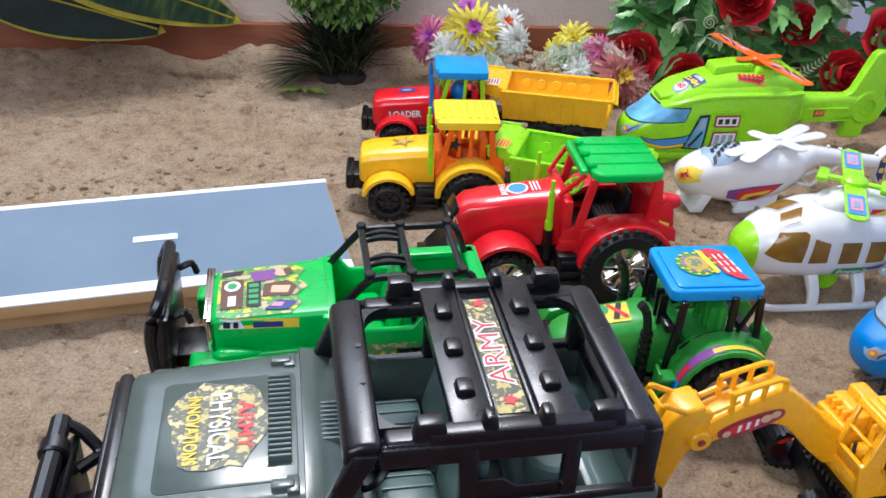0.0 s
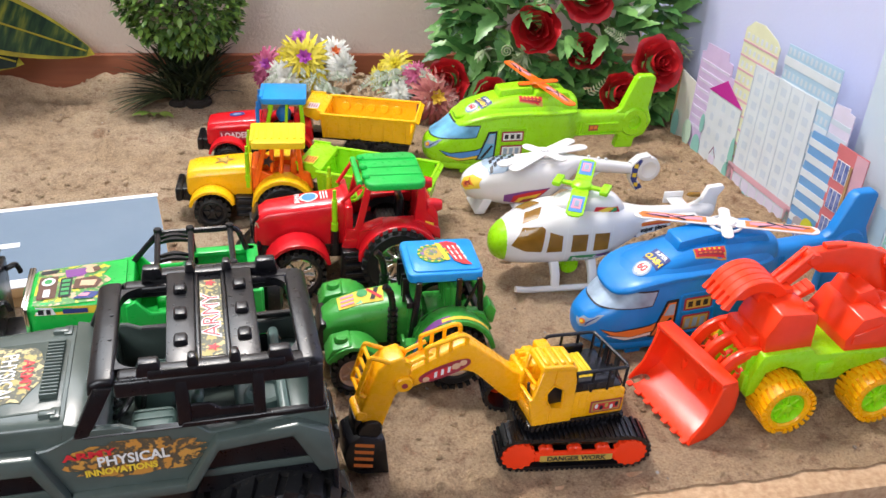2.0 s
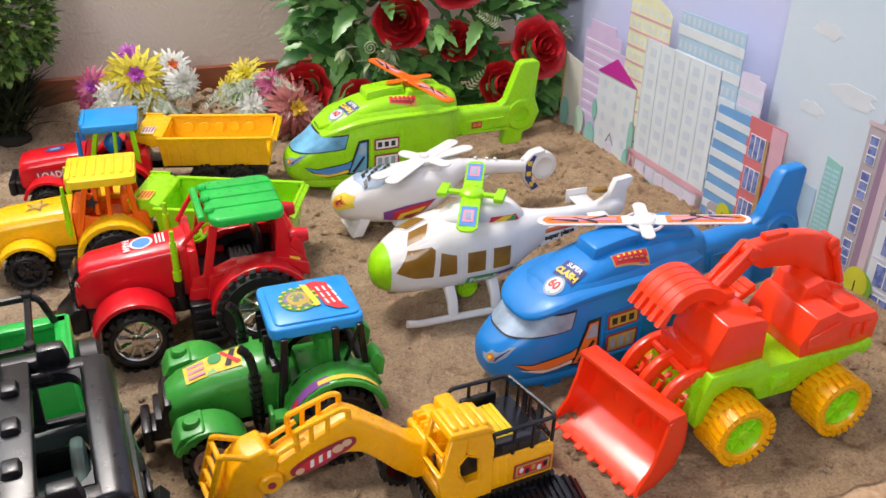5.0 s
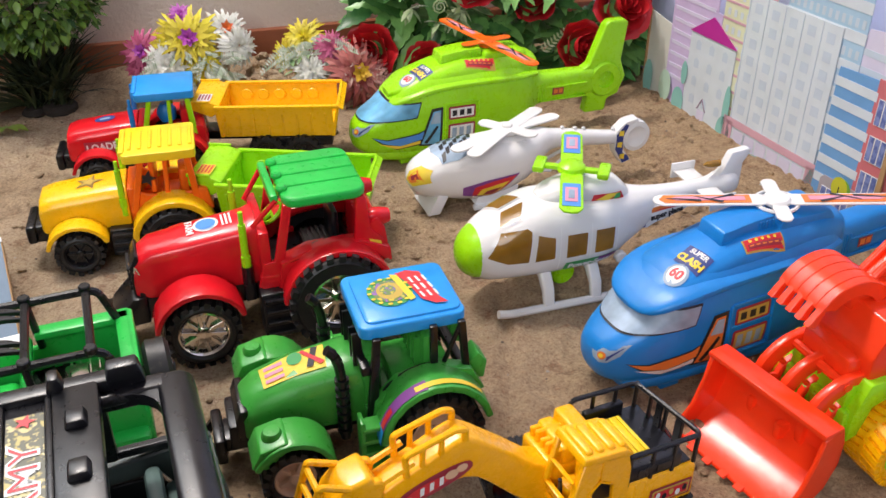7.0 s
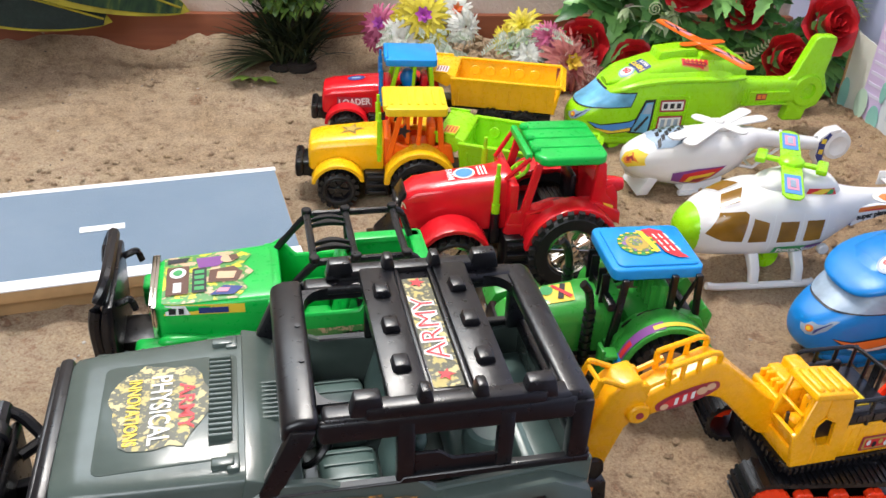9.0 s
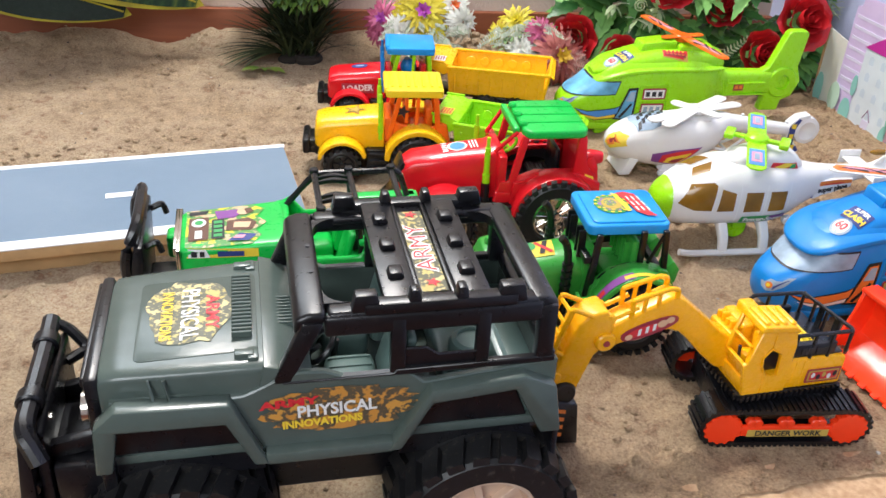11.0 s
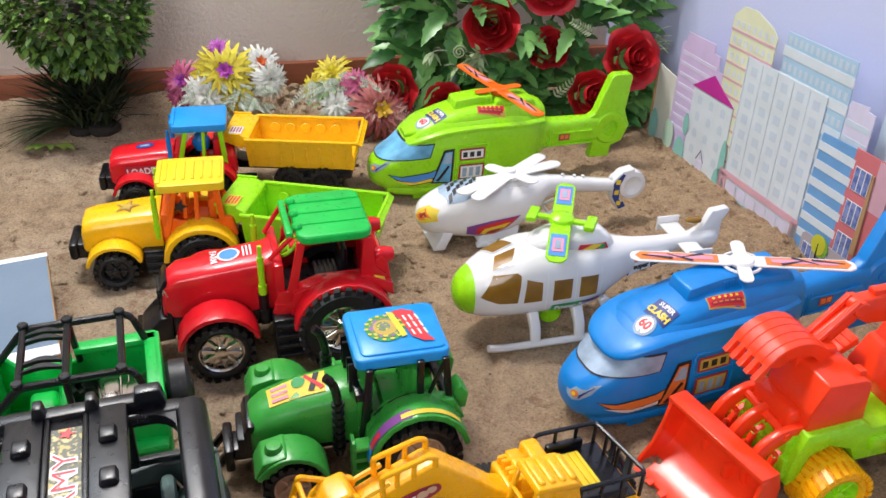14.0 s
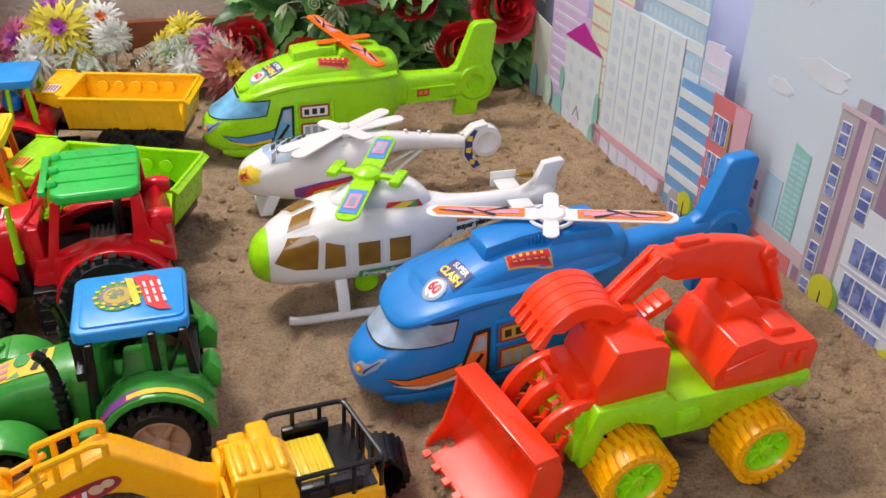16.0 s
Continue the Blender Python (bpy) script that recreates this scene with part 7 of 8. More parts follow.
    part("tailplane", join(bx(.088, .106, -.030, .030, .0715, .0735, .0008), bx(.086, .108, -.031, -.029, .066, .080, .0008), bx(.086, .108, .029, .031, .066, .080, .0008)), WHITE, t)
    part("tail_disc", moved(disc(.0055, -.0062, -.0042, 18, "y", .0006), Matrix.Translation((.116, 0, .075))), LIME, f)
    return t


rescue_helicopter(sized(0.355, 0.6657, 7.9, .993, .965))


def small_white_helicopter(m):
    t = thing("toy_helicopter", m, "white toy helicopter with streaked windscreen and banded tail", "toy helicopter", "toy helicopters")
    hull = body([(-.127, .034, .004, .004, 2), (-.122, .034, .015, .012, 2.3), (-.110, .035, .0225, .0185, 2.4), (-.090, .036, .0265, .0245, 2.5), (-.060, .0355, .0285, .0285, 2.6), (-.025, .038, .0275, .0255, 2.7), (-.002, .043, .0225, .0205, 2.5), (.014, .050, .0140, .0135, 2.3), (.030, .051, .0095, .0095, 2.2), (.085, .043, .0075, .0072, 2.2), (.100, .042, .0065, .0065, 2.2), (.110, .0415, .004, .004, 2)], 34, 4)
    tree = tree_of(hull)
    b = part("body", hull, WHITE, t)
    w = part("windscreen", patch([(-.098, -.020), (-.082, -.022), (-.062, -.018), (-.062, .018), (-.082, .022), (-.098, .020), (-.103, 0)], tree, "top", .0008, .005), P_SILVER, b, "silver windscreen with black streaks")
    for k in range(18):
        x, y = -.097 + .0019 * k, -.020 + (k * 7 % 18) * .0020
        part("print", patch([(x, y), (x + .0035, y + .001), (x + .0060, y + .011), (x + .001, y + .008)], tree, "top", .0012), P_BLACK, w)
    part("nose_sticker", patch([(-.023, .037), (-.012, .031), (-.002, .034), (-.003, .043), (-.010, .050), (-.020, .048)], tree, "front", .0009, .004), P_YELLOW, b, "yellow and orange badge")
    part("print", patch([(-.020, .039), (-.010, .034), (-.005, .037), (-.011, .047)], tree, "front", .0013), P_ORANGE, b)
    part("print", patch([(-.017, .040), (-.011, .037), (-.009, .040), (-.013, .044)], tree, "front", .0016), P_MAROON, b)
    s = part("side_sticker", patch([(-.079, .019), (-.080, .029), (-.055, .033), (-.0205, .035), (-.034, .023), (-.048, .0125), (-.062, .015)], tree, "near", .0008, .005), P_PURPLE, b, "flame sticker in purple, red and yellow")
    part("print", patch([(-.070, .018), (-.068, .0275), (-.050, .031), (-.024, .0335), (-.036, .0225), (-.048, .014)], tree, "near", .0011, .005), P_RED, s)
    part("print", patch([(-.065, .0175), (-.061, .0245), (-.032, .0290), (-.042, .0195), (-.050, .0145)], tree, "near", .0014, .005), P_YELLOW, s)
    part("print", patch([(-.059, .0175), (-.055, .0215), (-.039, .0240), (-.049, .0160)], tree, "near", .0017, .005), P_MAROON, s)
    for k in range(5):
        part("vent", patch([(-.021 + k * .004, .022), (-.0195 + k * .004, .022), (-.0175 + k * .004, .032), (-.019 + k * .004, .032)], tree, "near", .0006), P_WHITE, b)
    part("chin", moved(body([(-.012, 0, .004, .003, 2.2), (0, 0, .010, .006, 2.4), (.012, 0, .006, .004, 2.2)], 14, 3), Matrix.Translation((-.108, 0, .020))), WHITE, b)
    e = part("engine_hump", body([(-.066, .060, .006, .003, 2.3), (-.052, .0605, .013, .0050, 2.6), (-.024, .0590, .016, .0065, 2.6), (.002, .0575, .013, .0070, 2.5), (.022, .055, .007, .0055, 2.2)], 24, 4), WHITE, t)
    part("engine_vent", join(*[moved(disc(.0035, -.0165, -.0145, 14, "y", .0005), Matrix.Translation((-.012, 0, .058)))]), WHITE, e)
    at = Matrix.Translation((-.024, 0, -.0245))
    ro = part("rotor", moved(join(disc(.0042, .080, .094, 16, "z", .001), disc(.0130, .0900, .0955, 22, "z", .0014), disc(.005, .0945, .0985, 16, "z", .001)), at), WHITE, t)
    for k, (deg, r1) in enumerate(((13, .063), (35, .062), (128, .031), (204, .074), (220, .074), (300, .034))):
        part("blade", moved(blade(.004, r1, .0150, .0915 + k * .0005, deg, .0018), at), WHITE, ro)
    # tail with shroud
    for x, z in ((.036, .0590), (.050, .0562), (.060, .0545), (.094, .0485)):
        part("tail_bump", moved(disc(.002, 0, .003, 10, "z", .0005), Matrix.Translation((x, 0, z))), WHITE, b)
    sh = part("tail_shroud", moved(lathe([(.006, -.005), (.011, -.0075), (.0155, -.0065), (.0165, 0), (.0155, .0065), (.011, .0075), (.006, .005), (0, .004), (0, -.004), (.006, -.005)], 28, "y"), Matrix.Translation((.119, 0, .041))), WHITE, t)
    fin = prism([(.094, .040), (.096, .050), (.105, .058), (.119, .0605), (.120, .057), (.109, .052), (.104, .041), (.105, .029), (.115, .016), (.105, .013), (.096, .026)], -.0065, .0065, .0012)
    ft = tree_of(fin)
    f = part("tail_band", fin, WHITE, t)
    part("print", patch([(.0955, .030), (.0955, .046), (.105, .0565), (.1085, .0545), (.1035, .044), (.1035, .032), (.113, .0175), (.105, .0145)], ft, "near", .0008, .004), P_NAVY, f, "purple and yellow banded print")
    for z, x in ((.022, .004), (.035, 0), (.047, .001)):
        part("print", patch([(.0965 + x, z - .002), (.1020 + x, z - .003), (.1025 + x, z + .003), (.0970 + x, z + .003)], ft, "near", .0012), P_YELLOW, f)
    part("landing_gear", join(prism([(-.113, .002), (-.103, .022), (-.092, .020), (-.101, .002)], -.022, .022, .001), prism([(-.064, .004), (-.060, .014), (-.018, .018), (-.020, .004)], -.020, .020, .001), bx(-.066, -.018, -.024, -.018, .0, .0045, .001), bx(-.066, -.018, .018, .024, .0, .0045, .001)), PAPER, t, "pale translucent skids")
    part("tail_brace", join(tube([(-.006, -.012, .028), (.020, -.010, .022), (.055, -.002, .042)], .0018, 6), tube([(-.006, .012, .028), (.020, .010, .022), (.055, .002, .042)], .0018, 6), tube([(.020, -.010, .022), (.020, .010, .022)], .0015, 6)), WHITE, t)
    return t


small_white_helicopter(sized(0.3455, 0.8245, 10.4, .95, .98))

# ---------------------------------------------------------------- road board
def road_board():
    t = thing("toy_road", sized(-.112, .7605, 17.2, .97, 1.0), "grey toy road board with white borders resting on sand", "toy road")
    L, W = .62, .160
    m = Matrix.Translation((0, 0, .0215)) @ Matrix.Rotation(radians(1.2), 4, "X")
    part("board", moved(bx(-L, 0, -W, 0, 0, .010, .0008), m), CARDBOARD, t, "brown cardboard base")
    part("road_surface", moved(bx(-L, -.001, -W + .013, -.006, .0101, .0109, .0002, 1), m), ROAD, t)
    part("border_line", moved(bx(-L, 0, -.0075, -.0005, .0101, .0114, .0002, 1), m), PAPER, t)
    part("border_line", moved(bx(-L, 0, -W, -W + .0140, .0101, .0114, .0002, 1), m), PAPER, t)
    for k in range(3):
        part("dash_line", moved(bx(-.178 - k * .20, -.141 - k * .20, -.0850, -.0760, .0110, .0116, .0002, 1), m), PAPER, t)
    part("support", bx(-L + .02, -.006, -W + .012, -.012, 0, .0215, .001), CARDBOARD, t)
    return t


ROAD = plaster_material("road_grey_paper", (.155, .215, .285), (.185, .245, .315), 9, .12, 500)
road_board()


# ---------------------------------------------------------------- paper city
WALL_AT = pose(.5632, 1.02, 0, 0, 0, -76.5)
C_LILAC = flat("lilac", (.62, .50, .74))
C_LILAC2 = flat("pale_lilac", (.68, .64, .80))
C_CREAM = flat("pale_cream", (.72, .73, .66))
C_LEMON = flat("pale_lemon", (.72, .74, .52))
C_ICE = flat("ice", (.66, .72, .78))
C_ICE2 = flat("ice_shadow", (.56, .64, .74))
C_SKY = flat("light_blue", (.40, .58, .74))
C_BLUE = flat("mid_blue", (.16, .36, .66))
C_RED = flat("brick_red", (.62, .17, .19))
C_ROSE = flat("rose", (.66, .38, .46))
C_MAG = flat("magenta", (.50, .03, .30))
C_TEAL = flat("teal", (.26, .55, .50))
C_MINT = flat("mint", (.50, .68, .54))
C_GREY = flat("warm_grey", (.42, .38, .42))
C_MAUVE = flat("mauve", (.30, .20, .30))
C_PINKISH = flat("pinkish", (.58, .46, .52))
C_WIN = speckle("print_window_blue", (.10, .14, .38), (.22, .28, .56), 120, .4)
C_YG = flat("yellow_green", (.58, .58, .04))
C_LEAF = flat("leaf_green", (.20, .42, .05))
C_SKYPAPER = plaster_material("sky_paper", (.50, .62, .72), (.60, .68, .76), 3.0, .02)


def panel(t, name, pts, y, mat, label="", th=.0009):
    return part(name, prism(pts, y - th, y, 0, 1), mat, t, label)


def window_grid(t, x0, x1, z0, z1, nx, nz, y, mat, fx=.55, fz=.5, slant=0.0, dome=False):
    bms = []
    for i in range(nx):
        for j in range(nz):
            cx, cz = x0 + (x1 - x0) * (i + .5) / nx, z0 + (z1 - z0) * (j + .5) / nz
            w, h = (x1 - x0) / nx * fx / 2, (z1 - z0) / nz * fz / 2
            pts = [(cx - w, cz - h), (cx + w, cz - h), (cx + w, cz + h * .5), (cx, cz + h), (cx - w, cz + h * .5)] if dome else [(cx - w, cz - h), (cx + w, cz - h), (cx + w, cz + h), (cx - w, cz + h)]
            part("window", prism(pts, y - .00015, y, 0, 1), mat, t)


def framed_window(t, x0, x1, z0, z1, y, n=3, m_=1):
    f = part("window", prism([(x0, z0), (x1, z0), (x1, z1), (x0, z1)], y - .0004, y, 0, 1), P_WHITE, t)
    for i in range(n):
        for j in range(m_):
            a, b = x0 + (x1 - x0) * i / n + .0008, x0 + (x1 - x0) * (i + 1) / n - .0008
            c, d = z0 + (z1 - z0) * j / m_ + .0008, z0 + (z1 - z0) * (j + 1) / m_ - .0008
            part("pane", prism([(a, c), (b, c), (b, d), (a, d)], y - .0008, y - .0004, 0, 1), C_WIN, f)


def tree_print(t, x, z, r, y, c1=None, c2=None, trunk=True):
    part("tree_print", prism(round_pts(x + r * .2, z - r * .12, r * 1.0, r * 1.05), y - .0004, y, 0, 1), c2 or C_LEAF, t)
    part("tree_print", prism(round_pts(x, z, r * .85, r), y - .0008, y - .0004, 0, 1), c1 or C_YG, t)
    if trunk:
        part("tree_print", prism([(x - .0006, z - r * 1.5), (x + .0006, z - r * 1.5), (x + .0004, z + r * .1), (x - .0004, z + r * .1)], y - .0012, y - .0008, 0, 1), P_BLACK, t)


def city_cutout():
    t = thing("paper_city", WALL_AT, "cut-out paper city skyline standing along the lavender wall", "paper backdrop")
    panel(t, "edge_panel", [(-.040, -.012), (.012, -.012), (.012, .086), (-.040, .094)], 0, C_CREAM)
    part("cardboard_strip", bx(-.0425, -.040, -.003, .001, -.012, .095, .0003, 1), CARDBOARD, t)
    b = panel(t, "paper_building", [(.0, -.012), (.082, -.012), (.082, .122), (.074, .122), (.073, .138), (.062, .139), (.060, .149), (.010, .148), (.008, .136), (.000, .134)], -.001, C_LILAC, "lilac paper tower with pale rows")
    for k in range(8):
        panel(b, "window_band", [(.004, .030 + k * .013), (.070, .030 + k * .013), (.070, .034 + k * .013), (.004, .034 + k * .013)], -.002, C_LILAC2, th=.0004)
    b = panel(t, "paper_building", [(.083, -.012), (.155, -.012), (.155, .186), (.147, .193), (.118, .203), (.097, .202), (.083, .190)], -.0012, C_LEMON, "pale yellow paper tower with round top and pink bands")
    for k in range(9):
        z = .030 + k * .018
        panel(b, "band", [(.083, z), (.155, z), (.155, z + .0025), (.083, z + .0025)], -.0022, C_ROSE, th=.0004)
    window_grid(b, .086, .153, .030, .192, 7, 9, -.0023, C_ICE, .45, .40)
    b = panel(t, "paper_building", [(.168, -.012), (.268, -.012), (.266, .199), (.170, .198)], -.0014, C_SKY, "light blue paper tower with white bands")
    for k in range(7):
        z = .012 + k * .027
        panel(b, "band", [(.168, z), (.267, z), (.267, z + .010), (.168, z + .010)], -.0024, C_ICE, th=.0004)
        window_grid(b, .170, .265, z + .012, z + .022, 12, 1, -.0024, C_ICE2, .5, .8)
    b = panel(t, "paper_building", [(.260, .02), (.300, .02), (.300, .160), (.291, .161), (.291, .165), (.268, .163), (.267, .158), (.260, .158)], -.0006, C_LILAC2, "small grey-lilac paper tower")
    for k in range(6):
        panel(b, "band", [(.261, .06 + k * .016), (.299, .06 + k * .016), (.299, .066 + k * .016), (.261, .066 + k * .016)], -.0014, C_ICE2, th=.0004)
    b = panel(t, "paper_building", [(.038, -.012), (.112, -.012), (.112, .094), (.038, .094)], -.0026, C_ICE, "white paper house with dark pink roof")
    panel(b, "roof", [(.036, .0935), (.114, .0935), (.072, .117)], -.0036, C_MAG)
    window_grid(b, .042, .108, .010, .092, 3, 4, -.0036, C_ICE2, .36, .55, dome=True)
    panel(b, "door", [(.066, -.006), (.078, -.006), (.078, .012), (.066, .012)], -.0036, C_LILAC2, th=.0006)
    panel(b, "door_gable", [(.064, .012), (.072, .026), (.080, .012), (.0785, .012), (.072, .0235), (.0655, .012)], -.0036, C_MAUVE, th=.0006)
    b = panel(t, "paper_building", [(.120, -.012), (.244, -.012), (.242, .156), (.120, .156)], -.0030, C_ICE, "white paper block with tall window columns")
    for k in range(5):
        x = .121 + k * .0243
        panel(b, "column_line", [(x, .0), (x + .0008, .0), (x + .0008, .155), (x, .155)], -.0040, C_ICE2, th=.0004)
    window_grid(b, .122, .242, .028, .152, 5, 7, -.0040, C_ICE2, .42, .55)
    panel(b, "shop_band", [(.112, .016), (.250, .016), (.250, .024), (.112, .024)], -.0042, C_ROSE, th=.0006)
    panel(b, "shop_post", [(.112, -.010), (.126, -.010), (.126, .020), (.112, .020)], -.0042, C_ROSE, th=.0006)
    panel(b, "shop_post", [(.236, -.010), (.252, -.010), (.252, .020), (.236, .020)], -.0042, C_ROSE, th=.0006)
    window_grid(b, .128, .234, -.010, .015, 6, 1, -.0044, C_LILAC2, .85, .9)
    b = panel(t, "paper_building", [(.247, -.012), (.296, -.012), (.296, .126), (.249, .124)], -.0044, C_BLUE, "blue and white striped paper block")
    for k in range(6):
        panel(b, "band", [(.248, .012 + k * .019), (.296, .012 + k * .019), (.296, .0205 + k * .019), (.248, .0205 + k * .019)], -.0054, C_ICE, th=.0004)
    b = panel(t, "paper_building", [(.294, -.012), (.342, -.012), (.342, .128), (.294, .128)], -.0048, C_RED, "red paper block with blue windows")
    panel(b, "side_wall", [(.324, .078), (.342, .078), (.342, .127), (.324, .127)], -.0058, C_ROSE, th=.0004)
    for k in range(3):
        framed_window(b, .299, .319, .020 + k * .034, .044 + k * .034, -.0060, 3, 1)
    part("cardboard_strip", prism([(.320, .030), (.326, .030), (.3235, .112), (.3215, .112)], -.0080, -.0066, 0), CARDBOARD, b)
    b = panel(t, "paper_building", [(.258, -.014), (.330, -.014), (.330, .022), (.262, .022), (.258, .018)], -.0064, C_GREY, "low grey paper shop")
    for k in range(3):
        framed_window(b, .262 + k * .020, .276 + k * .020, -.006, .012, -.0074, 2, 1)
    tree_print(t, .283, .018, .011, -.0080)
    for x, z, rx, rz_ in ((-.030, .016, .010, .026), (.004, .018, .013, .022), (.030, .008, .012, .020), (.036, .044, .006, .016), (.112, .030, .006, .030), (.112, .004, .013, .020), (.248, .004, .014, .020), (.262, .014, .008, .016)):
        part("tree_print", prism(round_pts(x, z, rx * .85, rz_ * .85), -.0048, -.0046, 0, 1), C_TEAL if x not in (.004, .262) else C_MINT, t)
    rnd = random.Random(3)
    top = [(-.040 + .0075 * k, -.004 + .005 * rnd.random()) for k in range(41)]
    part("hedge_strip", prism(top + [(.262, -.016), (-.040, -.016)], -.0066, -.0060, 0, 1), C_TEAL, t)
    part("stand", bx(-.038, .33, .0, .0012, -.012, .060, 0), CARDBOARD, t)
    return t


city_cutout()


def sky_poster():
    t = thing("city_poster", WALL_AT @ Matrix.Translation((0, .0145, 0)), "printed paper poster of sky and city blocks on wall", "poster")
    part("sheet", bx(.296, 1.02, -.0008, 0, -.03, .272, 0), C_SKYPAPER, t)
    cl = flat("cloud", (.62, .68, .74))
    for cx, cz, rx, rz_, s in ((.345, .222, .020, .008, 1), (.385, .175, .030, .011, 2), (.345, .150, .018, .007, 3), (.46, .205, .030, .008, 4), (.50, .13, .020, .010, 5), (.56, .19, .04, .012, 6)):
        part("cloud", prism(blot(cx, cz, rx, rz_, s, 24, .35), -.0012, -.0008, 0, 1), cl, t)
    y = -.0012
    b = panel(t, "printed_building", [(.352, -.02), (.372, -.02), (.372, .080), (.352, .082)], y, C_SKY, th=.0004)
    b = panel(t, "printed_building", [(.374, -.02), (.394, -.02), (.394, .112), (.376, .116)], y, C_TEAL, "pale teal printed towers", th=.0004)
    window_grid(b, .376, .393, .0, .108, 2, 22, y - .0004, C_SKY, .8, .45)
    b = panel(t, "printed_building", [(.328, -.02), (.350, -.02), (.350, .078), (.328, .080)], y - .0004, C_LILAC2, th=.0004)
    window_grid(b, .331, .348, .02, .072, 2, 3, y - .0008, C_WIN, .5, .5)
    b = panel(t, "printed_building", [(.340, -.02), (.428, -.02), (.428, .034), (.340, .040)], y - .0006, C_PINKISH, "pink printed shop block", th=.0004)
    panel(b, "shopfront", [(.352, -.02), (.400, -.02), (.400, .024), (.352, .026)], y - .0010, C_RED, th=.0004)
    framed_window(b, .358, .374, .0, .018, y - .0014, 2, 2)
    panel(b, "awning", [(.404, -.02), (.424, -.02), (.424, .020), (.404, .022)], y - .0010, C_MAUVE, th=.0004)
    tw = panel(t, "printed_building", [(.412, -.02), (.486, -.02), (.478, .159), (.447, .162), (.447, .172), (.425, .172), (.424, .164), (.412, .162)], y - .0014, C_GREY, "tall grey-mauve printed tower", th=.0004)
    panel(tw, "tower_stripe", [(.436, -.02), (.444, -.02), (.444, .163), (.436, .163)], y - .0018, C_PINKISH, th=.0004)
    panel(tw, "tower_shade", [(.428, -.02), (.436, -.02), (.436, .162), (.430, .162)], y - .0018, C_MAUVE, th=.0004)
    panel(tw, "tower_side", [(.462, .06), (.486, .06), (.478, .158), (.464, .160)], y - .0018, C_MAUVE, th=.0004)
    panel(tw, "tower_box", [(.437, .163), (.447, .162), (.447, .172), (.437, .172)], y - .0018, C_MAUVE, th=.0004)
    panel(tw, "coping", [(.411, .160), (.480, .157), (.480, .160), (.411, .164)], y - .0022, C_PINKISH, th=.0004)
    for k in range(5):
        framed_window(tw, .416, .4255, .126 - k * .033, .152 - k * .033, y - .0022, 1, 3)
        framed_window(tw, .448, .459, .122 - k * .033, .148 - k * .033, y - .0022, 1, 3)
    wb = panel(t, "printed_building", [(.448, -.03), (.545, -.03), (.545, .060), (.520, .078), (.500, .080), (.500, .101), (.460, .103), (.460, .086), (.448, .086)], y - .0028, C_ICE, "white printed office block with wide windows", th=.0004)
    panel(wb, "side_wall", [(.506, -.03), (.545, -.03), (.545, .058), (.520, .078), (.506, .080)], y - .0032, C_LILAC2, th=.0004)
    panel(wb, "roof_box_side", [(.484, .086), (.500, .082), (.500, .100), (.484, .101)], y - .0032, C_LILAC2, th=.0004)
    for k in range(4):
        framed_window(wb, .456, .500, .056 - k * .030, .078 - k * .030, y - .0036, 4, 1)
        panel(wb, "ledge", [(.450, .0505 - k * .030), (.506, .0505 - k * .030), (.506, .0525 - k * .030), (.450, .0525 - k * .030)], y - .0036, C_LILAC2, th=.0004)
    gl = panel(t, "printed_building", [(.548, .012), (.64, .012), (.64, .085), (.548, .088)], y - .0026, C_SKY, "pale glass printed tower", th=.0004)
    for k in range(8):
        panel(gl, "glass_line", [(.552 + k * .011, .012), (.5545 + k * .011, .012), (.5545 + k * .011, .085), (.552 + k * .011, .085)], y - .0030, C_SKYPAPER, th=.0004)
    lb = panel(t, "printed_building", [(.522, -.03), (1.0, -.03), (1.0, .016), (.522, .024)], y - .0038, C_GREY, "low grey printed block with blue windows", th=.0004)
    for k in range(8):
        framed_window(lb, .528 + k * .058, .576 + k * .058, -.028, .010, y - .0042, 5, 3)
    b = panel(t, "printed_building", [(.66, -.02), (.74, -.02), (.74, .12), (.66, .13)], y - .0022, C_ROSE, "rose printed block", th=.0004)
    window_grid(b, .665, .735, .02, .115, 3, 4, y - .0026, C_TEAL, .5, .5)
    for x, z, r in ((.441, .020, .015), (.553, .034, .014), (.512, .004, .011), (.500, .002, .008), (.62, .02, .012)):
        tree_print(t, x, z, r, y - .0050)
    return t


sky_poster()

# ---------------------------------------------------------------- plants and flowers
def leaf_material(name, dark, light, rough=.42):
    m, nt, b = nodes_of(name)
    g = nt.nodes.new("ShaderNodeNewGeometry")
    n = noise_node(nt, 120, 3)
    add = nt.nodes.new("ShaderNodeMath")
    add.operation = "MULTIPLY_ADD"
    add.inputs[1].default_value = .45
    link(nt, n.outputs["Fac"], add.inputs[0])
    sc = nt.nodes.new("ShaderNodeMath")
    sc.operation = "MULTIPLY"
    sc.inputs[1].default_value = .75
    link(nt, g.outputs["Random Per Island"], sc.inputs[0])
    link(nt, sc.outputs["Value"], add.inputs[2])
    r = ramp(nt, add.outputs["Value"], [(.15, dark), (.62, tuple((a + c) / 2 for a, c in zip(dark, light))), (.95, light)])
    link(nt, r.outputs["Color"], b.inputs["Base Color"])
    b.inputs["Roughness"].default_value = rough
    return m


BOX_LEAF = leaf_material("box_leaf", (.008, .048, .016), (.22, .38, .06))
FERN = leaf_material("dark_fern", (.006, .018, .010), (.055, .070, .022), .6)
ROSE_LEAF = leaf_material("rose_leaf", (.016, .10, .022), (.22, .46, .12), .35)
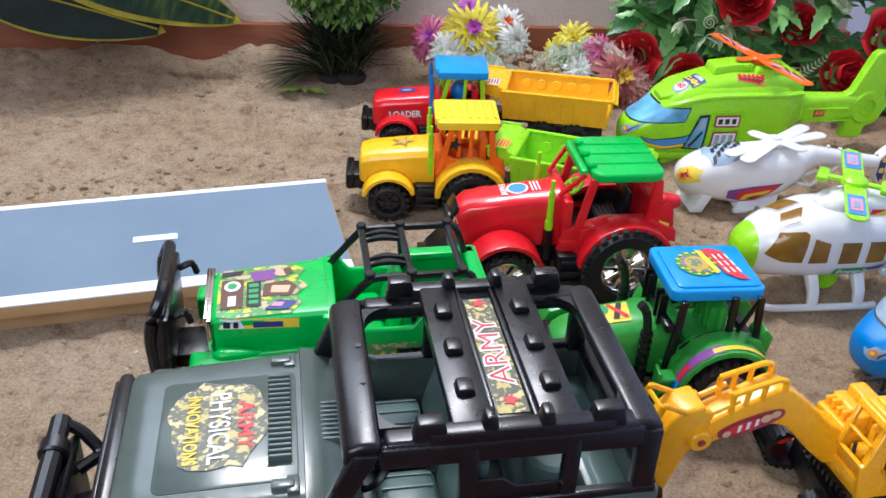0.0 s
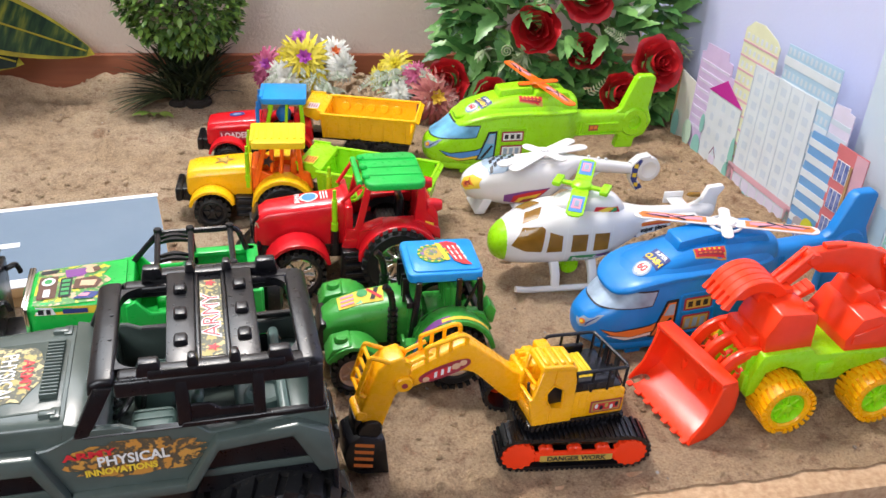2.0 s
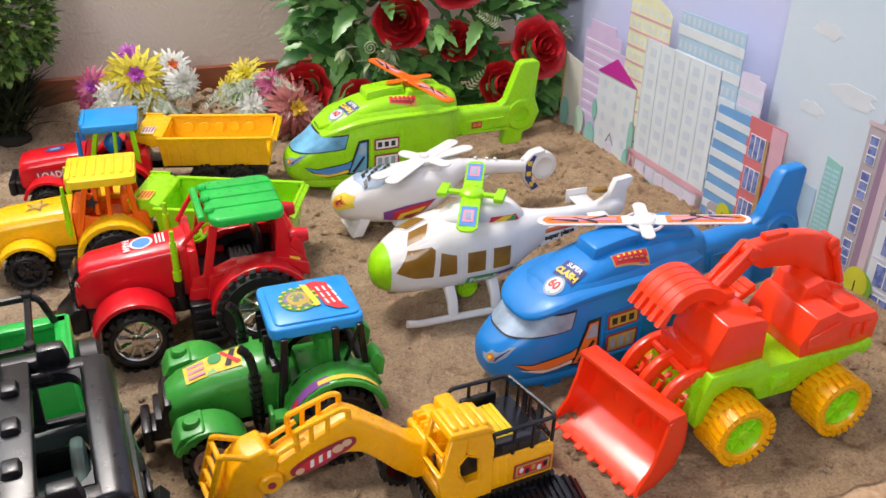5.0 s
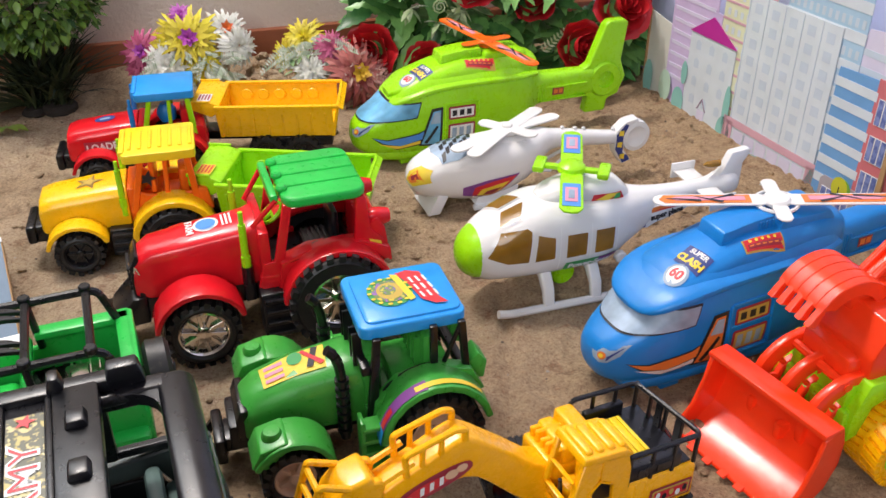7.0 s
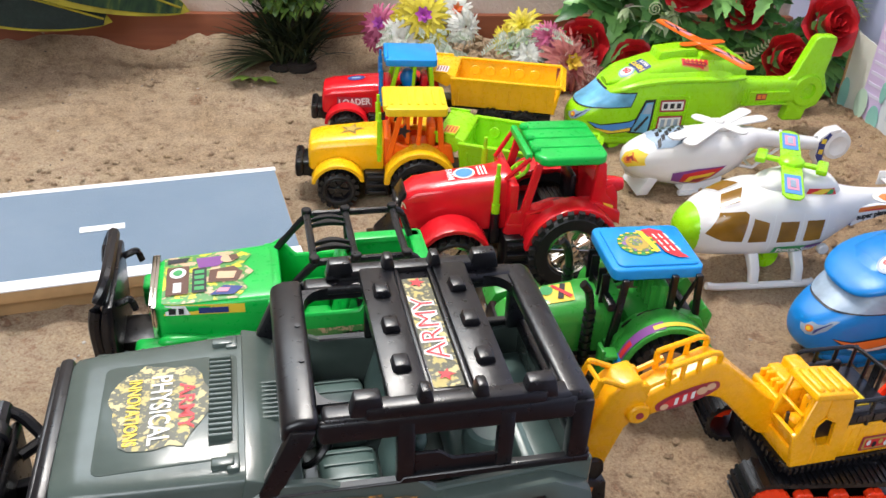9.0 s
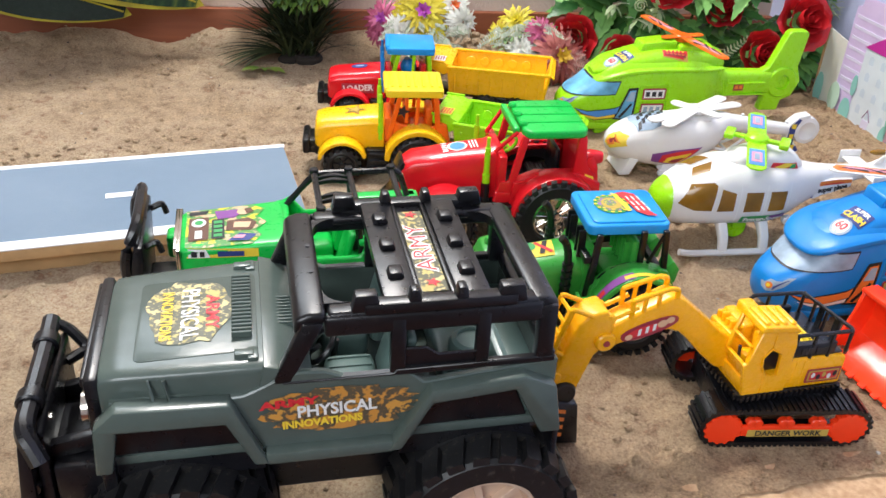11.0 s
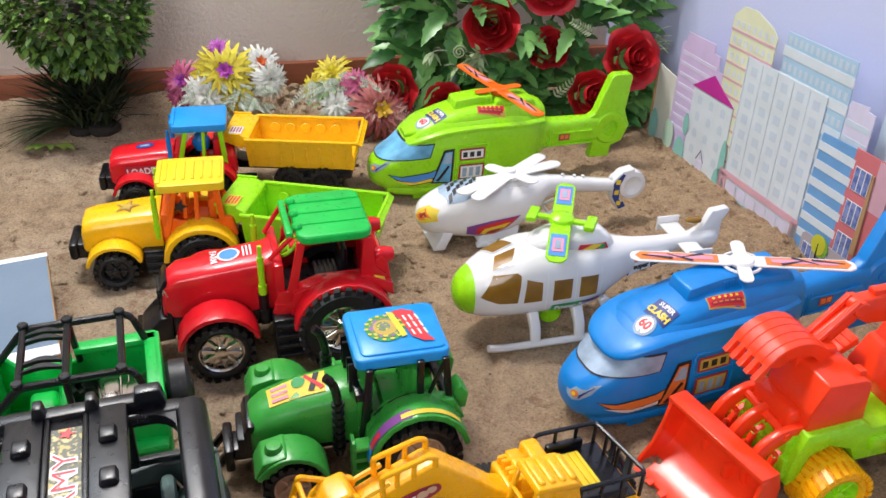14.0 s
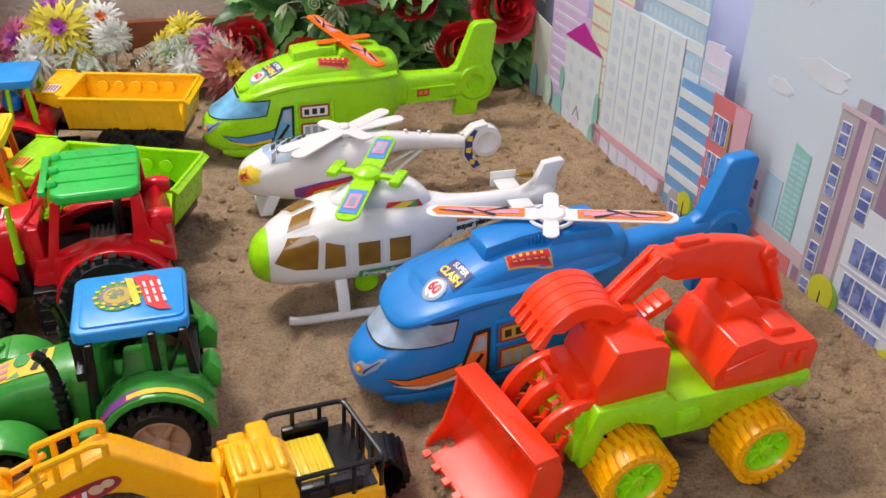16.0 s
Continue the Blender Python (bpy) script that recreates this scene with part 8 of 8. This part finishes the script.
PALE_LEAF = leaf_material("pale_sprig", (.24, .34, .14), (.58, .62, .42), .5)
FROST_LEAF = leaf_material("frosted_leaf", (.30, .40, .24), (.74, .76, .66), .5)
ROSE_RED = leaf_material("rose_petal", (.34, .006, .010), (.68, .022, .030), .42)
STEM = flat("stem", (.05, .12, .03))


def frame_on(direction, up=Vector((0, 0, 1))):
    d = direction.normalized()
    s = d.cross(up)
    if s.length < 1e-4:
        s = d.cross(Vector((0, 1, 0)))
    s.normalize()
    return d, s, s.cross(d).normalized()


def leaf_bits(verts, faces, base, direction, length, width, bend=.25, fold=.25, up=Vector((0, 0, 1)), n=5, jag=0.0, rnd=None):
    """Adds one folded, drooping leaf of a midrib and two sides."""
    d, s, u = frame_on(Vector(direction), up)
    k0 = len(verts)
    for i in range(n + 1):
        t = i / n
        w = width * math.sin(math.pi * min(.98, .06 + .94 * t)) ** .8 * (1 - .35 * t) * .62
        if jag and i % 2:
            w *= 1 - jag
        c = Vector(base) + d * length * t - u * bend * length * t * t
        verts += [c - s * w + u * fold * w, c, c + s * w + u * fold * w]
    for i in range(n):
        a = k0 + 3 * i
        faces += [(a, a + 1, a + 4, a + 3), (a + 1, a + 2, a + 5, a + 4)]


def mesh_from(name, verts, faces):
    me = bpy.data.meshes.new(name)
    me.from_pydata([tuple(v) for v in verts], [], faces)
    for p in me.polygons:
        p.use_smooth = True
    return me


def topiary():
    rnd = random.Random(7)
    t = thing("topiary_bush", pose(-.143, 1.105, 0), "artificial box topiary with dark fern skirt on sand", "plant")
    part("trunk", join(tube([(0, 0, 0), (.004, .002, .05), (0, 0, .10), (.003, 0, .16)], .008, 10), moved(disc(.020, 0, .012, 18, "z", .004), Matrix.Translation((.012, -.006, 0))), moved(disc(.014, 0, .010, 14, "z", .004), Matrix.Translation((-.014, -.012, 0)))), plastic("dark_stem", (.02, .014, .010), .8), t)
    v, f = [], []
    for k in range(3300):
        z = rnd.uniform(-1, 1)
        a = rnd.uniform(0, 2 * math.pi)
        r = (1 - z * z) ** .5
        out = Vector((r * math.cos(a), r * math.sin(a), z))
        rad = .086 * (rnd.uniform(.62, 1.0) ** .6) * (1 + .10 * noise.noise(out * 3.1))
        c = out * rad + Vector((0, 0, .163))
        c.y *= .92
        way = (out + Vector((rnd.uniform(-.8, .8), rnd.uniform(-.8, .8), rnd.uniform(-.5, .9)))).normalized()
        leaf_bits(v, f, c, way, rnd.uniform(.008, .0135), rnd.uniform(.006, .009), rnd.uniform(0, .3), .3, n=3)
    tagged(part("crown", mesh_from("crown", v, f), BOX_LEAF, t), "many small glossy leaves", kind="stuff")
    v, f = [], []
    for k in range(420):
        a = rnd.uniform(0, 2 * math.pi)
        lean = rnd.uniform(.10, .9)
        way = Vector((math.cos(a) * lean, math.sin(a) * lean * .8, 1))
        leaf_bits(v, f, (rnd.uniform(-.020, .022), rnd.uniform(-.014, .014), rnd.uniform(.002, .030)), way, rnd.uniform(.045, .092), rnd.uniform(.003, .006), rnd.uniform(.1, .75), .2, n=5)
    for k in range(16):
        a = rnd.uniform(2.6, 4.2)
        leaf_bits(v, f, (-.02, -.008, .010), Vector((math.cos(a), math.sin(a), .55)), rnd.uniform(.06, .10), .006, .5, .2, n=6)
    tagged(part("fern_skirt", mesh_from("fern_skirt", v, f), FERN, t), "dark drooping fern blades", kind="stuff")
    v, f = [], []
    for k in range(5):
        leaf_bits(v, f, (-.046 + k * .003, -.046, .003), Vector((-.4 + k * .25, -.5, .3)), .030, .011, .3, .2, n=4)
    part("low_leaf", mesh_from("low_leaf", v, f), leaf_material("lime_low_leaf", (.12, .26, .03), (.30, .40, .06)), t, "bright green leaves at the foot")


topiary()


def croton_blade_material():
    m, nt, b = nodes_of("croton_blade")
    tc = nt.nodes.new("ShaderNodeTexCoord")
    mp = nt.nodes.new("ShaderNodeMapping")
    mp.inputs["Scale"].default_value = (26, 5, 5)
    mp.inputs["Rotation"].default_value = (0, 0, radians(28))
    n = nt.nodes.new("ShaderNodeTexNoise")
    n.inputs["Scale"].default_value, n.inputs["Detail"].default_value = 3.2, 5
    link(nt, tc.outputs["Object"], mp.inputs["Vector"])
    link(nt, mp.outputs["Vector"], n.inputs["Vector"])
    r = ramp(nt, n.outputs["Fac"], [(.40, (.006, .022, .010)), (.54, (.022, .055, .015)), (.64, (.11, .13, .018)), (.76, (.22, .21, .02))])
    link(nt, r.outputs["Color"], b.inputs["Base Color"])
    b.inputs["Roughness"].default_value = .65
    b.inputs["Specular IOR Level"].default_value = .25
    return m


CROTON = croton_blade_material()
CROTON_EDGE = plastic("croton_margin", (.34, .28, .010), .7, vary=.3)
DARK_LEAF = plastic("dark_leaf", (.005, .014, .008), .75, vary=.4)


def big_leaf(t, name, base, tip, width, face, blade_mat, edge_mat, margin=.80, curve=.06):
    base, tip, face = Vector(base), Vector(tip), Vector(face).normalized()
    L = (tip - base).length
    x = (tip - base).normalized()
    y = face.cross(x).normalized()
    z = x.cross(y)
    m = Matrix(((x.x, y.x, z.x, base.x), (x.y, y.y, z.y, base.y), (x.z, y.z, z.z, base.z), (0, 0, 0, 1)))
    def grid(k, lift, x1=1.0):
        v, f = [], []
        nu, nv = 26, 8
        for i in range(nu + 1):
            u = i / nu * x1
            w = width / 2 * (math.sin(math.pi * min(1, u ** .85)) ** .75) * k
            for j in range(nv + 1):
                q = -1 + 2 * j / nv
                v.append((L * u, w * q, lift - curve * L * (u - .5) ** 2 * 2 - abs(q) * w * .10 + .0012 * math.sin(u * 60 + abs(q) * 5) * (1 - abs(q))))
        for i in range(nu):
            for j in range(nv):
                a = i * (nv + 1) + j
                f.append((a, a + 1, a + nv + 2, a + nv + 1))
        return mesh_from("leaf", v, f)
    lf = part(name, grid(1.0, 0), edge_mat, t, place=m)
    part("blade", grid(margin, .0016, .965), blade_mat, lf)
    part("midrib", tube([(L * u, 0, .0022 - curve * L * (u - .5) ** 2 * 2) for u in np.linspace(.0, .96, 14)], .0014, 6), edge_mat, lf)


def croton():
    t = thing("croton_plant", pose(0, 0, 0), "large artificial croton leaves with yellow margins", "plant")
    big_leaf(t, "leaf", (-.535, 1.075, .165), (-.262, 1.085, .078), .088, (.05, -1, .75), CROTON, CROTON_EDGE, .84)
    big_leaf(t, "leaf", (-.60, 1.05, .13), (-.352, 1.065, .068), .088, (.1, -1, .9), DARK_LEAF, CROTON_EDGE, .94)
    big_leaf(t, "leaf", (-.52, 1.13, .21), (-.40, 1.09, .105), .070, (.1, -1, .5), DARK_LEAF, CROTON_EDGE, .95)
    big_leaf(t, "leaf", (-.62, 1.12, .22), (-.44, 1.06, .26), .10, (.0, -1, .6), CROTON, CROTON_EDGE, .84)
    # upper leaves and stalk out of view, added to shade the sand and skirting
    big_leaf(t, "leaf", (-.60, 1.10, .30), (-.30, 1.03, .25), .10, (.1, -.4, 1), CROTON, CROTON_EDGE, .84)
    big_leaf(t, "leaf", (-.60, 1.05, .36), (-.36, .98, .31), .10, (.1, -.4, 1), DARK_LEAF, CROTON_EDGE, .95)
    big_leaf(t, "leaf", (-.52, 1.12, .33), (-.24, 1.08, .30), .09, (.1, -.4, 1), CROTON, CROTON_EDGE, .84)
    part("stalk", tube([(-.56, 1.10, .18), (-.58, 1.10, .29), (-.60, 1.06, .36)], .003, 8), STEM, t)
    part("stalk", join(tube([(-.60, 1.10, .0), (-.59, 1.10, .10), (-.56, 1.09, .16), (-.535, 1.075, .165)], .004, 8), tube([(-.60, 1.10, .06), (-.60, 1.06, .13)], .003, 8), tube([(-.59, 1.10, .10), (-.56, 1.12, .20), (-.52, 1.13, .21)], .003, 8), tube([(-.56, 1.10, .18), (-.62, 1.12, .22)], .003, 8)), STEM, t)


croton()


def petal_ring(v, f, c, d, n, r, length, width, lift, curl, rnd, phase=0.0):
    """A ring of petals round the axis d at c."""
    d, s, u = frame_on(Vector(d))
    for k in range(n):
        a = 2 * math.pi * (k + phase) / n + rnd.uniform(-.12, .12)
        out = s * math.cos(a) + u * math.sin(a)
        leaf_bits(v, f, Vector(c) + out * r, out * math.cos(lift) + d * math.sin(lift), length * rnd.uniform(.88, 1.1), width * 1.25, curl, .25, up=d, n=9, jag=.42)


def flower(t, c, d, size, outer, inner, rings=2, n=9, seed=1):
    rnd = random.Random(seed)
    v, f = [], []
    for k in range(rings + 2):
        petal_ring(v, f, c, d, n + 9 - k * 2, size * .08, size * (1 - .16 * k), size * .20, .10 + .27 * k, .70, rnd, k * .5)
    p = part("bloom", mesh_from("bloom", v, f), outer, t)
    v, f = [], []
    petal_ring(v, f, Vector(c) + Vector(d).normalized() * size * .16, d, 7, size * .02, size * .34, size * .20, .7, .1, rnd)
    petal_ring(v, f, Vector(c) + Vector(d).normalized() * size * .20, d, 6, size * .02, size * .24, size * .16, 1.1, .1, rnd, .5)
    part("centre", mesh_from("centre", v, f), inner, p)


def frond_mass(t, name, c, spread, count, length, width, mat, seed, flatness=.5, face=Vector((0, -1, .4))):
    rnd = random.Random(seed)
    v, f = [], []
    for k in range(count):
        way = Vector((rnd.uniform(-1, 1), rnd.uniform(-1, .35), rnd.uniform(-.2, 1))) + face * .4
        base = Vector(c) + Vector((rnd.uniform(-1, 1) * spread[0], rnd.uniform(-1, 1) * spread[1], rnd.uniform(-1, 1) * spread[2]))
        leaf_bits(v, f, base, way, length * rnd.uniform(.6, 1.15), width * rnd.uniform(.7, 1.2), rnd.uniform(.1, .5), .3, n=5, jag=flatness)
    tagged(part(name, mesh_from(name, v, f), mat, t), kind="stuff")


def fern_fronds(t, c, spread, count, length, mat, seed):
    """Feathery fronds: a thin rib with many narrow leaflets on both sides."""
    rnd = random.Random(seed)
    v, f = [], []
    for k in range(count):
        a = rnd.uniform(-1.5, 1.5)
        way = Vector((math.sin(a), rnd.uniform(-.9, -.2), rnd.uniform(-.1, 1.0))).normalized()
        side = way.cross(Vector((0, -1, .3))).normalized()
        base = Vector(c) + Vector((rnd.uniform(-1, 1) * spread[0], rnd.uniform(-1, 1) * spread[1], rnd.uniform(-1, 1) * spread[2]))
        size = length * rnd.uniform(.7, 1.15)
        for i in range(13):
            u = (i + 1) / 13
            p = base + way * size * u - Vector((0, 0, 1)) * size * .35 * u * u
            for q in (-1, 1):
                leaf_bits(v, f, p, way * .55 + side * q, size * .30 * (1 - .72 * u), size * .055, .25, .1, up=Vector((0, -1, .4)), n=2)
    tagged(part("fern_frond", mesh_from("fern_frond", v, f), mat, t), "feathery frosted fern fronds", kind="stuff")


F_YELLOW = leaf_material("yellow_petal", (.45, .34, .01), (.78, .68, .04), .5)
F_PINK = leaf_material("pink_petal", (.36, .05, .12), (.60, .14, .28), .5)
F_MAGENTA = leaf_material("magenta_petal", (.30, .03, .30), (.55, .12, .50), .5)
F_WHITE = leaf_material("white_petal", (.55, .56, .48), (.80, .80, .74), .5)
F_MAROON = leaf_material("maroon_petal", (.24, .03, .03), (.58, .20, .17), .5)
F_GOLD = leaf_material("gold_petal", (.55, .30, .02), (.76, .52, .06), .5)
F_ORANGE = leaf_material("orange_petal", (.62, .10, .03), (.80, .24, .06), .5)
FACE = Vector((.05, -1, .55))


def posy_one():
    t = thing("flower_pot", pose(0, 0, 0), "small pot of yellow, pink and white artificial flowers", "flowers", "small flower pots")
    part("pot", moved(lathe([(0, 0), (.018, 0), (.023, .034), (.0245, .036), (.022, .037), (.019, .030), (0, .030)], 24, "z"), Matrix.Translation((.040, 1.105, .004))), plastic("tan_pot", (.50, .38, .25), .7), t)
    part("stems", join(*[tube([(.040, 1.105, .035), ((.040 + x) / 2, 1.10, .05), (x, y, z)], .0012, 5) for x, y, z in ((-.030, 1.10, .060), (.024, 1.085, .075), (.065, 1.10, .085), (.0, 1.085, .052))]), STEM, t)
    flower(t, (.024, 1.088, .080), FACE, .037, F_YELLOW, F_MAGENTA, 2, 10, 2)
    flower(t, (-.030, 1.102, .064), FACE + Vector((-.4, 0, 0)), .028, F_PINK, F_MAGENTA, 2, 9, 3)
    flower(t, (-.036, 1.100, .046), FACE + Vector((-.3, 0, -.3)), .018, F_PINK, F_PINK, 1, 8, 13)
    flower(t, (.064, 1.104, .084), FACE + Vector((.3, 0, .2)), .026, F_WHITE, F_ORANGE, 2, 9, 4)
    flower(t, (.078, 1.092, .068), FACE + Vector((.7, 0, -.2)), .024, F_WHITE, F_WHITE, 1, 8, 5)
    flower(t, (-.002, 1.080, .054), FACE + Vector((-.2, 0, -.2)), .030, F_WHITE, F_WHITE, 2, 11, 6)
    flower(t, (.034, 1.078, .052), FACE + Vector((.1, 0, -.4)), .022, F_YELLOW, F_YELLOW, 1, 8, 7)
    flower(t, (.016, 1.105, .104), FACE + Vector((0, 0, .4)), .014, F_MAGENTA, F_MAGENTA, 1, 8, 8)
    fern_fronds(t, (.030, 1.092, .050), (.034, .010, .022), 34, .036, FROST_LEAF, 9)
    fern_fronds(t, (.020, 1.098, .070), (.030, .008, .020), 16, .032, F_YELLOW, 10)


def posy_two():
    t = thing("flower_pot", pose(0, 0, 0), "small pot of maroon, white and pink artificial flowers", "flowers", "small flower pots")
    part("pot", moved(lathe([(0, 0), (.018, 0), (.022, .026), (.0235, .028), (.018, .026), (0, .024)], 24, "z"), Matrix.Translation((.178, 1.108, .004))), plastic("grey_pot", (.36, .30, .24), .7), t)
    flower(t, (.208, 1.062, .038), FACE + Vector((.2, 0, -.1)), .040, F_MAROON, F_GOLD, 3, 10, 21)
    flower(t, (.155, 1.074, .040), FACE + Vector((-.2, 0, 0)), .022, F_WHITE, F_WHITE, 2, 7, 22)
    flower(t, (.180, 1.082, .063), FACE, .021, F_PINK, F_PINK, 2, 8, 23)
    flower(t, (.150, 1.115, .066), FACE + Vector((-.4, 0, .4)), .026, F_YELLOW, F_YELLOW, 2, 8, 24)
    flower(t, (.128, 1.105, .052), FACE + Vector((-.8, 0, .1)), .020, F_YELLOW, F_WHITE, 1, 7, 25)
    flower(t, (.226, 1.066, .014), FACE + Vector((.3, 0, -.5)), .026, F_MAROON, F_MAROON, 2, 9, 26)
    fern_fronds(t, (.164, 1.096, .042), (.034, .010, .022), 36, .036, FROST_LEAF, 27)
    frond_mass(t, "green_foliage", (.160, 1.100, .034), (.034, .010, .020), 40, .030, .008, leaf_material("fresh_frond", (.16, .30, .10), (.42, .52, .30)), 28, .55)
    fern_fronds(t, (.212, 1.074, .030), (.022, .008, .020), 22, .036, leaf_material("frosted_red_frond", (.34, .08, .08), (.62, .40, .34)), 30)
    frond_mass(t, "red_foliage", (.222, 1.080, .024), (.020, .010, .020), 40, .028, .007, leaf_material("dusky_frond", (.22, .08, .07), (.46, .28, .22)), 29, .3)


posy_one()
posy_two()


def rose_mesh(seed, open_=1.0):
    """A full rose: wrapped inner petals, then wider curled ones."""
    rnd = random.Random(seed)
    v, f = [], []
    layers = ((2, .005, .032, .0, 2.0), (3, .010, .034, .05, 1.9), (4, .016, .035, .12, 1.8), (5, .022, .033, .24, 1.75), (6, .028, .029, .42, 1.7))
    for k, (n, r, h, flare, span) in enumerate(layers):
        for i in range(n):
            a0 = 2 * math.pi * (i + .37 * k) / n + rnd.uniform(-.15, .15)
            half = span * math.pi / n * .92
            k0 = len(v)
            nu, nv = 8, 6
            for q in range(nv + 1):
                t = q / nv
                for p in range(nu + 1):
                    s = -1 + 2 * p / nu
                    edge = 1 - .16 * s * s * t
                    rad = r * (.35 + .65 * min(1, t * 1.7)) + flare * open_ * .030 * t ** 2 + .0016 * math.sin(s * 4 + k) * t
                    z = h * edge * t - flare * open_ * .016 * max(0, t - .6) ** 1.5 * 3.5 - (.0 if k < 3 else .004 * k * .5)
                    a = a0 + half * s * (.55 + .45 * math.sin(math.pi * min(1, t * .8 + .15)))
                    v.append((rad * math.cos(a), rad * math.sin(a), z))
            for q in range(nv):
                for p in range(nu):
                    a = k0 + q * (nu + 1) + p
                    f.append((a, a + 1, a + nu + 2, a + nu + 1))
    return mesh_from("rose", v, f)


def rose_bouquet():
    rnd = random.Random(12)
    t = thing("rose_bouquet", pose(0, 0, 0), "bouquet of artificial red roses with green leaves", "flowers")
    spots = ((.243, 1.120, .048, -.5, .2, 1.0), (.349, 1.120, .122, -.15, .35, 1.15), (.409, 1.130, .160, .1, .6, 1.15), (.415, 1.118, .076, .0, .9, .95), (.455, 1.075, .048, .2, .35, 1.05), (.500, 1.082, .088, .3, .45, 1.15), (.296, 1.115, .028, -.2, .3, .8), (.33, 1.16, .21, -.2, .6, 1.1), (.47, 1.15, .21, .2, .6, 1.1))
    meshes = [rose_mesh(31), rose_mesh(32, .7), rose_mesh(33, 1.2)]
    for i, (x, y, z, dx, dz, s) in enumerate(spots):
        d = Vector((dx, -1, dz)).normalized()
        q = d.to_track_quat("Z", "Y")
        s *= .80
        m = Matrix.LocRotScale(Vector((x, y, z)) + d * .030, q, Vector((s, s, s * (1.35 if i == 3 else 1.12))))
        r = part("rose", meshes[1 if i == 3 else i % 3], ROSE_RED, t, place=m)
        v, f = [], []
        for k in range(6):
            a = 2 * math.pi * k / 6
            leaf_bits(v, f, (0, 0, .0), Vector((math.cos(a), math.sin(a), .2)), .030, .012, .3, .2, n=4)
        part("calyx", mesh_from("calyx", v, f), ROSE_LEAF, r)
        part("stem", tube([m @ Vector((0, 0, 0)), Vector((x * .6 + .156, y + .03, z * .5)), Vector((.39, 1.17, .0))], .002, 6), STEM, t)
    v, f = [], []
    for k in range(760):
        x = rnd.uniform(.230, .540)
        z = rnd.uniform(.004, .25)
        edge = abs(x - .39) / .16
        y = 1.150 + rnd.uniform(-.050, .030) - .02 * (1 - edge)
        if any(math.hypot(x - a, z - c) < .033 for a, _, c, *_ in spots) and y < 1.172:
            continue
        way = Vector(((x - .39) * 5 + rnd.uniform(-.8, .8), rnd.uniform(-1.2, -.1), (z - .08) * 5 + rnd.uniform(-.6, .8)))
        leaf_bits(v, f, (x, y, z), way, rnd.uniform(.028, .056), rnd.uniform(.015, .025), rnd.uniform(.1, .5), .22, up=Vector((0, -.6, 1)), n=11, jag=.24)
    for k in range(26):
        x = rnd.uniform(.49, .545)
        leaf_bits(v, f, (x, 1.10, rnd.uniform(.01, .07)), Vector((rnd.uniform(-.2, .8), rnd.uniform(-1, -.3), rnd.uniform(-.5, .3))), rnd.uniform(.030, .050), .022, .4, .2, up=Vector((0, -.6, 1)), n=8, jag=.14)
    for k in range(170):
        x = rnd.uniform(.255, .530)
        leaf_bits(v, f, (x, rnd.uniform(1.125, 1.165), rnd.uniform(.008, .085)), Vector((rnd.uniform(-1, 1), rnd.uniform(-1, -.2), rnd.uniform(-.5, .6))), rnd.uniform(.030, .050), rnd.uniform(.016, .024), rnd.uniform(.1, .5), .22, up=Vector((0, -.6, 1)), n=9, jag=.20)
    for k in range(26):
        leaf_bits(v, f, (rnd.uniform(.225, .30), rnd.uniform(1.09, 1.15), rnd.uniform(.06, .24)), Vector((-1, rnd.uniform(-.9, .1), rnd.uniform(-.2, .9))), rnd.uniform(.04, .07), .022, .3, .22, up=Vector((0, -.6, 1)), n=11, jag=.24)
    tagged(part("foliage", mesh_from("foliage", v, f), ROSE_LEAF, t), kind="stuff")
    v, f = [], []
    for k in range(4):
        x, z = rnd.uniform(.25, .53), rnd.uniform(.03, .20)
        y = 1.075
        d = Vector((rnd.uniform(-.8, .8), -.3, rnd.uniform(.2, 1))).normalized()
        for i in range(9):
            c = Vector((x, y, z)) + d * .005 * i
            for s in (-1, 1):
                leaf_bits(v, f, c, d * .6 + Vector((d.z, 0, -d.x)) * s, .009 - .0005 * i, .0026, .2, .2, up=Vector((0, -1, .3)), n=3)
    for k in range(7):
        x, z = .30 + rnd.uniform(-.03, .03), .105 + rnd.uniform(-.02, .02)
        for i in range(5):
            leaf_bits(v, f, (x, 1.075, z), Vector((rnd.uniform(-1, 1), -.4, rnd.uniform(-1, 1))), .020, .007, .2, .2, n=3)
    for k in range(10):
        leaf_bits(v, f, (.548, 1.075, .10 + k * .003), Vector((rnd.uniform(-.2, 1), -.4, rnd.uniform(-.4, 1))), .022, .006, .2, .2, n=3)
    tagged(part("filler_sprig", mesh_from("filler_sprig", v, f), PALE_LEAF, t), "pale green filler sprigs", kind="stuff")
    part("curl", tube([(.303 + .009 * (1 - k / 26) * math.cos(k * .62), 1.066, .108 + .009 * (1 - k / 26) * math.sin(k * .62)) for k in range(24)], .0011, 5), PALE_LEAF, t)


rose_bouquet()
